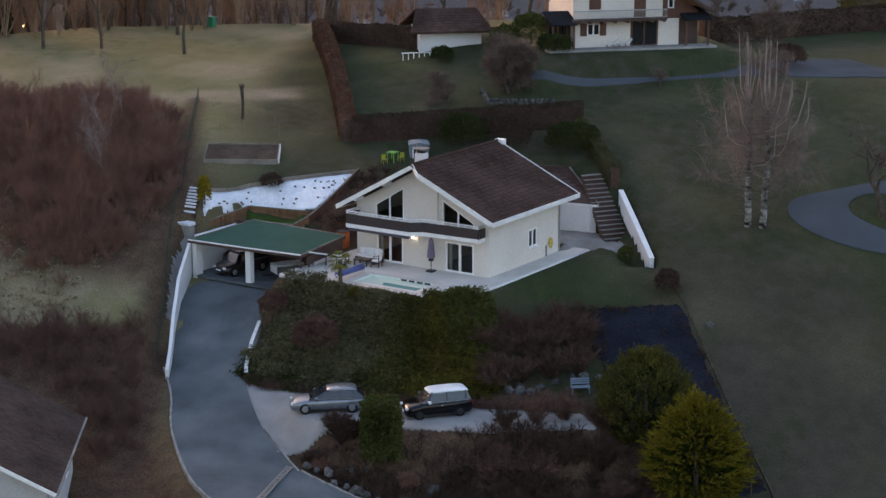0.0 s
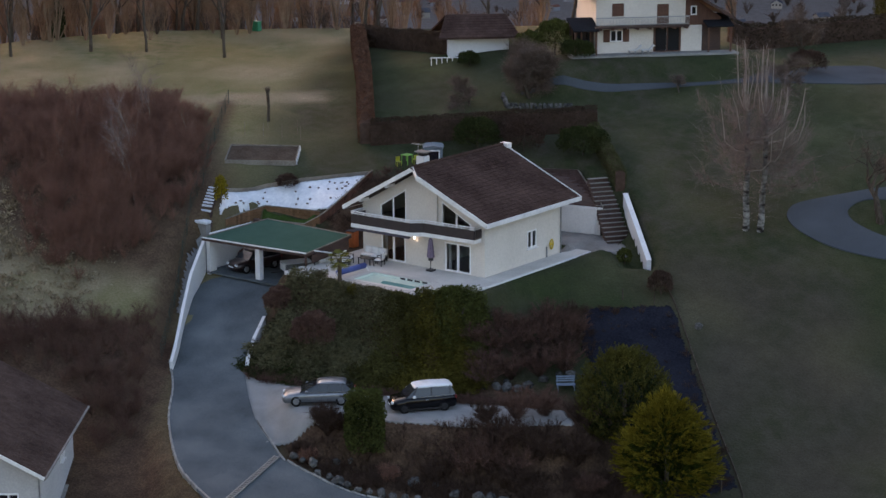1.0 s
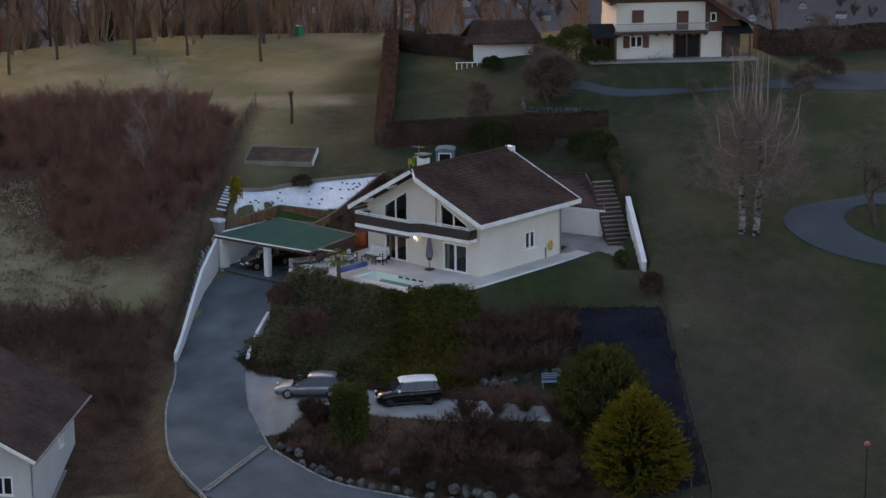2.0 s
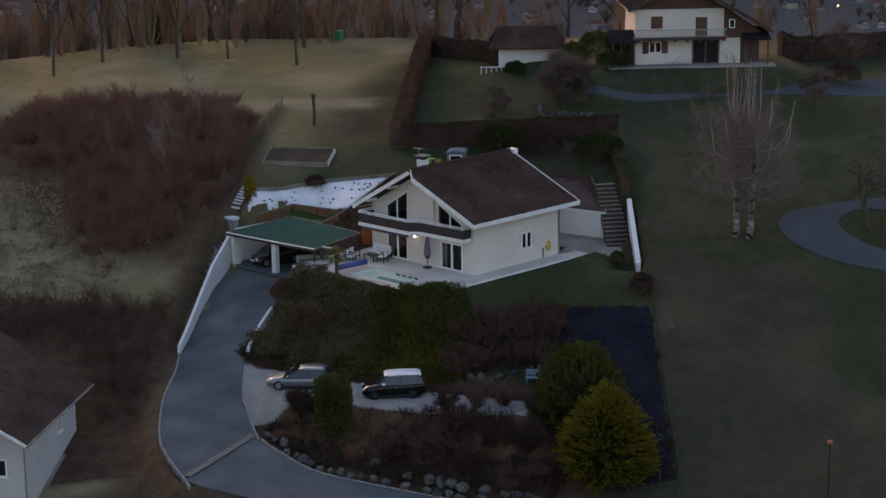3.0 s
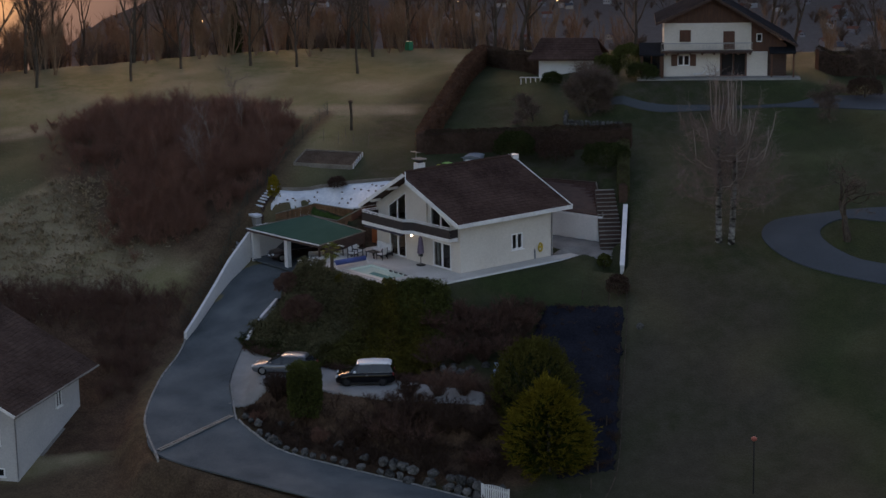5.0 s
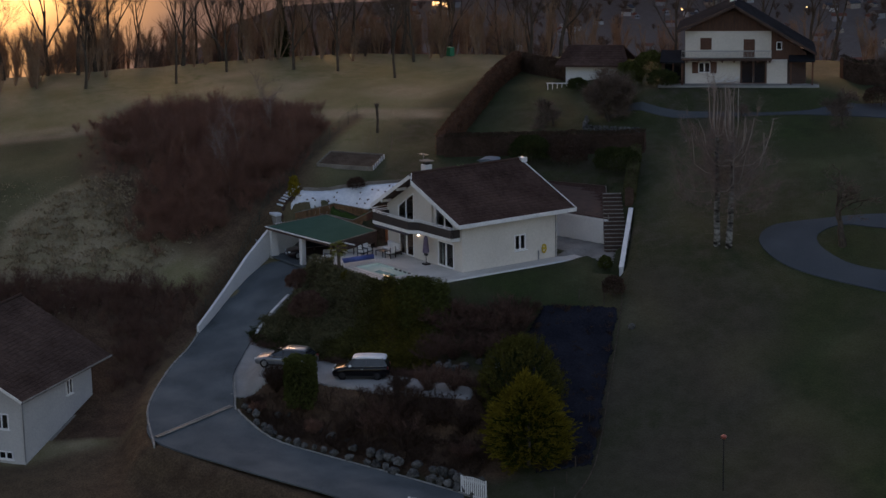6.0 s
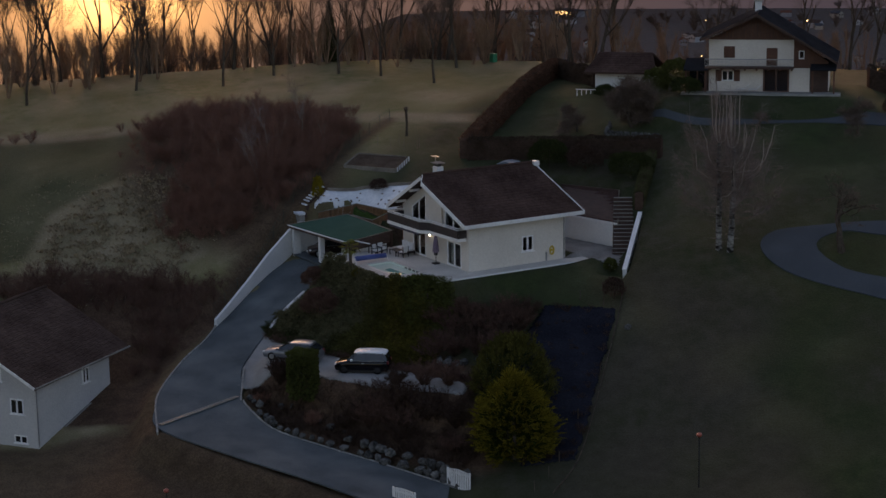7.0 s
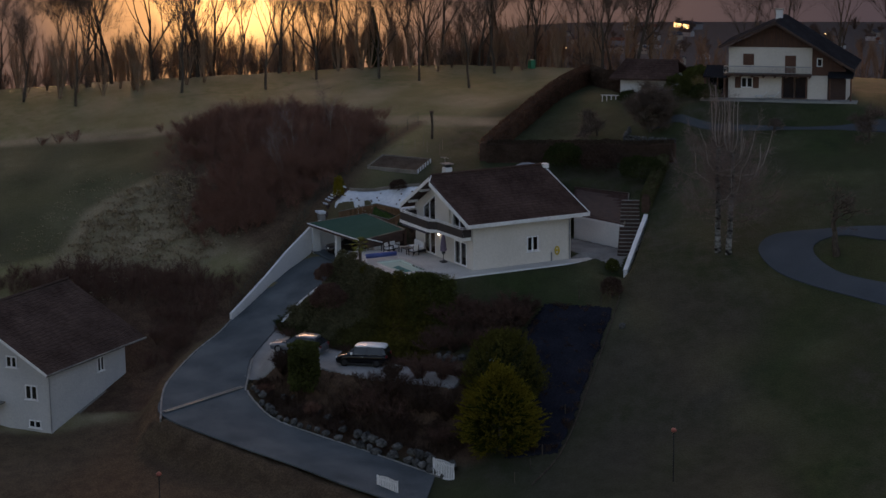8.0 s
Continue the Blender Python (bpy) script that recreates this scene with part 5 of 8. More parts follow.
def twiggy(seed, height, reach, stems, slivers, width, length, rise=0.5, thick=0.02, full=0.35):
    """A leafless bush: arching stems that carry a haze of the finest twigs."""
    b = Bare(seed)
    r = b.rnd
    lines = []
    for k in range(stems):
        a, h, o = r.uniform(0, math.tau), height * r.uniform(0.55, 1.0), reach * math.sqrt(r.random())
        out = Vector((math.cos(a), math.sin(a), 0))
        q = [out * 0.08 - UP * 0.1, out * o * 0.45 + UP * h * 0.45, out * o + UP * h * (1 - 0.3 * o / reach)]
        q[1] += Vector((r.gauss(0, 0.04), r.gauss(0, 0.04), 0)) * height
        b.limb(q, [thick, thick * 0.7, thick * 0.2], 3)
        lines.append(q)
    for k in range(slivers):
        q = lines[k % stems]
        u = full + (1 - full) * r.random() ** 0.8
        p = q[0].lerp(q[1], u * 2) if u < 0.5 else q[1].lerp(q[2], u * 2 - 1)
        d = (q[2] - q[1]).normalized() * rise + Vector((r.gauss(0, 0.5), r.gauss(0, 0.5), r.gauss(0, 0.35) + 0.25))
        b.sliver(p, d.normalized(), length * r.uniform(0.5, 1.3), width)
    return b


def scatter(name, kinds, places, mat, label, category):
    """One mesh of many like plants: kinds are Bare plants, places rows of x, y, z, turn, size."""
    vs, fs, base = [], [], 0
    for i, (x, y, z, turn, size) in enumerate(places):
        b = kinds[i % len(kinds)]
        c, s = math.cos(turn) * size, math.sin(turn) * size
        for v0, f0 in ((b.v, b.f), (b.tv, b.tf)):
            a = np.array([tuple(q) for q in v0])
            vs.append(np.stack([x + a[:, 0] * c - a[:, 1] * s, y + a[:, 0] * s + a[:, 1] * c, z + a[:, 2] * size], 1))
            fs += [tuple(k + base for k in f) for f in f0]
            base += len(a)
    ob = new(name, mesh_from(name, np.concatenate(vs), fs, mat))
    return tagged(ob, label, category, kind="stuff")


def inside_points(poly, n, rnd, gap=0.0):
    xs, ys = [p[0] for p in poly], [p[1] for p in poly]
    out = []
    while len(out) < n:
        x, y = rnd.uniform(min(xs), max(xs)), rnd.uniform(min(ys), max(ys))
        if inside_gap(x, y, poly) <= 0 and all((x - a) ** 2 + (y - b) ** 2 > gap * gap for a, b in out[-60:]):
            out.append((x, y))
    return out


rnd = random.Random(5)

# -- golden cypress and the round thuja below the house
conifer("golden_cypress", "golden yellow cypress with feathery sprays at the garden's foot", "conifer", on_ground(20.3, -8.0), (2.7, 2.7, 3.0), 1250, 44, 1.0, LEAF_GOLD, LEAF_GOLD_SHADE, 3,
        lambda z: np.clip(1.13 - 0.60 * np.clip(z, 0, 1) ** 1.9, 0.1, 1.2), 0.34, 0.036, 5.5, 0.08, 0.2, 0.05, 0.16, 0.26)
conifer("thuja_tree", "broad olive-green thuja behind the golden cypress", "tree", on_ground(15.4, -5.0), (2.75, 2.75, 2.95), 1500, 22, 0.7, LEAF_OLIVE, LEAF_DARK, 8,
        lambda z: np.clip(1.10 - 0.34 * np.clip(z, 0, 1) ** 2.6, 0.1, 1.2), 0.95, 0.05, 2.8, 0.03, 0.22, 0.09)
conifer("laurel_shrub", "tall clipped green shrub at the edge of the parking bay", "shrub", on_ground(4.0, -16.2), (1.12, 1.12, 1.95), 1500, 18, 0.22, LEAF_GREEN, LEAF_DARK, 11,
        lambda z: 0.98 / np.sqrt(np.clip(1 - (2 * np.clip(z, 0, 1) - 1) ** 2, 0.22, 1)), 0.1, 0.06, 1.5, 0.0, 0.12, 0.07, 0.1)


# -- juniper bank: spreading evergreens that hide the slope below the terrace
def bank_shrub(name, label, poly, n, mat, high, seed, size=0.062, elong=3.8, lift=0.08, stray=0.5):
    """One low spreading shrub mass over an outline on the slope."""
    rng, r2 = np.random.default_rng(seed), random.Random(seed)
    pos, nrm = [], []
    for x, y in inside_points(poly, int(n * 3.6), r2):
        edge = min(1.0, (inside_edge(x, y, poly) + 0.15) / 1.2)
        h = high * (0.45 + 0.55 * edge ** 0.8) * (0.65 + 0.5 * noise.noise((x * 0.55 + seed, y * 0.55, 1)) + 0.25 * noise.noise((x * 1.6, y * 1.6, seed)))
        u = 1 - 0.45 * r2.random() ** 2
        gx = noise.noise((x * 0.9 + 0.4, y * 0.9, seed)) - noise.noise((x * 0.9 - 0.4, y * 0.9, seed))
        gy = noise.noise((x * 0.9, y * 0.9 + 0.4, seed)) - noise.noise((x * 0.9, y * 0.9 - 0.4, seed))
        wx, wy = x + 0.8 * noise.noise((x * 0.7, y * 0.7, 31)) + r2.gauss(0, 0.3), y + 0.8 * noise.noise((x * 0.7, y * 0.7, 57)) + r2.gauss(0, 0.2)
        wy = min(wy, -6.5) if -10.9 < wx < 1.5 and wy > -6.9 else wy
        pos.append((wx, wy, min(ground(wx, wy) + max(0.05, h * u), (-0.12 + 0.15 * r2.random() + 0.16 * (-6.5 - wy)) if -7.0 < wx < 0.6 else 9.0)))
        turn = r2.uniform(0, math.tau)
        nrm.append((math.cos(turn) + 0.2 - gx, math.sin(turn) - 0.3 - gy, 0.12))
    v, f = sprays(np.array(pos), np.array(nrm), size, elong, rng, stray, lift)
    c = np.array([sum(p[0] for p in poly) / len(poly), sum(p[1] for p in poly) / len(poly)])
    o = np.array([c[0], c[1], ground(*c)])
    t = thing(name, label, "shrub", Matrix.Translation(o))
    ob = new("foliage", mesh_from("foliage", v - o, f, mat))
    ob.parent = t
    part("stem", tube([(0, 0, -0.3), (0.1, -0.1, 0.4), (0.4, -0.3, 0.7)], [0.08, 0.06, 0.03], 6), BARK, t)
    return t


def inside_edge(x, y, poly):
    best = 1e9
    for i in range(len(poly)):
        (ax, ay), (bx, by) = poly[i - 1], poly[i]
        dx, dy = bx - ax, by - ay
        k = min(1, max(0, ((x - ax) * dx + (y - ay) * dy) / (dx * dx + dy * dy)))
        best = min(best, math.hypot(x - ax - k * dx, y - ay - k * dy))
    return best


bank_shrub("spreading_juniper", "grey-green spreading juniper on the bank below the terrace", [(-10.3, -6.6), (-9.6, -11.6), (-6.6, -12.2), (-4.4, -10.5), (-4.4, -6.5)], 9000, LEAF_JUNIPER, 1.5, 21)
bank_shrub("spreading_juniper", "grey-green spreading juniper on the bank below the pool", [(-5.0, -6.5), (-5.4, -11.6), (-2.0, -11.9), (-0.2, -9.4), (-0.6, -6.5)], 8500, LEAF_JUNIPER, 1.35, 22)
bank_shrub("spreading_yew", "dark green spreading evergreen on the bank", [(-1.4, -6.5), (-2.2, -11.6), (1.6, -10.8), (2.4, -6.6)], 8500, LEAF_MOSS, 1.5, 23)
bank_shrub("golden_juniper", "yellow-green juniper in the middle of the bank", [(0.6, -7.2), (0.4, -10.8), (3.8, -9.9), (5.6, -6.4), (4.6, -4.6), (2.6, -5.4)], 11000, LEAF_YELLOW, 1.4, 24)
bank_shrub("dark_juniper", "dark juniper beside the terrace corner", [(1.4, -6.2), (3.0, -6.4), (4.0, -3.6), (3.0, -2.6), (2.3, -4.4)], 5500, LEAF_GREEN, 1.2, 25)
bank_shrub("low_evergreen", "low dark green cover at the foot of the bank", [(-9.4, -11.2), (-9.0, -12.9), (-2.0, -11.9), (3.6, -9.7), (3.0, -8.8), (-2.0, -10.6)], 7000, LEAF_DARK, 0.8, 26)
evergreen("brown_dome_shrub", "rounded red-brown dormant shrub beside the drive", "shrub", on_ground(-10.2, -7.9), (1.05, 1.05, 1.0), 9000, TWIG_DOME, 0.045, 3.4, 31, 0.35, 0.6, 0.3, group="dome shrubs", low=-0.2)
evergreen("brown_dome_shrub", "rounded red-brown dormant shrub among junipers", "shrub", on_ground(-5.5, -9.9), (1.4, 1.4, 1.4), 13000, TWIG_DOME, 0.045, 3.4, 32, 0.35, 0.6, 0.3, group="dome shrubs", low=-0.2)

# -- leafless shrubs on the bank and in the lower bed
for seed, x, y, h, st in ((77, 13.4, -5.4, 2.0, TWIG_DARK), (38, 4.6, -3.6, 2.6, TWIG_PURPLE), (39, 6.4, -0.6, 2.6, TWIG_PURPLE), (40, 7.6, -0.2, 2.4, TWIG_PURPLE), (36, 5.6, -6.2, 2.2, TWIG_PURPLE), (37, 9.2, -2.2, 2.4, TWIG_PURPLE), (41, 5.6, -2.6, 2.9, TWIG_PURPLE), (42, 7.0, -1.6, 2.4, TWIG_PURPLE), (43, 6.6, -4.6, 2.3, TWIG_PURPLE), (44, 4.9, -5.2, 1.9, TWIG_PURPLE), (45, 8.0, -3.4, 2.2, TWIG_PURPLE),
                              (46, 10.6, -9.6, 2.4, TWIG_DOME), (47, 11.6, -8.2, 2.2, TWIG_DOME), (48, 11.0, -13.0, 3.3, TWIG_PURPLE), (34, 12.2, -12.4, 3.0, TWIG_PURPLE), (35, 10.0, -13.9, 2.8, TWIG_PURPLE), (49, 8.4, -15.0, 1.5, TWIG_DARK), (50, 11.0, -12.2, 2.8, TWIG_DARK),
                              (51, 13.2, -10.8, 2.6, TWIG_DARK), (52, 6.0, -16.4, 1.1, TWIG_RED), (53, 1.6, -16.9, 1.5, TWIG_DARK), (54, 15.0, -9.6, 2.2, TWIG_DARK), (55, 2.2, -16.4, 1.1, TWIG_DARK),
                              (56, 9.4, -11.2, 1.5, TWIG_DARK), (57, 12.6, -13.0, 2.0, TWIG_DARK), (58, 16.8, -10.9, 1.8, TWIG_PURPLE), (59, 1.2, -18.3, 1.0, TWIG_RED), (61, 1.2, -16.7, 1.5, TWIG_DARK), (62, 1.4, -16.8, 1.7, TWIG_DARK), (63, 0.5, -18.2, 0.9, TWIG_DARK), (60, 14.0, -7.2, 2.4, TWIG_DARK), (64, 3.9, -2.4, 1.9, TWIG_PURPLE), (65, 4.9, -1.4, 2.0, TWIG_PURPLE), (66, 6.0, 0.6, 2.2, TWIG_PURPLE), (67, 7.2, 1.6, 1.9, TWIG_DARK), (68, 8.6, -0.9, 2.0, TWIG_DARK), (69, 3.4, -4.4, 1.7, TWIG_PURPLE), (75, 8.0, 0.6, 2.0, TWIG_PURPLE), (76, 6.8, -3.0, 2.3, TWIG_DARK)):
    twiggy(seed, h, h * 0.66, 40, 3000, 0.0105, 0.40, 0.5, 0.016, 0.12).thing("bare_shrub", "leafless brown shrub with dense fine twigs", "shrub", Matrix.Translation(on_ground(x, y)), twigs=st, mat=TWIG_DARK, group="leafless garden shrubs")
low = [twiggy(70 + k, 0.75, 0.6, 10, 170, 0.007, 0.24, 0.6, 0.008, 0.2) for k in range(3)]
places = []
for x, y in inside_points([(-9.0, -12.6), (-3.4, -11.8), (4.0, -9.4), (10.5, -5.8), (11.5, -6.9), (4.0, -10.6), (-3.5, -12.8), (-8.4, -13.5)], 150, rnd):
    places.append((x, y, ground(x, y), rnd.uniform(0, 6), rnd.uniform(0.7, 1.2)))
scatter("perennial_border", low, places, TWIG_PURPLE, "faded brown perennials along the foot of the bank", "perennials")
places = [(x, y, ground(x, y), rnd.uniform(0, 6), rnd.uniform(0.7, 1.5)) for x, y in inside_points([(-0.4, -18.6), (3.0, -16.2), (9.2, -12.4), (14.2, -8.6), (18.2, -8.8), (18.6, -11.2), (13.6, -14.2), (9.0, -16.4), (4.0, -18.6)], 330, rnd)]
scatter("bed_undergrowth", low, places, TWIG_DARK, "dormant brown undergrowth between the bay and the drive", "undergrowth")

# -- thickets on the west slope
THICKET = [(-22.6, -3.0), (-25.2, 0.6), (-31.0, 7.2), (-38.6, 9.0), (-46.0, 3.6), (-50.0, -3.0), (-47.5, -8.0), (-42.0, -9.4), (-36.0, -8.6), (-31.0, -12.2), (-26.4, -14.0), (-22.2, -11.6)]
thick = [twiggy(80 + k, 3.8, 1.9, 15, 1150, 0.0048, 1.0, 0.7, 0.012, 0.15) for k in range(4)]
places = [(x, y, sheet(x, y), rnd.uniform(0, 6), (0.45 + 0.40 * min(1.0, inside_edge(x, y, THICKET) / 4.0)) * rnd.uniform(0.7, 1.3)) for x, y in inside_points(THICKET, 400, rnd, 0.6)]
scatter("thicket", thick, places, TWIG_RED, "dense thicket of leafless red-brown shrubs on the slope", "thicket")
places = [(x, y, sheet(x, y), rnd.uniform(0, 6), rnd.uniform(0.28, 0.55)) for x, y in inside_points([(-20.5, -16.2), (-17.0, -13.2), (-13.6, -17.2), (-9.6, -22.8), (-10.6, -24.6), (-15.6, -21.0), (-20.0, -21.4), (-26.0, -25.4), (-33.0, -31.0), (-35.0, -28.0), (-27.0, -21.0)], 230, rnd, 0.5)]
scatter("bramble_thicket", thick, places, TWIG_DOME, "low dark leafless brambles above the neighbour's house", "brambles")
places = [(x, y, sheet(x, y), rnd.uniform(0, 6), rnd.uniform(0.16, 0.48)) for x, y in inside_points([(-22.2, -8.0), (-22.6, -13.6), (-27.0, -15.0), (-36.0, -10.0), (-45.0, -11.0), (-54.0, -3.0), (-48.0, 6.5), (-39.0, 11.0), (-31.5, 9.0), (-24.6, 0.5)], 330, rnd, 0.4)]
scatter("slope_scrub", thick, places, TWIG_RED, "low red-brown scrub spreading round the thicket", "scrub")
SAPLING = material("sapling_bark", (0.13, 0.11, 0.085), (0.26, 0.22, 0.175), 8, 1.2, 0.9, bump=0.3)
bare_tree(91, 8.5, 3, 3, 12, 0.06, 0.10, 0.5, 0.09, 1.0).thing("sapling", "slender leafless sapling rising from the thicket", "tree", Matrix.Translation(on_ground(-29.5, -3.0)), mat=SAPLING, twigs=TWIG_BIRCH, group="saplings")
bare_tree(92, 7.5, 3, 3, 12, 0.06, 0.10, 0.5, 0.08, 1.0).thing("sapling", "slender leafless sapling rising from the thicket", "tree", Matrix.Translation(on_ground(-27.0, -5.0)), mat=SAPLING, twigs=TWIG_BIRCH, group="saplings")
bare_tree(93, 8.0, 3, 3, 12, 0.06, 0.10, 0.5, 0.08, 1.0).thing("sapling", "slender leafless sapling rising from the thicket", "tree", Matrix.Translation(on_ground(-33.0, 2.5)), mat=SAPLING, twigs=TWIG_BIRCH, group="saplings")
for k, (x, y, h) in enumerate(((-36.5, -2.0, 6.5), (-34.0, -5.5, 6.0), (-31.0, -1.0, 7.0), (-40.0, 1.0, 6.5), (-43.5, -4.0, 6.0), (-29.0, 2.6, 6.0))):
    bare_tree(94 + k, h, 2, 4, 14, 0.07, 0.08, 0.45, 0.06, 0.9).thing("sapling", "thin leafless sapling rising from the thicket", "tree", Matrix.Translation(on_ground(x, y)), mat=SAPLING, twigs=TWIG_RED, group="saplings")

for seed, x, y, n in ((116, -51.4, -8.2, 5), (117, -58.0, -18.8, 3), (118, -45.0, 1.5, 3)):
    scatter("field_scrub", [twiggy(seed, 1.3, 0.9, 14, 420, 0.012, 0.4, 0.5, 0.012, 0.2)], [(x + 0.9 * k, y + 1.5 * k, sheet(x + 0.9 * k, y + 1.5 * k), k, 0.8 + 0.15 * (k % 3)) for k in range(n)], TWIG_RED, "low brown scrub along the old field edge", "scrub")

# -- bleached tussocks on the rough mound
rng_t, r_t = np.random.default_rng(88), random.Random(88)
tp, tn = [], []
for x, y in inside_points(MOUND, 420, r_t):
    g, a, big = ground(x, y), r_t.uniform(0, math.tau), r_t.uniform(0.5, 1.2)
    for _ in range(16):
        u, w = r_t.gauss(0, 0.42 * big), r_t.gauss(0, 0.16 * big)
        tp.append((x + u * math.cos(a) - w * math.sin(a), y + u * math.sin(a) + w * math.cos(a), g + 0.02 + r_t.random() * 0.12))
        tn.append((r_t.gauss(0, 0.8), r_t.gauss(0, 0.8), 0.7))
tv_, tf_ = sprays(np.array(tp), np.array(tn), 0.10, 3.2, rng_t, 0.5, 0.2)
tagged(new("rough_tussocks", mesh_from("rough_tussocks", tv_, tf_, leaf_mat("rough_tussock", (0.16, 0.122, 0.078), (0.27, 0.215, 0.145)))), "bleached grass tussocks on the rough mound", "tussocks", kind="stuff")

# -- hedges
def hedge(name, label, points, wide, high, mat, n, seed, size=0.062, elong=1.8):
    rng, r2 = np.random.default_rng(seed), random.Random(seed)
    t = thing(name, label, "hedge")
    pos, nrm = [], []
    core = bmesh.new()
    legs = [(Vector((*a, 0)), Vector((*b, 0))) for a, b in zip(points, points[1:])]
    total = sum((b - a).length for a, b in legs)
    for a, b in legs:
        d = (b - a).normalized()
        s = Vector((d.y, -d.x, 0))
        for _ in range(int(1.7 * n * (b - a).length / total)):
            p = a.lerp(b, r2.random())
            g = ground(p.x, p.y)
            q = r2.random()
            bumpy = 1 + 0.10 * noise.noise((p.x * 0.8, p.y * 0.8, seed)) + 0.05 * noise.noise((p.x * 2.5, p.y * 2.5, seed))
            if q < 0.34:
                u = r2.uniform(-1, 1)
                pos.append(p + s * u * wide / 2 + UP * (g + high * bumpy * (1 - 0.12 * u * u) - r2.random() ** 2 * 0.2))
                nrm.append(UP + s * u * 0.4)
            else:
                sg = 1 if r2.random() < 0.6 else -1
                h = r2.random()
                pos.append(p + s * sg * (wide / 2 * bumpy - r2.random() ** 2 * 0.18) + UP * (g + h * high * 0.97))
                nrm.append(s * sg + UP * 0.3)
        k = max(2, int((b - a).length / 1.2))
        rows = []
        for i in range(k + 1):
            p = a.lerp(b, i / k)
            g, w, h = ground(p.x, p.y), wide * 0.40, high * (0.86 + 0.05 * noise.noise((p.x * 0.8, p.y * 0.8, seed)))
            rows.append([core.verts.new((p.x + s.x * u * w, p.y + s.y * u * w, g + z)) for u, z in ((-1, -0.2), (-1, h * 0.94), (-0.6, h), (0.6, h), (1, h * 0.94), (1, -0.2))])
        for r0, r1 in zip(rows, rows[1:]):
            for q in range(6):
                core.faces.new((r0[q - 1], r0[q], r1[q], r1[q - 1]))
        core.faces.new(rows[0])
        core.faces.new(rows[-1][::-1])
    v, f = sprays(np.array([tuple(p) for p in pos]), np.array([tuple(q) for q in nrm]), size, elong, rng, 0.7, 0.1)
    ob = new("foliage", mesh_from("foliage", v, f, mat))
    ob.parent = t
    # added solid core closes the gaps; its dark colour paints the inner shade
    part("heart", core, TWIG_DARK, t, "solid filler core, dark for the hedge's inner shade")
    return t


hedge("beech_hedge", "russet beech hedge climbing beside the field", [(-18.6, 11.6), (-27.0, 21.5), (-38.6, 34.6)], 1.2, 1.9, LEAF_BEECH, 15000, 61)
hedge("beech_hedge", "brown beech hedge in front of the shed", [(-38.2, 34.8), (-31.0, 32.4), (-25.4, 30.6)], 0.9, 1.8, leaf_mat("beech_hedge_brown", (0.05, 0.033, 0.024), (0.10, 0.068, 0.05), 0.2), 7000, 62)
hedge("dormant_hedge", "dark brown clipped hedge behind the house", [(-18.4, 11.8), (-12.0, 17.8), (-5.4, 23.6)], 1.1, 1.9, leaf_mat("hedge_dark_brown", (0.040, 0.028, 0.020), (0.066, 0.048, 0.036), 0.2), 11000, 63)
hedge("clipped_hedge", "narrow clipped green hedge beside the steps", [(-4.6, 21.9), (1.6, 16.1)], 0.85, 1.35, LEAF_HEDGE, 6500, 64, 0.055)
hedge("chalet_hedge", "brown hedge behind the chalet's drive", [(-8.6, 50.0), (-4.4, 59.0), (1.0, 67.0), (8, 76)], 1.1, 2.2, leaf_mat("hedge_brown", (0.04, 0.03, 0.022), (0.075, 0.057, 0.04), 0.2), 9000, 65, 0.09)
for seed, x, y, r, h, mt, nm, lb in ((101, -11.0, 15.6, 1.7, 1.25, LEAF_DARK, "yew_shrub", "dark rounded yew behind the house"), (102, -7.8, 17.2, 1.6, 1.25, TWIG_DARK, "dormant_shrub", "dark brown rounded shrub behind the house"),
                                 (103, -3.6, 19.0, 1.9, 1.1, LEAF_DARK, "fir_shrub", "spreading dark green conifer behind the garage"), (104, -15.6, 32.8, 1.6, 1.5, LEAF_GREEN, "laurel_block", "clipped green laurel beside the chalet"),
                                 (105, -17.6, 31.9, 1.3, 1.3, LEAF_GREEN, "laurel_block", "clipped green laurel beside the shed"), (106, -12.6, 31.6, 1.4, 0.8, LEAF_DARK, "low_shrub", "low dark shrub below the chalet terrace"),
                                 (107, -21.7, 29.0, 0.9, 0.6, LEAF_DARK, "low_shrub", "low dark shrub before the shed"), (108, 2.0, 44.2, 1.5, 0.9, TWIG_DARK, "dome_shrub", "dark domed shrub beside the lane"),
                                 (109, 10.4, 7.4, 0.8, 0.8, TWIG_DARK, "dormant_shrub", "dark leafless shrub at the lawn's corner"), (110, -4.5, -6.95, 0.45, 0.35, LEAF_YELLOW, "grass_clump", "small yellow-green clump beside the pool"),
                                 (111, 5.6, 10.4, 0.5, 0.55, LEAF_GREEN, "small_shrub", "small green shrub at the foot of the steps"), (112, -19.2, 3.1, 0.75, 0.5, TWIG_DARK, "dormant_shrub", "dark dormant shrub poking through snow"),
                                 (113, -1.0, 69.0, 2.6, 2.6, LEAF_YELLOW, "willow_tree", "yellow-green willow above the lane"), (114, -19.3, -1.6, 0.5, 0.5, TWIG_RED, "potted_shrub", "reddish shrub beside the carport wall")):
    evergreen(nm, lb, "shrub", on_ground(x, y), (r, r, h), int(3800 * r * h + 900), mt, 0.062 if mt is not TWIG_DARK else 0.045, 2.0 if mt is not TWIG_DARK else 3.2, seed, 0.4, 0.8, 0.2, stem=0.06)
f = evergreen("forsythia", "upright yellow forsythia beside the slope steps", "shrub", on_ground(-21.2, -1.9), (0.45, 0.45, 1.1), 900, LEAF_FORSYTHIA, 0.09, 2.0, 115, 0.6, 0.5, 0.9, stem=0.04)

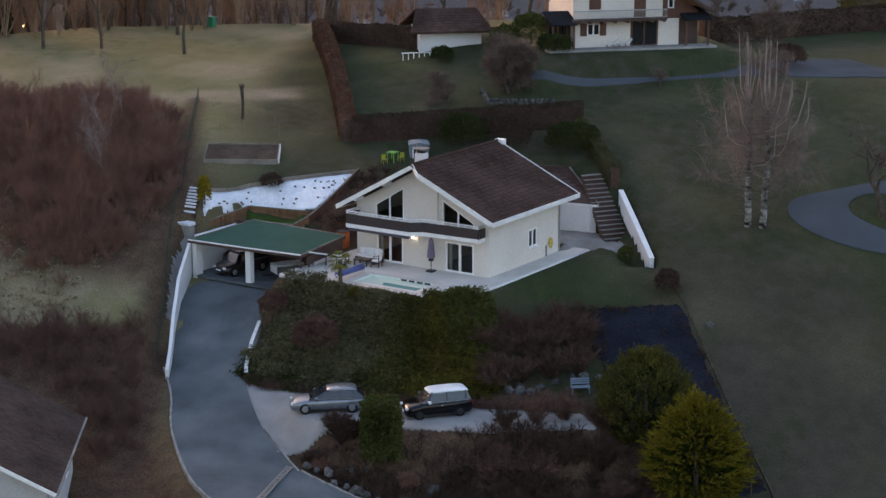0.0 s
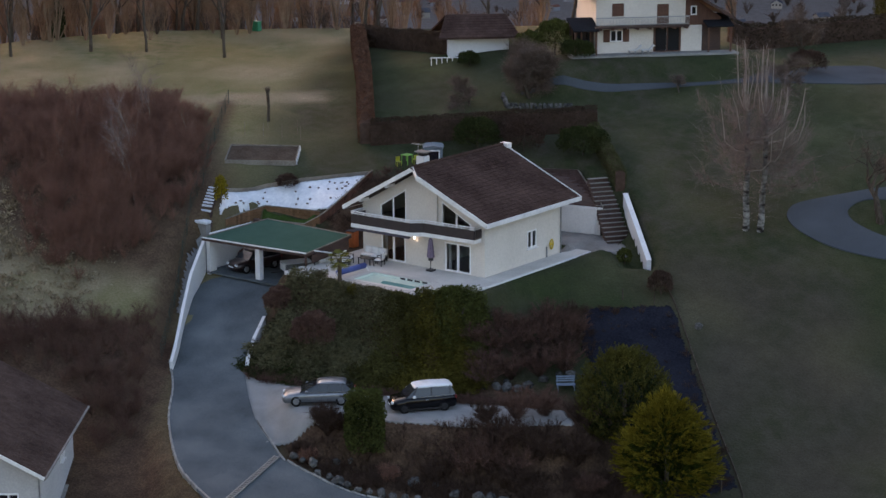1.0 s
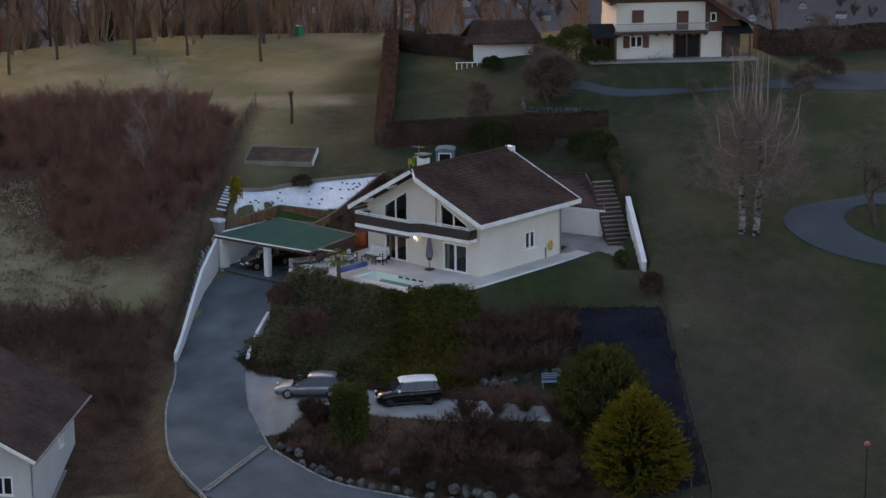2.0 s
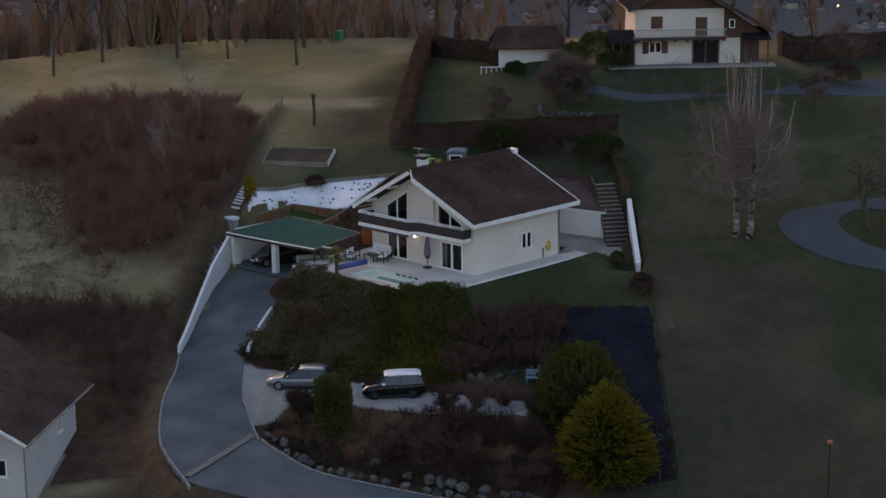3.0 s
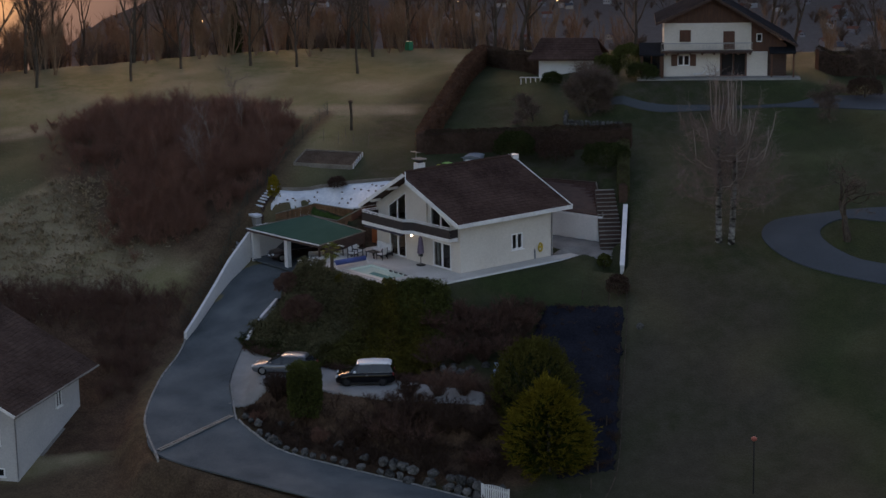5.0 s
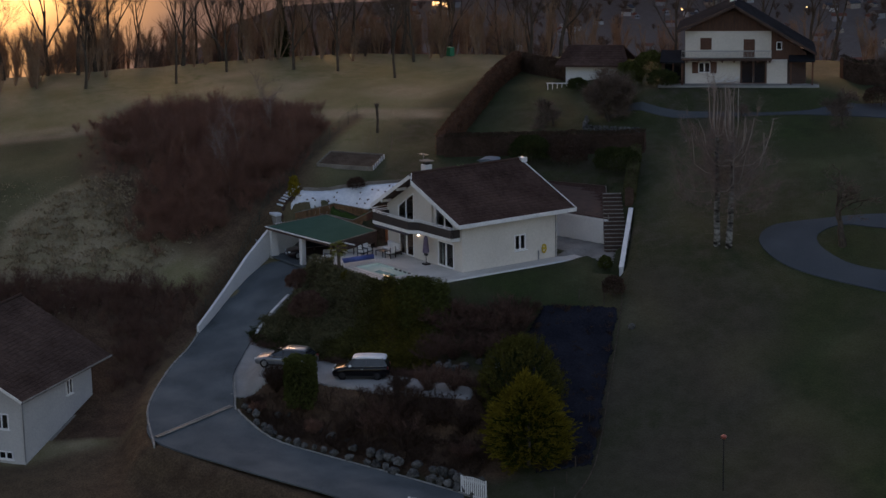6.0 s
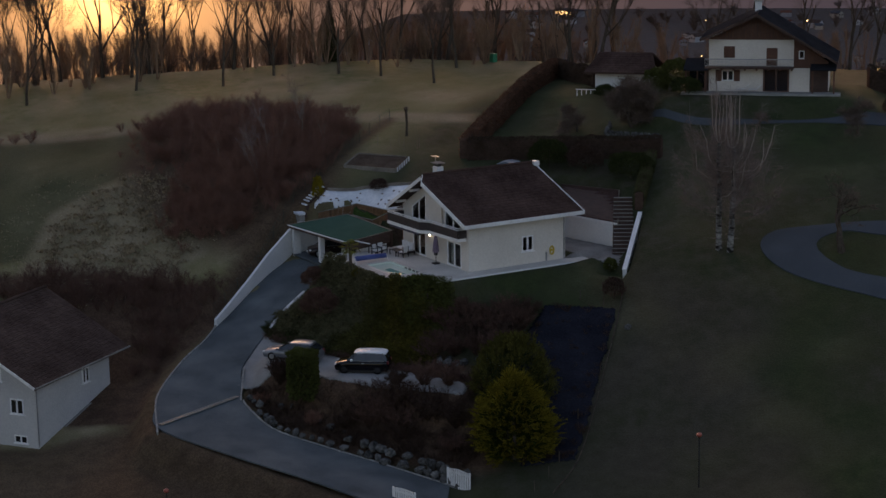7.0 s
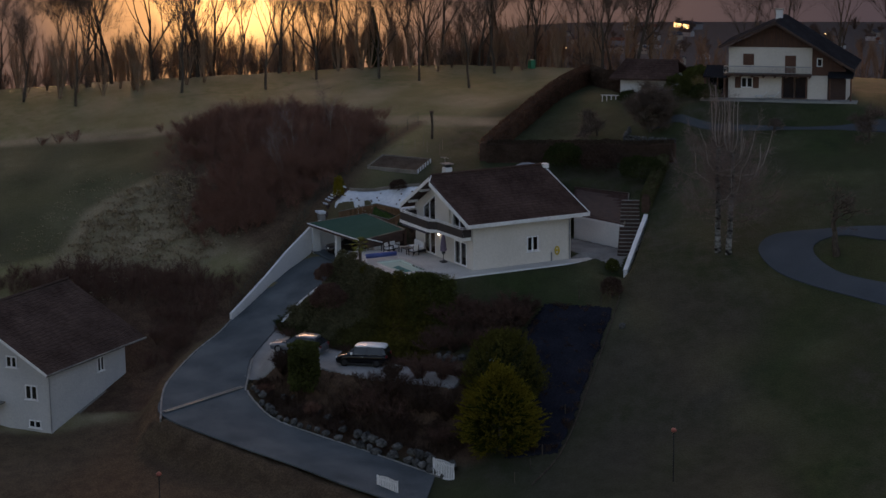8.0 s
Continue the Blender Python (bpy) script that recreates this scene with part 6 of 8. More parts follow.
# -- birches: tall topped trunks with upright shoots
def birch(seed, at, h, lean):
    b = Bare(seed)
    r = b.rnd
    t = thing("birch_tree", "topped silver birch with pale peeling bark and upright shoots", "birch", Matrix.Translation(at), "birches")
    pts = [Vector((lean[0] * k + r.gauss(0, 0.05), lean[1] * k + r.gauss(0, 0.05), -0.3 + (h + 0.3) * k / 7)) for k in range(8)]
    rad = [0.26 - 0.11 * k / 7 for k in range(8)]
    trunk = Bare(seed + 500)
    trunk.limb(pts, rad, 10)
    fine_ = Bare(seed + 700)
    jit = lambda a: Vector((r.gauss(0, a), r.gauss(0, a), r.gauss(0, a)))
    for k in range(46):
        shoot = k < 13
        z = 1.0 if k < 8 else (r.uniform(0.45, 0.9) if shoot else r.uniform(0.35, 1.0))
        i = min(6, int(z * 7))
        p = pts[i].lerp(pts[i + 1], min(1.0, z * 7 - i))
        a = r.uniform(0, math.tau)
        out = Vector((math.cos(a), math.sin(a), 0))
        if shoot:
            reach, top = (r.uniform(0.15, 1.0), r.uniform(3.2, 5.0)) if k < 8 else (r.uniform(1.6, 3.2), r.uniform(2.6, 4.2))
        else:
            reach, top = r.uniform(1.0, 4.2), r.uniform(0.6, 3.4)
        q = [p, p + out * reach * 0.55 + UP * top * 0.06 + jit(0.06), p + out * reach * 0.85 + UP * top * 0.28 + jit(0.07), p + out * reach * 0.97 + UP * top * 0.66 + jit(0.08), p + out * reach * 1.04 + UP * top + jit(0.1)]
        w = r.uniform(0.7, 1.0)
        (b if shoot else fine_).limb(q, [0.06 * w, 0.055 * w, 0.048 * w, 0.036 * w, 0.014] if shoot else [0.018, 0.015, 0.012, 0.009, 0.004], 4 if shoot else 3)
        for _ in range(150):
            u = r.uniform(0.2, 4)
            j = min(3, int(u))
            s = q[j].lerp(q[j + 1], u - j)
            b.sliver(s, (UP * 0.25 + out * 0.2 + jit(0.6)).normalized(), r.uniform(0.5, 1.7), 0.0062)
    for k in range(420):
        z = r.uniform(0.12, 1.0)
        i = min(6, int(z * 7))
        b.sliver(pts[i].lerp(pts[i + 1], z * 7 - i), Vector((r.gauss(0, 1), r.gauss(0, 1), r.gauss(0.1, 0.4))).normalized(), r.uniform(0.4, 1.5), 0.007)
    for nm, v, fc, mt in (("trunk", trunk.v, trunk.f, BIRCH_BARK), ("fine_limb", fine_.v, fine_.f, TWIG), ("limb", b.v, b.f, material("birch_shoots", (0.22, 0.19, 0.17), (0.40, 0.355, 0.32), 6, 1, 0.8, bump=0.1) if seed == 131 else bpy.data.materials["birch_shoots"]), ("crown", b.tv, b.tf, TWIG_BIRCH)):
        ob = new(nm, mesh_from(nm, v, fc, mt))
        ob.parent = t


birch(131, on_ground(11.85, 16.3), 8.4, (-0.01, 0.01))
birch(132, on_ground(12.75, 16.75), 8.1, (0.02, 0.02))

# -- fruit trees and field trees
bare_tree(141, 6.6, 4, 3, 8, 0.015, 0.22, 0.95, 0.34, 0.7, (-0.12, 0.02), 0.42, 0.011, 1.4).thing("apple_tree", "old leafless apple tree inside the lane's bend", "tree", Matrix.Translation(on_ground(19.2, 22.4)), group="fruit trees")
bare_tree(142, 7.8, 4, 5, 20, 0.03, 0.18, 0.95, 0.20, 1.0, (-0.05, 0), 0.28, 0.010, 1.1).thing("apple_tree", "wide leafless fruit tree in the stone-edged bed", "tree", Matrix.Translation(on_ground(-13.6, 26.4)), group="fruit trees")
bare_tree(143, 4.0, 3, 5, 20, 0.02, 0.2, 0.95, 0.12, 0.8, (0, 0), 0.3).thing("apple_tree", "small leafless fruit tree on the chalet's lawn", "tree", Matrix.Translation(on_ground(-17.0, 22.6)), group="fruit trees")
bare_tree(144, 2.6, 3, 4, 10, 0.02, 0.2, 0.9, 0.08, 0.5, (0, 0), 0.35).thing("apple_tree", "young leafless fruit tree beside the lane", "tree", Matrix.Translation(on_ground(-3.6, 33.0)), group="fruit trees")
bare_tree(145, 5.5, 4, 4, 12, 0.02, 0.2, 0.9, 0.14, 0.6, (0, 0), 0.3).thing("apple_tree", "leafless fruit tree at the chalet's corner", "tree", Matrix.Translation(on_ground(3.6, 37.8)), group="fruit trees")
bare_tree(146, 7.5, 4, 4, 12, 0.03, 0.16, 0.8, 0.16, 0.7, (0, 0), 0.3).thing("apple_tree", "leafless tree behind the chalet's drive", "tree", Matrix.Translation(on_ground(-1.5, 49.5)), group="fruit trees")
pol = Bare(147)
pol.limb([Vector((0, 0, -0.2)), Vector((0.03, 0.05, 1.2)), Vector((0, 0, 2.3)), Vector((0.02, 0, 2.55))], [0.13, 0.11, 0.13, 0.2], 8)
for _ in range(60):
    pol.twig(Vector((pol.rnd.gauss(0, 0.08), pol.rnd.gauss(0, 0.08), 2.45)), Vector((pol.rnd.gauss(0, 0.6), pol.rnd.gauss(0, 0.6), 0.8)).normalized(), 0.4, 0.012)
pol.thing("pollard_tree", "pollarded trunk with a knobbly head on the lawn", "tree", Matrix.Translation(on_ground(-28.2, 11.0)))

tall = [bare_tree(150 + k, 17 + 2 * k, 4, 4, 8, 0.07, 0.07, 0.5, 0.22, 1.3, (0, 0), 0.34, 0.010) for k in range(4)]
FIELD = [(-45.0, 23.8, 0, 0.72), (-57.0, 18.9, 1, 0.8), (-52.7, 21.7, 2, 0.7), (-51.3, 30.2, 3, 0.8), (-62.5, 27.7, 1, 0.9), (-58.3, 32.0, 2, 0.85), (-60.0, 6.7, 3, 0.75), (-65.1, -1.1, 0, 0.8),
         (-61.4, 13.3, 1, 0.7), (-39.7, 37.0, 2, 0.95), (-68.5, -12.0, 3, 0.8), (-75.0, -16.0, 0, 0.8)]
firsts = {}
for k, (x, y, kind_, size) in enumerate(FIELD):
    m = Matrix.Translation(on_ground(x, y)) @ pose(0, 0, 0, 0, 0, 77 * k) @ Matrix.Scale(size, 4)
    if kind_ not in firsts:
        firsts[kind_] = tall[kind_].thing("field_tree", "tall leafless tree standing in the dry field", "tree", None, group="field trees")
        firsts[kind_].matrix_basis = m
    else:
        c = copy_thing(firsts[kind_], pose(0, 0, 0))
        c.matrix_basis = m
rim = [(-90, -34), (-80, -20), (-74, -6), (-71, 5), (-68, 16), (-60, 27.5), (-52, 36), (-45, 44), (-37, 55), (-28, 66), (-16, 78)]
k = 0
for (ax, ay), (bx, by) in zip(rim, rim[1:]):
    for u in range(6 if ay < 44 else 3):
        x, y = ax + (bx - ax) * (u + rnd.random()) / 6 + rnd.uniform(-9, 1), ay + (by - ay) * (u + rnd.random()) / 5 + rnd.uniform(-3, 3)
        c = copy_thing(firsts[k % 4], pose(0, 0, 0))
        c.matrix_basis = Matrix.Translation((x, y, ground(x, y) + far_drop(x, y))) @ pose(0, 0, 0, 0, 0, 61 * k) @ Matrix.Scale(rnd.uniform(0.7, 1.15), 4)
        tagged(c, "tall leafless tree in the row behind the field", "tree", "tree row")
        k += 1
brush = [twiggy(170 + k, 2.6, 1.6, 14, 420, 0.012, 0.8, 0.5, 0.03, 0.15) for k in range(3)]
places = []
for (ax, ay), (bx, by) in zip(rim, rim[1:]):
    for u in range(9 if ay < 44 else 4):
        x, y = ax + (bx - ax) * (u + rnd.random()) / 9 + rnd.uniform(-12, 0), ay + (by - ay) * (u + rnd.random()) / 9 + rnd.uniform(-4, 4)
        places.append((x, y, ground(x, y) + far_drop(x, y), rnd.uniform(0, 6), rnd.uniform(0.6, 1.3)))
scatter("rim_brush", brush, places, TWIG, "dark leafless brush along the field's far edge", "brush")
wood_kinds = [twiggy(190 + k, 10.5, 1.5, 6, 560, 0.016, 1.9, 1.0, 0.10, 0.25) for k in range(4)]
places = []
for (ax, ay), (bx, by) in zip(rim, rim[1:]):
    for u in range(40 if ay < 40 else 9):
        f_ = (u + rnd.random()) / (40 if ay < 40 else 9)
        x, y = ax + (bx - ax) * f_ + rnd.uniform(-26, 4), ay + (by - ay) * f_ + rnd.uniform(-4, 6)
        places.append((x, y, ground(x, y) + far_drop(x, y) - 0.2, rnd.uniform(0, 6), rnd.uniform(0.4, 0.85)))
scatter("rim_woods", wood_kinds, places, leaf_mat("twigs_wood_tan", (0.19, 0.125, 0.082), (0.29, 0.20, 0.14), 0.2), "dense brown leafless woods along the field's far edge", "woods")
evergreen("cypress_column", "dark narrow cypress behind the field", "conifer", on_ground(-65.2, 22.1), (0.85, 0.85, 3.3), 5000, LEAF_DARK, 0.16, 1.8, 181, 0.3, 0.6, 0.6, lambda z: np.clip(1.15 - np.clip(z, 0, 1), 0.05, 1.1), 0.2, low=-0.9)

# -- palm by the pool
palm = thing("palm_tree", "small palm with a shaggy trunk beside the pool", "palm", pose(-5.75, -6.9, ground(-5.75, -6.9)))
z0 = -ground(-5.75, -6.9)
part("trunk", tube([(0, 0, -0.2), (0.02, 0, z0 + 0.7), (0, 0.02, z0 + 1.65)], [0.14, 0.13, 0.15], 8), BARK, palm)
for k in range(16):
    a, el = k * 2.4, 0.9 - 0.11 * k
    d = Vector((math.cos(a) * math.cos(el), math.sin(a) * math.cos(el), math.sin(el)))
    bm = bmesh.new()
    tip = Vector((0, 0, z0 + 1.65)) + d * 0.45
    for q in range(11):
        ang = (q - 5) * 0.24
        sd = d.cross(UP).normalized()
        e = (d * math.cos(ang) + sd * math.sin(ang)).normalized()
        w = e.cross(d.cross(sd)).normalized() * 0.025
        v = [bm.verts.new(tip - w), bm.verts.new(tip + w), bm.verts.new(tip + e * 0.36 + w - UP * 0.02), bm.verts.new(tip + e * 0.5 - UP * 0.10), bm.verts.new(tip + e * 0.36 - w - UP * 0.02)]
        bm.faces.new(v)
    beam(Vector((0, 0, z0 + 1.6)), tip, 0.02, 0.02, bm)
    part("frond", bm, LEAF_PALM, palm)

# -- tussocks on the west bank
rng = np.random.default_rng(7)
pos, nrm = [], []
for x, y in inside_points([(-24, -9), (-36, -5), (-46, -18), (-36, -34), (-24, -26), (-20, -15)], 900, rnd):
    g, s_ = sheet(x, y), rnd.uniform(0.12, 0.4)
    for _ in range(9):
        pos.append((x + rnd.gauss(0, s_), y + rnd.gauss(0, s_), g))
        nrm.append((rnd.gauss(0, 0.5), rnd.gauss(0, 0.5), 0.7))
v, f = sprays(np.array(pos), np.array(nrm), 0.06, 2.2, rng, 0.4, 0.3)
tagged(new("dry_grass_tufts", mesh_from("dry_grass_tufts", v, f, STRAW)), "tufts of pale dry winter grass", "grass", kind="stuff")

# -- brown growth on the cut bank beside the house and below the drive
places = [(x, y, ground(x, y), rnd.uniform(0, 6), rnd.uniform(0.5, 1.0)) for x, y in inside_points([(-14.2, 1.6), (-14.5, 7.4), (-12.5, 9.6), (-12.6, 1.2)], 70, rnd)]
scatter("bank_undergrowth", low, places, TWIG_DARK, "dry brown growth on the bank beside the house", "undergrowth")
places = [(x, y, ground(x, y), rnd.uniform(0, 6), rnd.uniform(0.5, 1.0)) for x, y in inside_points([(-15.4, 7.4), (-12.0, 9.2), (-9.8, 11.6), (-11.0, 12.6)], 60, rnd)]
scatter("rough_edge", low, places, TWIG_PURPLE, "rough dormant plants along the top of the bank", "undergrowth")
places = [(x, y, ground(x, y) + 0.05, rnd.uniform(0, 6), rnd.uniform(0.35, 1.1) * (1.0 if inside_edge(x, y, FABRIC_EDGE) < 0.8 else 0.5)) for x, y in inside_points(FABRIC_EDGE, 150, rnd)]
scatter("fabric_plants", low, places, TWIG_DARK, "small dormant plants set through the fabric", "plants")

# ---- the neighbour's house below
def framed(origin, a, z):
    """A frame whose x runs along a and whose z is up."""
    x = Vector((*a, 0)).normalized()
    y = UP.cross(x)
    m = Matrix((x, y, UP)).transposed().to_4x4()
    return Matrix.Translation((*origin, z)) @ m


def small_window(parent, at, right, w, h, label="white framed window"):
    win = window("window", parent, at, right, w, h, 2, 0.1, 0.07, label=label)
    r = Vector(right).normalized()
    o = r.cross(UP)
    p = Vector(at)
    part("window_sill", beam(p - r * 0.08 + o * 0.05 - UP * 0.04, p + r * (w + 0.08) + o * 0.05 - UP * 0.04, 0.16, 0.06), FRAME, win)
    return win


NB_WALL = material("render_grey_white", (0.40, 0.40, 0.41), (0.52, 0.515, 0.51), 9, 0.35, 0.9, bump=0.15)
NB = framed((-4.96, -33.71), (-0.597, 0.802), -10.51)     # x along the eave, y away from the drive
nb = thing("neighbour_house", "cream house with a weathered brown tiled gable roof", "house", NB)
L, W, E_, R_ = 13.0, 15.2, 4.93, 9.18
gab = lambda x0, x1: prism([(x0, 0.6, -0.6), (x0, 0.6, E_ - 0.1), (x0, W / 2, R_ - 0.3), (x0, W - 0.6, E_ - 0.1), (x0, W - 0.6, -0.6)], 0, along=(x1 - x0, 0, 0))
part("gable_wall", gab(0.9, 1.2), NB_WALL, nb)
part("gable_wall", gab(L - 2.4, L - 2.1), NB_WALL, nb)
part("side_wall", box(1.2, 0.6, -0.6, L - 2.4, 0.9, E_ - 0.1), NB_WALL, nb)
part("side_wall", box(1.2, W - 0.9, -0.6, L - 2.4, W - 0.6, E_ - 0.1), NB_WALL, nb)
part("plinth", prism([(4.2, 0.35, 0.75), (L - 2.1, 0.35, 2.3), (L - 2.1, 0.599, 2.3), (4.2, 0.599, 0.75)], 1.6), CONCRETE, nb, "grey concrete plinth stepping up the slope")
for e, r in ((0.0, W / 2), (W, W / 2)):
    part("roof_slab", prism([(-0.1, e, E_), (L, e, E_), (L, r, R_), (-0.1, r, R_)], 0.18), WOOD_DARK, nb)
    roof_tiles("roof_tiles", [(-0.1, e, E_), (L, e, E_), (L, r, R_), (-0.1, r, R_)], TILE_OLD, nb, 0.26, 0.36)
    part("verge", beam((-0.12, e, E_ - 0.05), (-0.12, r, R_ - 0.05), 0.05, 0.2), TRIM, nb)
part("ridge_cap", tube([(-0.1, W / 2, R_ + 0.03), (L, W / 2, R_ + 0.03)], [0.14, 0.14], 8), TILE_OLD, nb)
part("gutter", beam((-0.1, -0.06, E_ - 0.03), (L, -0.06, E_ - 0.03), 0.12, 0.1), CONCRETE, nb)
part("downpipe", tube([(0.85, 0.55, 0.2), (0.85, 0.55, E_ - 0.2)], [0.05, 0.05], 6), METAL_GREY, nb)
small_window(nb, (7.05, 0.57, 3.35), (1, 0, 0), 0.85, 1.15)
for y, z, w, h in ((2.9, 2.5, 1.15, 1.15), (2.7, 0.25, 1.15, 0.6), (4.6, 4.9, 1.0, 0.9), (8.2, 2.5, 1.2, 1.2)):
    small_window(nb, (0.87, y, z), (0, -1, 0), w, h)
part("balcony_slab", box(-0.6, 5.0, 1.9, 0.9, 9.0, 2.05), CONCRETE, nb)
for k in range(4):
    part("balcony_slat", box(-0.6, 5.0, 2.15 + k * 0.22, -0.55, 9.0, 2.30 + k * 0.22), TRIM, nb)
ch = part("chimney", box(2.6, W / 2 - 0.2, R_ - 0.5, 3.2, W / 2 + 0.4, R_ + 1.0, bevel=0.02), NB_WALL, nb)
part("chimney_cap", box(2.5, W / 2 - 0.3, R_ + 1.0, 3.3, W / 2 + 0.5, R_ + 1.08), CONCRETE, ch)
for k in range(3):
    part("flue", tube([(2.75 + 0.15 * k, W / 2 + 0.1, R_ + 1.05), (2.75 + 0.15 * k, W / 2 + 0.1, R_ + 1.3)], [0.06, 0.06], 6), METAL_GREY, ch)

# ---- chalet on the knoll
CH = framed((-12.3, 34.0), (0.68, 0.733), 10.2)         # x along the front, y into the house
chalet = thing("chalet", "white and brown timber chalet with a balcony and a dark roof", "chalet", CH)
F, D, AX = 10.8, 6.6, 4.35
SHUT = WOOD_RED
part("front_wall", box(0, 0, -0.3, 7.65, 0.3, 4.75), RENDER, chalet, "white rendered front")
part("front_wall", box(7.3, 0.001, -0.3, 9.1, 0.3, 2.15), RENDER, chalet)
part("timber_wall", prism([(7.66, 0.0, 2.15), (10.75, 0.0, 2.15), (10.75, 0.0, 2.75), (7.66, 0.0, 4.9)], 0, along=(0, 0.3, 0)), WOOD_RED, chalet, "brown boarded wall")
part("timber_wall", prism([(9.1, 0.05, -0.3), (10.75, 0.05, -0.3), (10.75, 0.05, 2.15), (9.1, 0.05, 2.15)], 0, along=(0, 0.2, 0)), WOOD_DARK, chalet)
part("gable", prism([(-0.1, -0.06, 4.72), (7.9, -0.06, 4.72), (AX, -0.06, 6.9)], 0, along=(0, 0.2, 0)), WOOD_RED, chalet, "brown boarded gable")
for k in range(26):
    x = 0.3 + k * 0.29
    top = 4.72 + 2.15 * (1 - abs(x - AX) / (AX if x < AX else 3.6)) - 0.05
    if top > 4.8:
        part("batten", box(x - 0.02, -0.085, 4.72, x + 0.02, -0.061, top), WOOD_DARK, chalet)
part("side_wall", box(0, 0.3, -0.3, 0.3, D, 4.6), RENDER, chalet)
part("side_wall", box(10.45, 0.3, -0.3, 10.75, D, 2.6), RENDER, chalet)
part("back_wall", box(0, D, -0.3, 10.75, D + 0.3, 3.0), RENDER, chalet)
HZ, LZ, RZ2 = 7.15, 4.85, 2.55
part("roof_slab", prism([(AX, -1.2, HZ), (AX, D + 0.8, HZ), (-0.75, D + 0.8, LZ), (-0.75, -1.2, LZ)], 0.2), WOOD_DARK, chalet)
part("roof_slab", prism([(AX, -1.2, HZ), (11.6, -1.2, RZ2 + 0.3), (11.6, D + 0.8, RZ2 + 0.3), (AX, D + 0.8, HZ)], 0.2), WOOD_DARK, chalet)
roof_tiles("roof_tiles", [(-0.75, D + 0.8, LZ), (-0.75, -1.2, LZ), (AX, -1.2, HZ), (AX, D + 0.8, HZ)], TILE_DARK, chalet, 0.4, 0.45)
roof_tiles("roof_tiles", [(11.6, -1.2, RZ2 + 0.3), (11.6, D + 0.8, RZ2 + 0.3), (AX, D + 0.8, HZ), (AX, -1.2, HZ)], TILE_DARK, chalet, 0.4, 0.45)
part("barge_board", beam((AX, -1.22, HZ - 0.12), (-0.77, -1.22, LZ - 0.12), 0.05, 0.22), WOOD_DARK, chalet)
part("barge_board", beam((AX, -1.22, HZ - 0.12), (11.62, -1.22, RZ2 + 0.18), 0.05, 0.22), WOOD_DARK, chalet)
part("balcony_floor", box(-0.3, -1.1, 2.15, 7.7, 0.0, 2.3), WOOD_DARK, chalet)
for k in range(8):
    part("beam_end", box(0.1 + k * 1.05, -1.1, 2.0, 0.25 + k * 1.05, 0.0, 2.148), WOOD_RED, chalet)
part("balcony_rail", box(-0.3, -1.12, 3.0, 7.7, -1.04, 3.08), METAL_GREY, chalet, "pale metal handrail")
part("balcony_rail", box(-0.3, -1.10, 2.42, 7.7, -1.05, 2.47), METAL_GREY, chalet)
baluster = mesh_of("baluster", box(-0.012, -1.09, 2.46, 0.012, -1.07, 3.0), METAL_GREY)
for k in range(65):
    ob = new("baluster", baluster)
    ob.parent, ob.location = chalet, (-0.28 + k * 0.124, 0, 0)
for x, w, z, h in ((1.35, 1.0, 3.05, 1.05), (5.2, 1.0, 2.32, 1.65)):
    sh = part("shutter", box(x, -0.06, z, x + w, -0.002, z + h, bevel=0.01), SHUT, chalet, "closed brown shutters")
    for q in range(6):
        part("louvre", box(x + 0.06, -0.075, z + 0.1 + q * (h - 0.2) / 6, x + w - 0.06, -0.061, z + 0.1 + (q + 0.6) * (h - 0.2) / 6), SHUT, sh)
window("window", chalet, (1.2, -0.03, 0.95), (1, 0, 0), 1.05, 0.95, 2, label="window between open brown shutters")
for x in (0.62, 2.28):
    part("shutter", box(x, -0.07, 0.9, x + 0.55, -0.002, 1.95, bevel=0.01), SHUT, chalet, "open brown shutter")
window("glazed_door", chalet, (5.0, -0.03, 0.0), (1, 0, 0), 2.2, 2.05, 2, label="wide glazed door in a brown frame", wood=WOOD_RED)
part("door_surround", box(4.92, -0.05, 0.0, 4.998, 0.0, 2.14), SHUT, chalet)
part("door_surround", box(7.202, -0.05, 0.0, 7.29, 0.0, 2.14), SHUT, chalet)
part("door_surround", box(4.92, -0.05, 2.06, 7.29, 0.0, 2.149), SHUT, chalet)
window("window", chalet, (8.1, -0.03, 3.0), (1, 0, 0), 0.5, 0.75, 1, label="small white framed window")
cch = part("chimney", box(3.9, 3.2, 6.2, 4.5, 3.8, 7.9, bevel=0.02), RENDER_COOL, chalet)
part("chimney_cap", box(3.8, 3.1, 7.9, 4.6, 3.9, 7.98), CONCRETE, cch)
# lean-to porches
for x0, x1, z in ((-2.2, -0.02, 2.1), (9.2, 11.5, 2.2)):
    part("porch_roof", prism([(x0, -1.3, z), (x1, -1.3, z), (x1, 1.4, z + 0.75), (x0, 1.4, z + 0.75)], 0.14), TILE_DARK, chalet, "small tiled porch roof")
    for x in (x0 + 0.2, x1 - 0.2):
        part("porch_post", box(x - 0.07, -1.1, -0.3, x + 0.07, -0.96, z - 0.1), WOOD_RED, chalet)
window("porch_window", chalet, (-1.9, 0.6, 0.1), (1, 0, 0), 1.6, 1.9, 2, label="glazed porch in brown timber", wood=WOOD_RED)
part("porch_wall", box(-2.1, 0.65, -0.3, -0.02, 0.8, 2.5), WOOD_DARK, chalet)
tp = single("chalet_terrace", box(-2.4, -1.6, -0.5, 11.9, -0.004, -0.02, bevel=0.03), KERB, "pale paved terrace before the chalet", "terrace", CH, kind="structure")
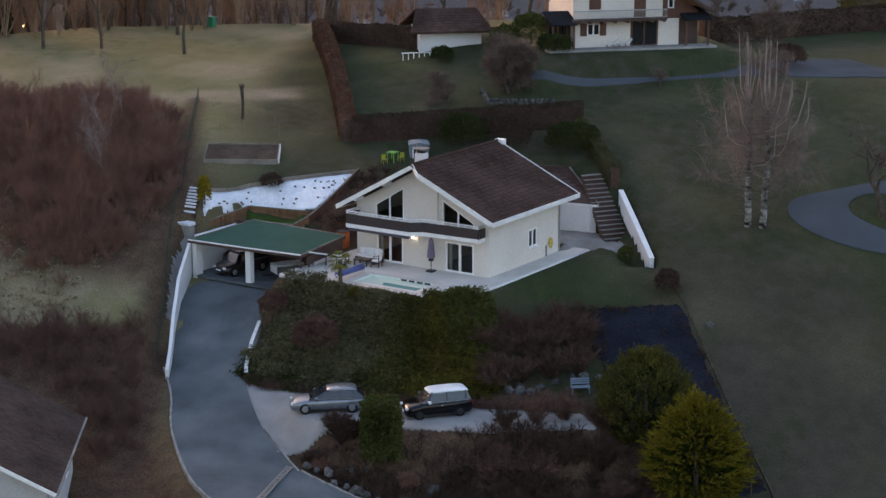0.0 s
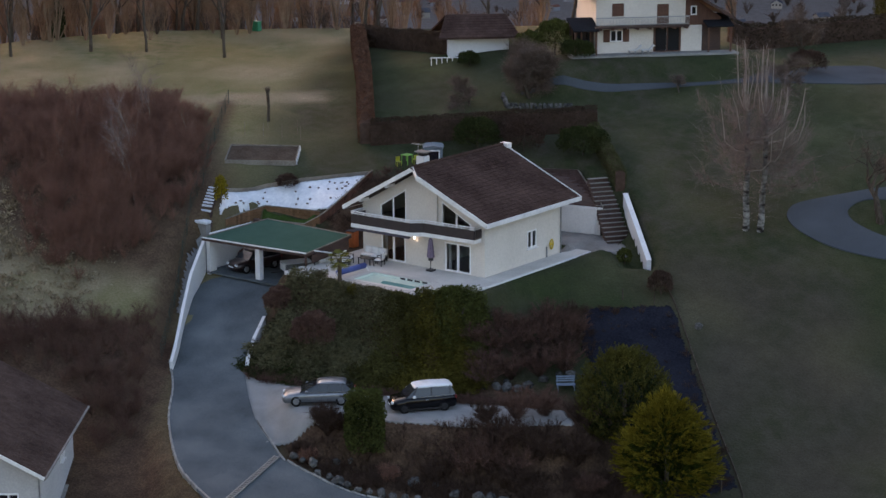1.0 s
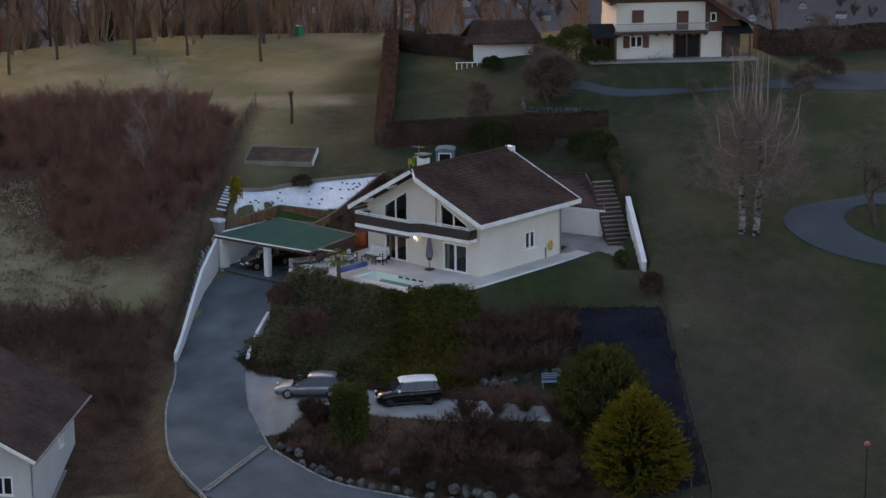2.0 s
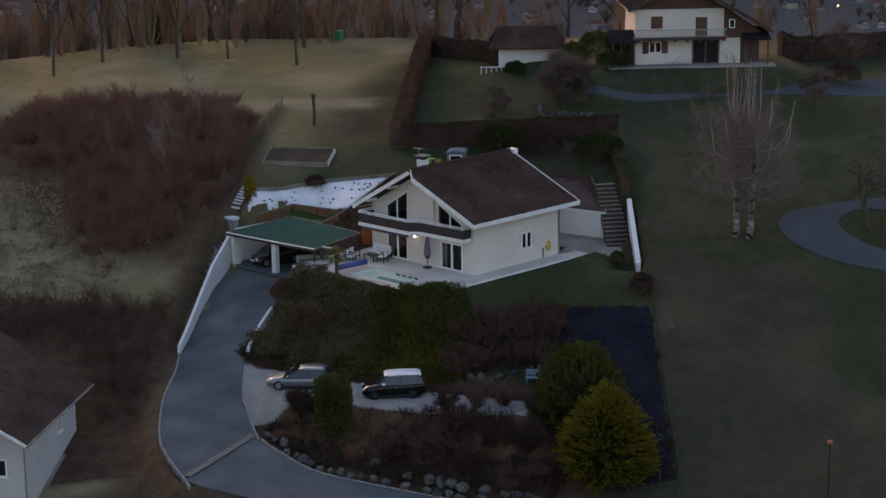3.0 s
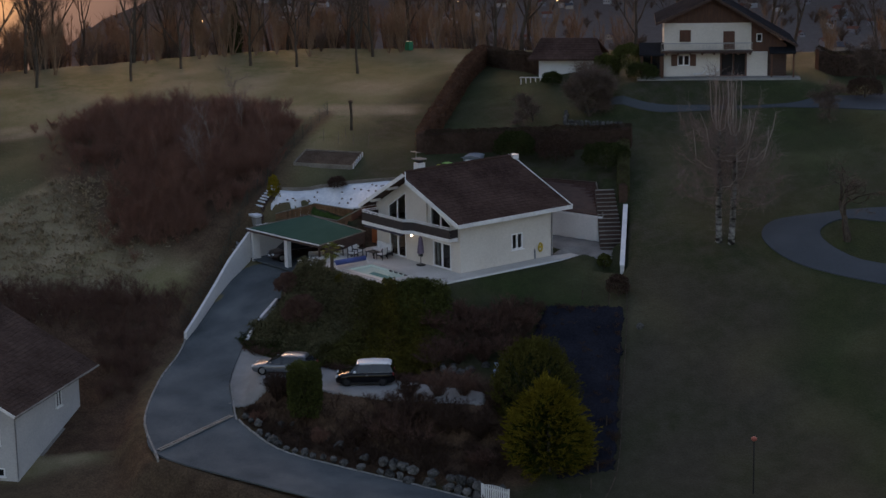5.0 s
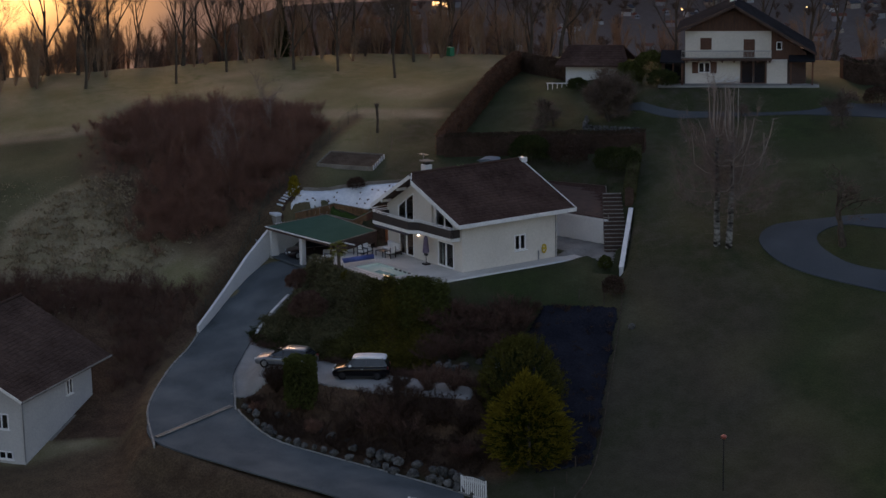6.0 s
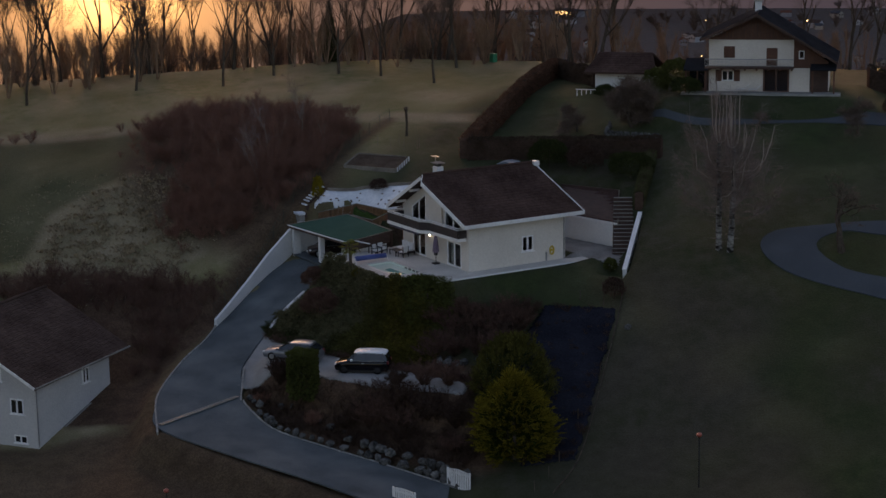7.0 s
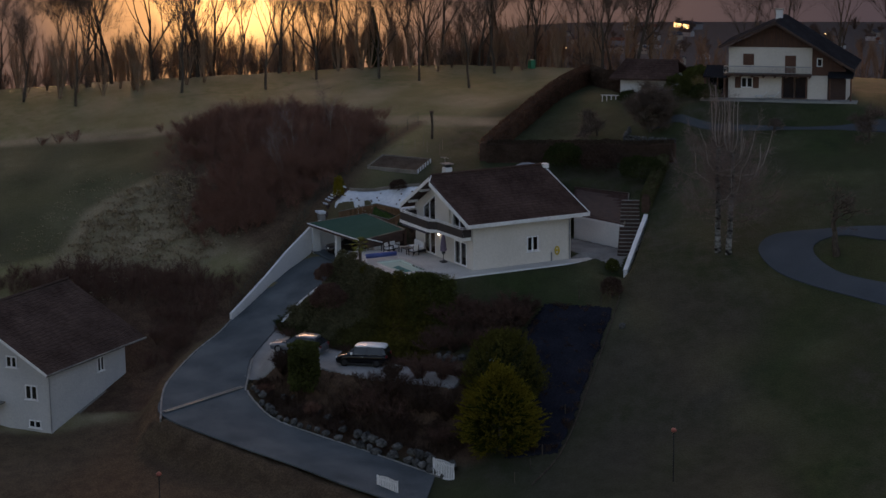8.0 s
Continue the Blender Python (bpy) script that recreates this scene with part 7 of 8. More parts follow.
for k in range(2):
    lg = thing("sun_lounger", "folded pale sun lounger against the chalet wall", "lounger", CH @ pose(3.1 + k * 1.1, -0.7, -0.02), "loungers on the chalet terrace")
    part("bed", beam((-0.5, 0, 0.3), (0.2, 0, 0.3), 0.5, 0.05), CUSHION, lg)
    part("backrest", beam((0.2, 0, 0.3), (0.6, 0, 0.7), 0.5, 0.05), CUSHION, lg)
    for x in (-0.4, 0.1):
        part("leg", box(x - 0.02, -0.2, 0, x + 0.02, 0.2, 0.29), METAL_GREY, lg)

SH = framed((-24.5, 29.8), (0.72, 0.69), 9.25)
shed = thing("garden_shed", "white rendered outbuilding with a brown hipped roof", "outbuilding", SH)
part("body", box(0, 0, -0.6, 5.2, 4.4, 1.95), RENDER_COOL, shed)
part("roof_slab", prism([(-0.9, -0.9, 1.9), (6.1, -0.9, 1.9), (5.2, 2.2, 3.5), (0.0, 2.2, 3.5)], 0.15), TILE, shed)
part("roof_slab", prism([(0.0, 2.2, 3.5), (5.2, 2.2, 3.5), (6.1, 5.2, 1.9), (-0.9, 5.2, 1.9)], 0.15), TILE, shed)
roof_tiles("roof_tiles", [(-0.9, -0.9, 1.9), (6.1, -0.9, 1.9), (5.2, 2.2, 3.5), (0.0, 2.2, 3.5)], TILE, shed, 0.36, 0.42)
part("gable", prism([(0.05, 0.9, 1.9), (0.05, 3.6, 1.9), (0.05, 2.2, 3.4)], 0, along=(0.1, 0, 0)), WOOD_DARK, shed)
rl = thing("white_railing", "low white railing before the outbuilding", "railing", SH @ pose(-1.6, -1.0, -0.55))
for k in range(7):
    part("post", box(k * 0.45, 0, 0, k * 0.45 + 0.06, 0.06, 0.75), TRIM, rl)
part("top_rail", box(-0.1, -0.01, 0.75, 2.85, 0.07, 0.82), TRIM, rl)

# dry-stone edge of the bed below the chalet
bed = thing("stone_edging", "low dry-stone edging round the planted bed", "stone wall")
stone = []
for k in range(5):
    bm = bmesh.new()
    bmesh.ops.create_icosphere(bm, subdivisions=1, radius=0.5)
    r = random.Random(900 + k)
    for v in bm.verts:
        v.co = Vector((v.co.x * r.uniform(0.85, 1.2), v.co.y * r.uniform(0.8, 1.1), v.co.z * r.uniform(0.7, 1.0)))
    stone.append(mesh_of("stone", bm, STONE))
for p, dd in along([(-15.4, 25.2, 0), (-13.9, 23.6, 0), (-9.2, 26.4, 0)], 0.32):
    for lv in range(2):
        ob = new("stone", stone[rnd.randrange(5)])
        ob.parent = bed
        ob.matrix_basis = Matrix.Translation((p.x + rnd.gauss(0, 0.04), p.y + rnd.gauss(0, 0.04), ground(p.x, p.y) + 0.1 + lv * 0.22)) @ pose(0, 0, 0, rnd.uniform(0, 360), rnd.uniform(0, 360), rnd.uniform(0, 360)) @ Matrix.Scale(rnd.uniform(0.32, 0.45), 4)
# boulders that hold the lower bed along the drive
rock = []
for k in range(6):
    bm = bmesh.new()
    r = random.Random(950 + k)
    bmesh.ops.create_cube(bm, size=1)
    bmesh.ops.subdivide_edges(bm, edges=bm.edges[:], cuts=1, use_grid_fill=True)
    for v in bm.verts:
        v.co = v.co.normalized() * (0.42 + 0.14 * r.random()) + Vector((r.gauss(0, 0.05), r.gauss(0, 0.05), r.gauss(0, 0.05)))
    rock.append(mesh_of("rock", bm, STONE))
run = along([(r_[0] + 0.5, r_[1] + 0.65, 0) for l, r_, z in DRIVE[6:]], 0.72)
for k, (p, dd) in enumerate(run):
    for lv in range((1 if k < len(run) * 0.45 else 2) if rnd.random() > 0.1 else 0):
        sc = rnd.uniform(0.35, 0.65) + 0.3 * k / len(run)
        ob = new("boulder", rock[rnd.randrange(6)])
        tagged(ob, "grey rough boulder in the retaining edge of the drive", "boulder", "boulders along the drive")
        q = p + dd.cross(UP) * (-0.45 * lv + rnd.gauss(0, 0.1))
        ob.matrix_basis = Matrix.Translation((q.x, q.y, drive_at(p.x, p.y)[0] + 0.12 * sc + 0.5 * lv)) @ pose(0, 0, 0, rnd.uniform(0, 360), rnd.uniform(0, 40), rnd.uniform(0, 360)) @ Matrix.Diagonal((sc * 1.2, sc, sc * 0.9, 1))
for x, y in [(4.5, -6.7), (5.1, -6.4), (5.7, -6.2), (6.3, -5.8), (6.9, -5.5), (7.5, -5.2), (4.8, -6.1), (5.9, -5.6), (6.6, -5.1), (7.9, -4.6), (9.0, -2.7), (9.7, -2.3), (10.5, -1.9), (11.1, -1.7), (8.4, -3.6), (2.6, -17.4), (1.0, -18.3), (3.4, -16.9), (7.4, -15.8), (14.2, 6.0), (6.2, -16.0), (8.6, -15.2)]:
    ob = new("boulder", stone[rnd.randrange(5)])
    tagged(ob, "grey boulder on the garden slope", "boulder", "boulders on the slope")
    sc = rnd.uniform(0.45, 0.95)
    ob.matrix_basis = Matrix.Translation(on_ground(x, y, 0.15 * sc)) @ pose(0, 0, 0, rnd.uniform(0, 360), rnd.uniform(0, 40), rnd.uniform(0, 360)) @ Matrix.Scale(sc, 4)
bench = thing("garden_bench", "pale blue slatted garden bench below the fabric bank", "bench", Matrix.Translation(on_ground(10.1, -3.5)) @ pose(0, 0, 0, 0, 0, 40))
PALE_BLUE = material("bench_pale_blue", (0.15, 0.20, 0.27), (0.26, 0.32, 0.39), 6, 1, 0.6, bump=0.1)
for k in range(4):
    part("seat_slat", box(-0.6, -0.25 + k * 0.13, 0.40, 0.6, -0.15 + k * 0.13, 0.44), PALE_BLUE, bench)
for k in range(3):
    part("back_slat", box(-0.6, 0.28, 0.52 + k * 0.14, 0.6, 0.31, 0.62 + k * 0.14), PALE_BLUE, bench)
for x in (-0.55, 0.5):
    part("front_leg", box(x, -0.24, 0, x + 0.05, -0.18, 0.40), PALE_BLUE, bench)
    part("back_leg", box(x, 0.24, 0, x + 0.05, 0.279, 0.92), PALE_BLUE, bench)
edge = thing("boundary_edging", "dark weathered timber edging along the garden boundary", "edging")
bounds = curve_points([(9.4, 8.9), (11.9, 6.9), (17.9, 0.9), (23.6, -4.9), (26.0, -8.6)], 6)
for p_, q_ in zip(bounds, bounds[1:]):
    part("edge_board", beam(on_ground(p_.x, p_.y, 0.05), on_ground(q_.x, q_.y, 0.05), 0.06, 0.16), BARK, edge)
dark_stone = mesh_of("dark_stone", box(-0.5, -0.5, -0.5, 0.5, 0.5, 0.5, bevel=0.22), TWIG)
for x, y in inside_points([(-21.9, -0.6), (-20.4, 1.9), (-17.3, 4.4), (-15.1, 6.6), (-14.8, 2.6), (-19.4, 1.5), (-20.6, -2.0)], 30, rnd):
    ob = new("snow_stone", dark_stone)
    tagged(ob, "dark stone showing through the snow", "stone", "stones in the snow")
    ob.matrix_basis = Matrix.Translation(on_ground(x, y, 0.17)) @ pose(0, 0, 0, 0, 0, rnd.uniform(0, 360)) @ Matrix.Diagonal((rnd.uniform(0.08, 0.28), 0.13, 0.12, 1))

# ---- garden things
rb = thing("raised_bed", "long timber raised bed filled with brown soil", "raised bed")
cn = [Vector((-25.2, 2.8, 0)), Vector((-20.6, 5.6, 0)), Vector((-22.2, 7.9, 0)), Vector((-26.7, 5.1, 0))]
cn = [Vector((p.x, p.y, ground(p.x, p.y))) for p in cn]
lev = sum(p.z for p in cn) / 4 + 0.28
for i in range(4):
    a, b = cn[i - 1], cn[i]
    part("side_board", beam(a + UP * 0.15, b + UP * 0.15, 0.08, 0.42), WOOD_GREY, rb)
part("soil", prism([p.lerp((cn[0] + cn[2]) / 2, 0.02) + UP * 0.26 for p in cn], 0.5), material("bed_soil", (0.05, 0.036, 0.027), (0.105, 0.08, 0.062), 8, 0.8, 0.95, bump=0.6), rb, "brown soil")
for k in range(6):
    p = cn[1].lerp(cn[2], (k + 0.5) / 6)
    part("white_peg", box(p.x + 0.05, p.y - 0.04, p.z - 0.1, p.x + 0.13, p.y + 0.04, p.z + 0.40), TRIM, rb)
for x, y in ((-27.6, 7.6), (-26.2, 8.2), (-24.8, 8.8), (-23.4, 9.4), (-26.8, 9.4), (-24.4, 10.2)):
    single("garden_stake", tube([(0, 0, -0.2), (0.02, 0.01, 1.05)], [0.02, 0.015], 5), WOOD_GREY, "thin pale garden stake in the lawn", "stake", Matrix.Translation(on_ground(x, y)), "garden stakes")

mf = thing("mesh_fence", "green wire mesh fence on thin posts along the boundary", "fence")
GREEN_WIRE = material("green_wire", (0.012, 0.022, 0.014), (0.025, 0.042, 0.028), 6, 1, 0.6, bump=0)
line = [Vector((-33.6, 12.2, 0)), Vector((-24.4, -0.4, 0)), Vector((-22.6, -3.6, 0)), Vector((-20.6, -6.6, 0)), (Vector((-14.2, -15.4, 0)))]
for a, b in zip(line, line[1:]):
    n = max(1, round((b - a).length / 2.2))
    for k in range(n):
        p, q = a.lerp(b, k / n), a.lerp(b, (k + 1) / n)
        p, q = on_ground(p.x, p.y), on_ground(q.x, q.y)
        part("post", tube([p - UP * 0.2, p + UP * 1.2], [0.022, 0.022], 6), GREEN_WIRE, mf)
        bm = bmesh.new()
        for w in range(7):
            beam(p + UP * (0.1 + w * 0.2), q + UP * (0.1 + w * 0.2), 0.006, 0.008, bm)
        for w in range(9):
            r = p.lerp(q, w / 9)
            beam(r + UP * 0.1, r + UP * 1.3, 0.006, 0.008, bm)
        part("wire_panel", bm, GREEN_WIRE, mf, kind="stuff")

cabana = thing("garden_pavilion", "small blue-grey garden cabin with a glazed front", "cabin", framed((-13.2, 11.5), (0.80, 0.60), 3.9))
CAB = material("cabin_blue_grey", (0.10, 0.135, 0.17), (0.17, 0.21, 0.25), 6, 1, 0.6, bump=0.1)
part("body", box(0.2, 0.06, 0, 1.6, 1.5, 1.62, bevel=0.02), CAB, cabana)
window("glazed_front", cabana, (0.4, 0.03, 0.25), (1, 0, 0), 1.0, 1.2, 1, label="glazed white framed front")
part("roof", prism([(0.12, -0.08, 1.62), (1.68, -0.08, 1.62), (1.5, -0.08, 1.74), (0.9, -0.08, 1.8), (0.3, -0.08, 1.74)], 0, along=(0, 1.7, 0)), CAB, cabana)
part("roof_edge", beam((0.1, -0.1, 1.64), (0.9, -0.1, 1.82), 0.05, 0.05), CAB, cabana)
part("roof_edge", beam((0.9, -0.1, 1.82), (1.7, -0.1, 1.64), 0.05, 0.05), CAB, cabana)
LIME = material("plastic_lime", (0.20, 0.21, 0.01), (0.30, 0.32, 0.02), 5, 1, 0.5, bump=0.02)
LIMEG = material("plastic_green", (0.10, 0.28, 0.03), (0.16, 0.40, 0.05), 5, 1, 0.5, bump=0.02)
def garden_chair(m, mat, lb):
    c = thing("garden_chair", lb, "chair", m, "plastic chairs on the lawn")
    part("seat", box(-0.22, -0.22, 0.38, 0.22, 0.22, 0.43, bevel=0.01), mat, c)
    part("backrest", box(-0.22, 0.18, 0.43, 0.22, 0.22, 0.85, bevel=0.01), mat, c)
    for x in (-0.19, 0.19):
        for y in (-0.19, 0.19):
            part("leg", box(x - 0.02, y - 0.02, -0.1, x + 0.02, y + 0.02, 0.38), mat, c)
garden_chair(Matrix.Translation(on_ground(-14.1, 9.9)) @ pose(0, 0, 0, 0, 0, 60) @ Matrix.Scale(0.8, 4), LIME, "lime yellow plastic garden chair on the lawn")
garden_chair(Matrix.Translation(on_ground(-13.3, 10.9)) @ pose(0, 0, 0, 0, 0, -120) @ Matrix.Scale(0.8, 4), LIME, "lime yellow plastic garden chair beside the cabin")
gt = thing("garden_table", "small green plastic garden table on the lawn", "table", Matrix.Translation(on_ground(-13.85, 10.6)))
part("tabletop", box(-0.35, -0.35, 0.62, 0.35, 0.35, 0.67, bevel=0.01), LIMEG, gt)
for x in (-0.28, 0.28):
    for y in (-0.28, 0.28):
        part("leg", box(x - 0.025, y - 0.025, -0.1, x + 0.025, y + 0.025, 0.62), LIMEG, gt)
bin_ = thing("green_container", "bright green container at the field's edge", "container", Matrix.Translation(on_ground(-51.3, 34.9)) @ Matrix.Scale(0.55, 4))
part("body", box(-0.7, -0.5, 0, 0.7, 0.5, 1.6, bevel=0.06), material("container_green", (0.01, 0.16, 0.08), (0.02, 0.24, 0.12), 5, 1, 0.5, bump=0.02), bin_)
part("lid", box(-0.75, -0.55, 1.6, 0.75, 0.55, 1.72, bevel=0.04), material("container_lid", (0.01, 0.12, 0.06), (0.02, 0.18, 0.09), 5, 1, 0.5, bump=0.02), bin_)

# gate leaves at the foot of the drive
def gate_leaf(a, b, z, lb):
    a, b = Vector((*a, z)), Vector((*b, z))
    g = thing("white_gate", lb, "gate", Matrix.Translation(a), "gate leaves")
    d = b - a
    for h in (0.15, 1.15):
        part("rail", beam(UP * h, d + UP * h, 0.04, 0.10), TRIM, g)
    n = round(d.length / 0.17)
    sd = d.cross(UP).normalized() * 0.04
    for k in range(n + 1):
        p = d * (k / n)
        part("picket", beam(p + sd + UP * 0.02, p + sd + UP * (1.35 + 0.12 * math.sin(math.pi * k / n)), 0.11, 0.025, up=sd), TRIM, g)
    for p in (Vector((0, 0, 0)), d):
        part("stile", box(p.x - 0.05, p.y - 0.05, -0.3, p.x + 0.05, p.y + 0.05, 1.4), TRIM, g)


gate_leaf((19.2, -12.75), (21.2, -12.2), -10.15, "open white picket gate leaf at the drive's foot")
gate_leaf((20.2, -17.6), (22.1, -17.0), -10.35, "open white picket gate leaf by the road")
for x, y, h in ((31.9, -0.9, 3.5), (13.8, -31.3, 2.4)):
    st = thing("street_lamp", "small lamp with a reddish head on a thin dark post", "street lamp", Matrix.Translation(on_ground(x, y)), "street lamps")
    part("post", tube([(0, 0, -0.2), (0, 0, h)], [0.05, 0.035], 8), METAL_DARK, st)
    bm = bmesh.new()
    bmesh.ops.create_icosphere(bm, subdivisions=2, radius=0.2, matrix=Matrix.Translation((0, 0, h + 0.12)) @ Matrix.Diagonal((1, 1, 0.8, 1)))
    part("head", bm, material("lamp_red", (0.28, 0.06, 0.04), (0.45, 0.12, 0.08), 6, 1, 0.4, bump=0), st, "reddish lamp head")
for x, y in ((10.6, 6.3), (8.6, 5.5), (16.9, 1.6), (19.6, -2.2), (22.9, -6.0), (24.0, -7.6), (25.0, -9.4)):
    single("boundary_post", tube([(0, 0, -0.2), (0, 0, 0.8)], [0.045, 0.04], 6), BARK, "weathered dark boundary post beside the lawn", "post", Matrix.Translation(on_ground(x, y)), "boundary posts")

# ---- vehicles
PAINT_BLACK = material("car_paint_black", (0.003, 0.003, 0.004), (0.006, 0.006, 0.008), 3, 0.5, 0.14, bump=0.0, spec=0.3)
PAINT_SILVER = material("car_paint_silver", (0.16, 0.175, 0.20), (0.24, 0.255, 0.28), 3, 0.5, 0.28, 0.6, bump=0.0)
PAINT_WHITE = material("car_paint_white", (0.60, 0.62, 0.65), (0.74, 0.76, 0.78), 3, 0.5, 0.35, bump=0.0)
PAINT_RED = material("car_paint_dark_red", (0.012, 0.006, 0.006), (0.022, 0.010, 0.010), 3, 0.5, 0.3, bump=0.0)
CAR_GLASS = material("car_glass", (0.014, 0.018, 0.023), (0.020, 0.024, 0.030), 3, 0.5, 0.06, bump=0.0, spec=0.6)
RUBBER = material("tyre_rubber", (0.008, 0.008, 0.008), (0.02, 0.02, 0.02), 12, 2, 0.9, bump=0.2)
LIGHT_GLASS = material("lamp_lens", (0.5, 0.52, 0.55), (0.68, 0.7, 0.72), 6, 1, 0.2, bump=0.0)
TAIL = material("tail_lens", (0.16, 0.01, 0.01), (0.24, 0.02, 0.02), 6, 1, 0.3, bump=0.0)


def loft(sections, bm=None, closed=True):
    """Rings of points joined one to the next."""
    bm = bm or bmesh.new()
    rings = [[bm.verts.new(p) for p in s] for s in sections]
    for a, b in zip(rings, rings[1:]):
        for k in range(len(a)):
            bm.faces.new((a[k - 1], a[k], b[k], b[k - 1]))
    bm.faces.new(rings[0])
    bm.faces.new(rings[-1][::-1])
    return bm


def car(m, label, paint, roof_paint, length, width, height, bonnet, boot, rake=0.16, rim_mat=None, category="car"):
    """A car: front at -x. bonnet and boot: where the glasshouse starts and ends, as shares of the length."""
    c = thing("parked_car", label, category, m)
    L, hw = length / 2, width / 2
    waist = height * 0.60

    def ring(x, top, half, low=0.2):
        """A rounded section across the body, sill to sill."""
        prof = [(0.90, low), (0.99, low + 0.10), (1.02, (low + top) * 0.48), (1.0, top * 0.80), (0.955, top - 0.07), (0.86, top - 0.015), (0.5, top + 0.015)]
        return [(x, -half * u, z) for u, z in prof] + [(x, half * u, z) for u, z in prof[::-1]]
    xb, xe = -L + length * bonnet, -L + length * boot
    body = [ring(-L, waist * 0.52, hw * 0.62, 0.32), ring(-L + 0.05, waist * 0.66, hw * 0.76, 0.26), ring(-L + 0.18, waist * 0.78, hw * 0.88), ring(-L + 0.42, waist * 0.86, hw * 0.96), ring(-L + 0.75, waist * 0.92, hw * 0.99),
            ring(xb, waist, hw), ring(xb + 0.5, waist * 1.01, hw), ring(0.3, waist * 1.02, hw), ring(xe - 0.3, waist * 1.04, hw), ring(L - 0.45, waist * 1.03, hw * 0.98), ring(L - 0.18, waist * 1.0, hw * 0.93), ring(L - 0.05, waist * 0.9, hw * 0.86, 0.26), ring(L, waist * 0.72, hw * 0.76, 0.32)]
    part("body", loft(body), paint, c, smooth_faces=True)
    rf = lambda x, z, h: [(x, -h, z - 0.07), (x, -h * 0.97, z), (x, -h * 0.8, z + 0.04), (x, h * 0.8, z + 0.04), (x, h * 0.97, z), (x, h, z - 0.07)]
    top0, top1 = xb + length * rake, xe - length * (0.05 if rake < 0.2 else 0.12)
    zt = height - 0.04
    # glasshouse
    part("glasshouse", loft([[(xb - 0.05, -hw * 0.9, waist * 0.98), (xb - 0.05, hw * 0.9, waist * 0.98), (top0, hw * 0.68, zt), (top0, -hw * 0.68, zt)],
                             [(xb + 0.4, -hw * 0.93, waist), (xb + 0.4, hw * 0.93, waist), (top0 + 0.05, hw * 0.70, zt), (top0 + 0.05, -hw * 0.70, zt)],
                             [(xe - 0.2, -hw * 0.93, waist), (xe - 0.2, hw * 0.93, waist), (top1, hw * 0.70, zt), (top1, -hw * 0.70, zt)],
                             [(xe + 0.12, -hw * 0.86, waist * 1.02), (xe + 0.12, hw * 0.86, waist * 1.02), (top1 + 0.08, hw * 0.66, zt - 0.03), (top1 + 0.08, -hw * 0.66, zt - 0.03)]]), CAR_GLASS, c, "dark tinted windows")
    roof = loft([rf(top0 - 0.12, zt - 0.06, hw * 0.56), rf(top0 - 0.04, zt - 0.02, hw * 0.69), rf(top0 + 0.2, zt + 0.02, hw * 0.76), rf((top0 + top1) / 2, zt + 0.05, hw * 0.78), rf(top1 - 0.1, zt + 0.02, hw * 0.76), rf(top1 + 0.1, zt - 0.02, hw * 0.70), rf(top1 + 0.2, zt - 0.07, hw * 0.56)])
    part("roof", roof, roof_paint, c, "" if roof_paint is paint else "pale roof panel", smooth_faces=True)
    for y in (-1, 1):
        for x in (top0 + 0.02, (top0 + top1) / 2 - 0.15, top1 - 0.02):
            lean = (x - (xb if x < 0 else xe)) * (0.55 if x in (top0 + 0.02,) else 0.05)
            part("pillar", beam((x - max(0, lean), y * hw * 0.935, waist), (x, y * hw * 0.715, zt), 0.05, 0.04), METAL_DARK, c)
        part("mirror", box(xb + 0.3, y * (hw + 0.1) - 0.09, waist + 0.02, xb + 0.48, y * (hw + 0.1) + 0.09, waist + 0.18, bevel=0.03), roof_paint, c)
        part("headlight", box(-L + 0.02, y * hw * 0.62 - 0.14, waist * 0.60, -L + 0.18, y * hw * 0.62 + 0.14, waist * 0.78, bevel=0.04), LIGHT_GLASS, c, "pale headlight")
        part("tail_light", box(L - 0.14, y * hw * 0.75 - 0.1, waist * 0.75, L - 0.01, y * hw * 0.75 + 0.1, waist * 0.98, bevel=0.02), TAIL, c, "red tail light")
        part("sill", box(-L * 0.55, y * hw * 1.0 - 0.03, 0.2, L * 0.55, y * hw * 1.0 + 0.03, 0.3), METAL_DARK, c)
        for x in (-L * 0.62, L * 0.60):
            w = part("wheel", tube([(x, y * hw - y * 0.2, 0.32), (x, y * hw + y * 0.01, 0.32)], [0.33, 0.33], 18), RUBBER, c, "black tyre")
            part("rim", tube([(x, y * hw + y * 0.012, 0.32), (x, y * hw + y * 0.03, 0.32)], [0.21, 0.19], 10), rim_mat or METAL_GREY, w, "alloy rim")
        part("door_handle", box(0.05, y * hw * 1.02 - 0.02, waist * 0.82, 0.25, y * hw * 1.02 + 0.02, waist * 0.86), METAL_GREY, c)
    part("grille", box(-L - 0.01, -hw * 0.45, 0.36, -L + 0.06, hw * 0.45, waist * 0.56), METAL_DARK, c)
    for y in (-1, 1):
        part("belt_trim", beam((xb + 0.35, y * (hw * 0.965), waist + 0.01), (xe - 0.1, y * (hw * 0.965), waist + 0.03), 0.03, 0.035), METAL_GREY, c, "bright belt-line trim")
    part("plate", box(-L - 0.025, -0.26, 0.42, -L - 0.012, 0.26, 0.53), PAINT_WHITE, c, "blank pale number plate")
    return c


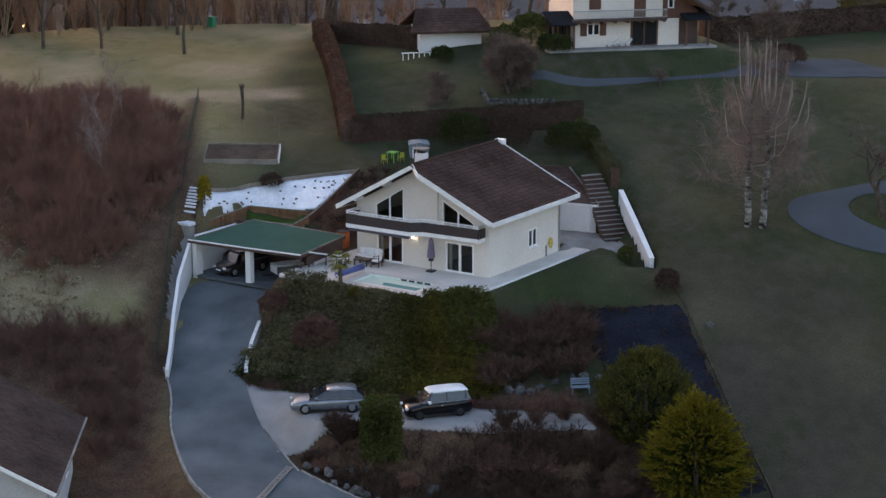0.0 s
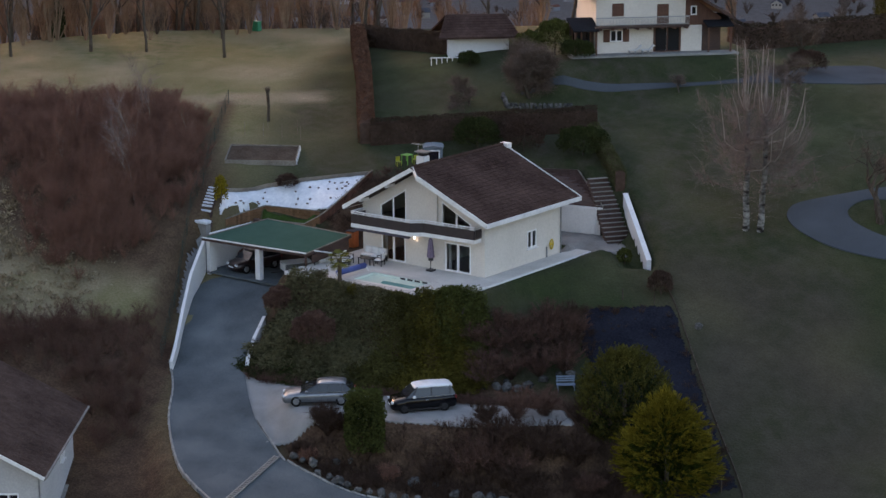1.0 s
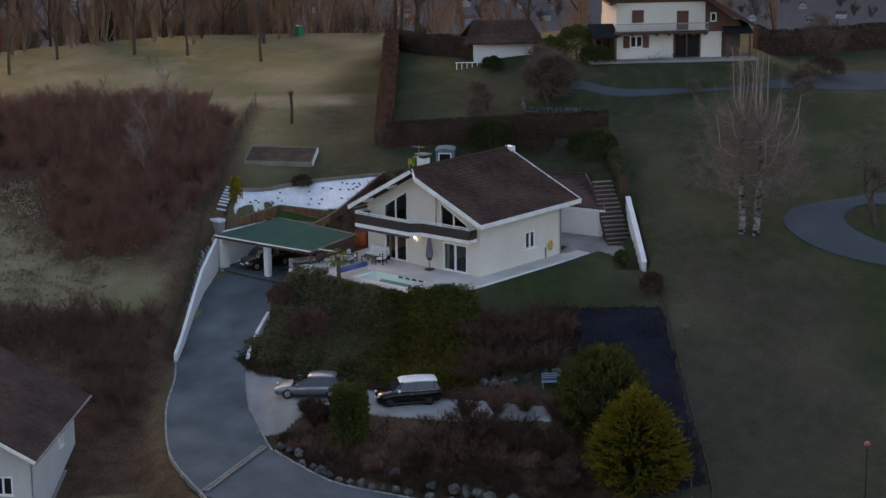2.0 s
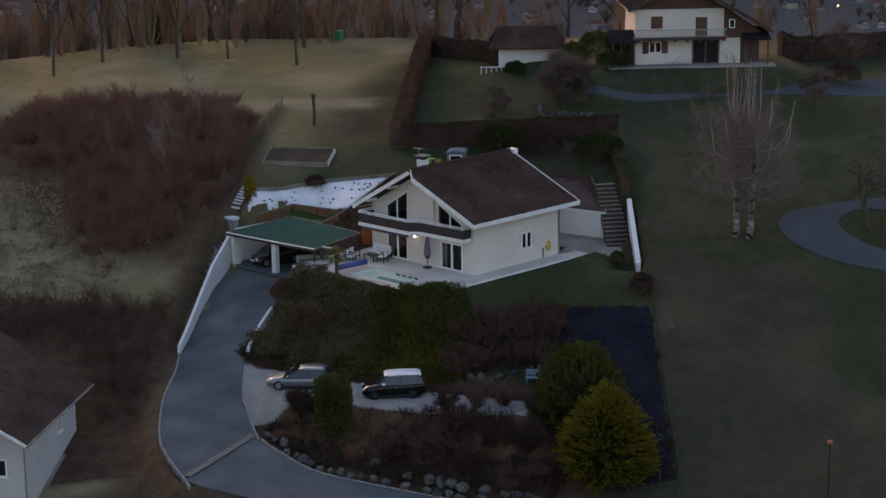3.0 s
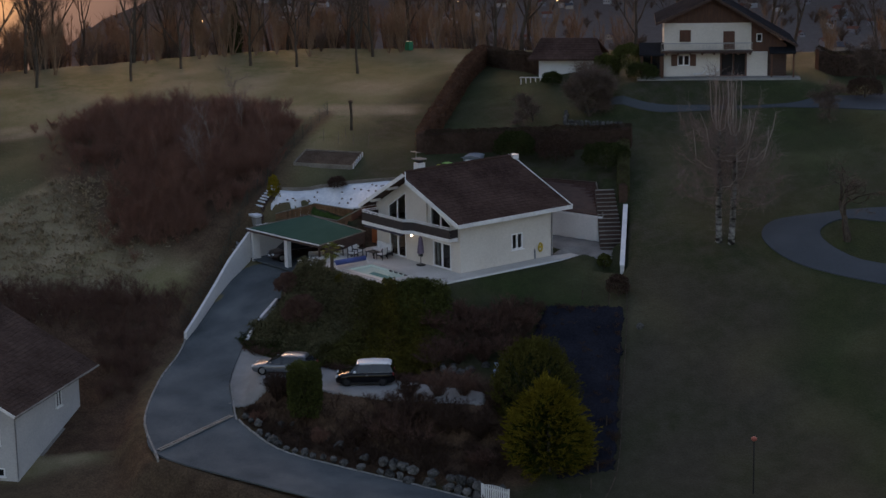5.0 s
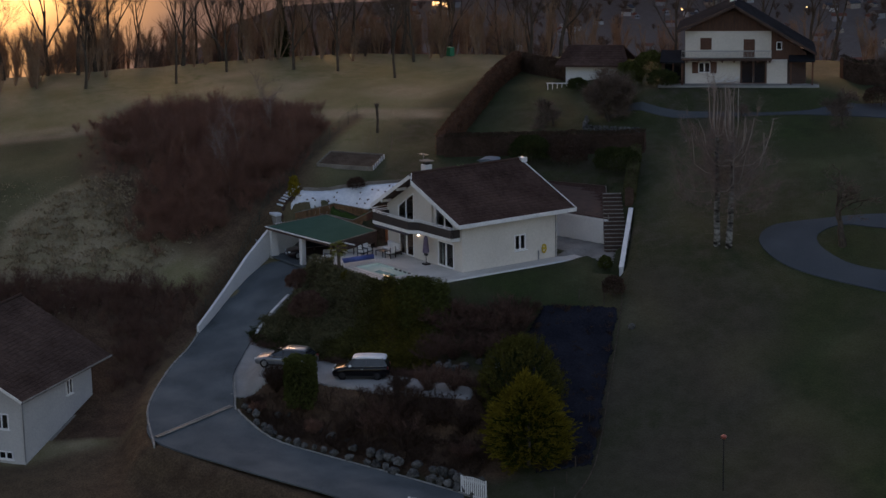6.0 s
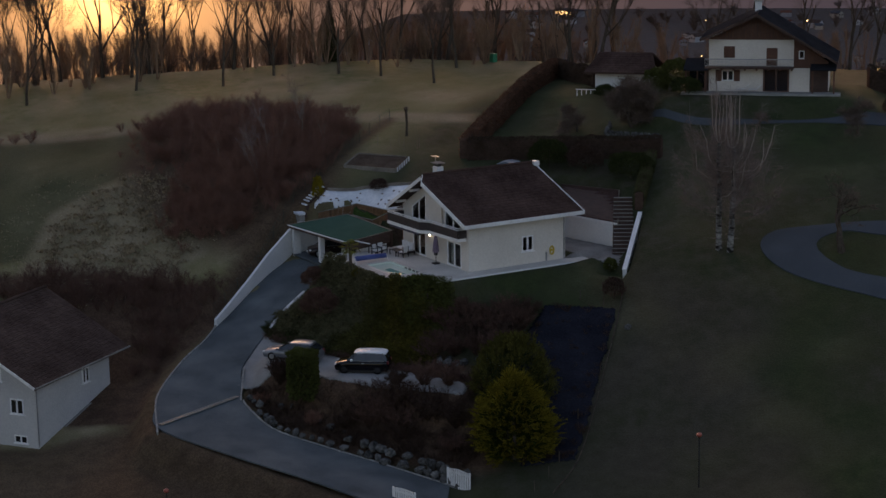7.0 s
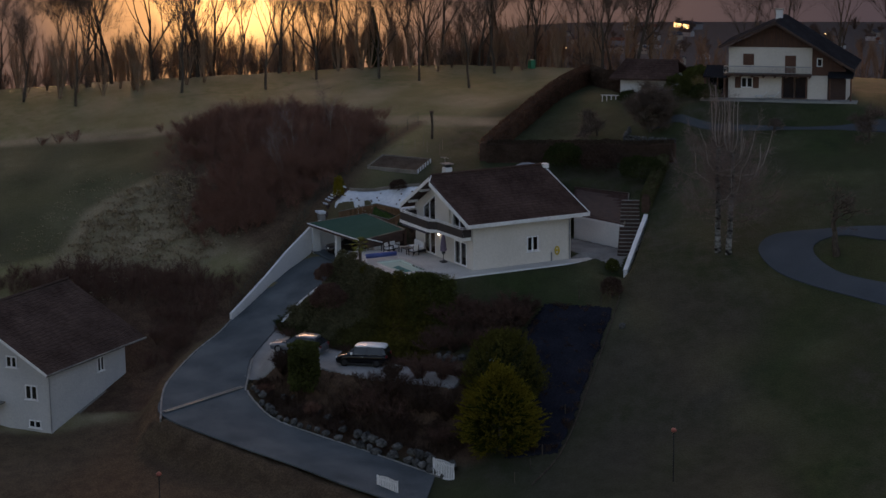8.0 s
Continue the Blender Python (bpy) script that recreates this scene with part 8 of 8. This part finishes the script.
car(pose(4.7, -11.5, ground(4.7, -11.5) + 0.08, rz=51), "black compact car with a white roof parked on gravel", PAINT_BLACK, PAINT_WHITE, 4.15, 1.8, 1.60, 0.24, 0.95, 0.15, METAL_DARK)
car(pose(-1.2, -14.4, ground(-1.2, -14.4) + 0.08, rz=40), "silver grey car parked behind the tall shrub", PAINT_SILVER, PAINT_SILVER, 4.6, 1.8, 1.43, 0.25, 0.95, 0.25)
car(pose(-17.2, -2.9, -1.48, rz=78), "dark red car parked under the carport", PAINT_RED, PAINT_RED, 4.0, 1.7, 1.5, 0.25, 0.92)
tr = thing("utility_trailer", "small grey box trailer parked under the carport", "trailer", pose(-13.4, -2.6, -1.48, rz=60))
part("box", box(-1.0, -0.6, 0.45, 1.0, 0.6, 1.0, bevel=0.02), METAL_GREY, tr)
part("cover", box(-1.03, -0.63, 1.0, 1.03, 0.63, 1.06, bevel=0.02), PAINT_WHITE, tr, "pale cover")
part("drawbar", beam((-1.0, 0, 0.4), (-1.9, 0, 0.4), 0.08, 0.08), METAL_DARK, tr)
for k in range(4):
    part("front_panel", box(-1.03, -0.56 + k * 0.29, 0.5, -1.002, -0.32 + k * 0.29, 0.95), PAINT_WHITE, tr)
for y in (-0.68, 0.68):
    part("wheel", tube([(0.1, y - 0.07, 0.28), (0.1, y + 0.07, 0.28)], [0.28, 0.28], 14), RUBBER, tr)

# ---- the valley beyond the field: fields, woods and the town
def valley_z(x, y):
    return ground(x, y) + far_drop(x, y)


HOUSE_WALL = [material("far_wall_%s" % n, d, l, 2, 0.2, 0.9, bump=0) for n, d, l in (("white", (0.30, 0.30, 0.31), (0.44, 0.44, 0.44)), ("cream", (0.26, 0.23, 0.20), (0.38, 0.34, 0.29)), ("grey", (0.17, 0.17, 0.19), (0.26, 0.26, 0.28)))]
HOUSE_ROOF = [material("far_roof_%s" % n, d, l, 2, 0.3, 0.9, bump=0) for n, d, l in (("brown", (0.05, 0.035, 0.03), (0.10, 0.075, 0.065)), ("slate", (0.045, 0.048, 0.06), (0.09, 0.095, 0.11)), ("red", (0.10, 0.045, 0.035), (0.17, 0.085, 0.065)))]


def far_house(k, w, d, h):
    t = thing("town_house", ("white", "cream", "grey")[k] + " rendered house with a pitched roof in the valley", "house", None, "houses of the town")
    part("wall", prism([(-w / 2, -d / 2, -2), (w / 2, -d / 2, -2), (w / 2, -d / 2, h), (0, -d / 2, h + w * 0.28), (-w / 2, -d / 2, h)], 0, along=(0, d, 0)), HOUSE_WALL[k], t)
    for s in (-1, 1):
        part("roof", prism([(s * (w / 2 + 0.6), -d / 2 - 0.6, h - 0.35), (0, -d / 2 - 0.6, h + w * 0.28 + 0.05), (0, d / 2 + 0.6, h + w * 0.28 + 0.05), (s * (w / 2 + 0.6), d / 2 + 0.6, h - 0.35)], 0.3, along=(0, 0, 0.25)), HOUSE_ROOF[k], t)
    for q in range(3):
        x = -w / 2 + (q + 0.5) * w / 3
        part("window", box(x - 0.7, -d / 2 - 0.08, 2.8, x + 0.7, -d / 2 - 0.003, 4.6), GLASS, t)
    return t


proto = [far_house(0, 9, 12, 5.6), far_house(1, 10, 11, 5.4), far_house(2, 8, 14, 5.8)]
rnd = random.Random(77)
spots = []


def valley_spot(near, far_, pull=1.0):
    """A place on the valley floor in the stretch that opens behind the field's rim."""
    r = near + (far_ - near) * rnd.random() ** pull
    a = radians(104 + 70 * rnd.random() ** 1.3)
    return 90 + r * math.cos(a), -90 + r * math.sin(a)


while len(spots) < 300:
    spots.append(valley_spot(2050, 2800, 0.9))
for k, (x, y) in enumerate(spots):
    m = Matrix.Translation((x, y, valley_z(x, y))) @ pose(0, 0, 0, 0, 0, rnd.choice((0, 90)) + rnd.uniform(-70, 70)) @ Matrix.Scale(rnd.uniform(0.75, 1.35), 4)
    if k < 3:
        proto[k].matrix_basis = m
    else:
        copy_thing(proto[k % 3], pose(0, 0, 0)).matrix_basis = m
# woods between the houses
wood = [twiggy(300 + k, 6.5, 3.4, 8, 150, 0.16, 2.4, 0.5, 0.2, 0.1) for k in range(3)]
places = []
while len(places) < 620:
    x, y = valley_spot(1950, 2850)
    places.append((x, y, valley_z(x, y) - 0.5, rnd.uniform(0, 6), rnd.uniform(1.2, 3.2)))
scatter("valley_woods", wood, places, TWIG, "distant leafless woods between the houses", "woods")
# street lights and one lit hall
LIT = glowing("town_light_warm", (1.0, 0.62, 0.22), 2.2)
for k in range(30):
    x, y = valley_spot(1900, 2800)
    bm = bmesh.new()
    bmesh.ops.create_icosphere(bm, subdivisions=1, radius=1.1, matrix=Matrix.Translation((0, 0, 8)))
    sl = thing("town_lamp", "distant warm street lamp in the valley", "street lamp", Matrix.Translation((x, y, valley_z(x, y))), "street lamps of the town")
    part("lamp_head", bm, LIT, sl)
    part("post", tube([(0, 0, -1), (0, 0, 7.4)], [0.3, 0.2], 5), METAL_DARK, sl)

# hazy distance beyond the town: a plain backdrop, haze and glow painted as emission, brightest under the setting sun
HAZE = bpy.data.materials.new("painted_haze")
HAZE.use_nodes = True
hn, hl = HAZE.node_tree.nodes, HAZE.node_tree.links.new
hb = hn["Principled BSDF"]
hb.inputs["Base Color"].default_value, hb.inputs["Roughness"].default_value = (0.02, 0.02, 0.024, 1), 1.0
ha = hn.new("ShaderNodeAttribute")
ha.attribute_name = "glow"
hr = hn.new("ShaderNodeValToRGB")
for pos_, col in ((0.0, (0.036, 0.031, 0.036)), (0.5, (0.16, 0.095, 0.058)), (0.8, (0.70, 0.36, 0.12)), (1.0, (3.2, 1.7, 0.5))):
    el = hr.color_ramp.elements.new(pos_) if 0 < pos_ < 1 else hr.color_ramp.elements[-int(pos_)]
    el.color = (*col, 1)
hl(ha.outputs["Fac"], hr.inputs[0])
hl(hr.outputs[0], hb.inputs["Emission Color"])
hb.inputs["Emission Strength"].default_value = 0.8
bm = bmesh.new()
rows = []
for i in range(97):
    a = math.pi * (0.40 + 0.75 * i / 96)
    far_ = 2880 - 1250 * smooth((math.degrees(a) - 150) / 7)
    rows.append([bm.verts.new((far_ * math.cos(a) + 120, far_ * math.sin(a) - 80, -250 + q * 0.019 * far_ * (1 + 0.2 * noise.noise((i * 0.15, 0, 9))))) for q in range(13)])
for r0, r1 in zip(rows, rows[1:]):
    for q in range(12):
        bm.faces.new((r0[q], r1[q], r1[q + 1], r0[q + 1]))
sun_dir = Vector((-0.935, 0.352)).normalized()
# painted sunset light: fades away from the sun's bearing and towards the foot
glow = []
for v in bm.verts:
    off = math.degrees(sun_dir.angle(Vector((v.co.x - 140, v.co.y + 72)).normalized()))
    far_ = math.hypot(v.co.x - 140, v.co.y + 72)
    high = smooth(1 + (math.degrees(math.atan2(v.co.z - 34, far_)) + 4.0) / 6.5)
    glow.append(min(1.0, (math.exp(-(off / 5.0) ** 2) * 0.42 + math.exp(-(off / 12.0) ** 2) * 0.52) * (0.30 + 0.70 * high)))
backdrop = single("backdrop", bm, HAZE, "hazy hills with haze and sunset glow painted on as emission", "distant hills", kind="structure", smooth_faces=True)
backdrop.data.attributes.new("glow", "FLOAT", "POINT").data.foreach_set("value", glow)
hall = thing("lit_hall", "long low hall with glowing orange windows in the valley", "hall", Matrix.Translation((-2182, 1479, 0)))
hall.location.z = valley_z(-2182, 1479)
part("body", box(-22, -10, -1, 22, 10, 8), HOUSE_WALL[2], hall)
part("roof", prism([(-24, -12, 8), (24, -12, 8), (24, 12, 9), (-24, 12, 9)], 0.6), HOUSE_ROOF[1], hall)
part("window_band", box(-20, -10.3, 1.5, 20, -10.01, 7), LIT, hall, "glowing orange window band")
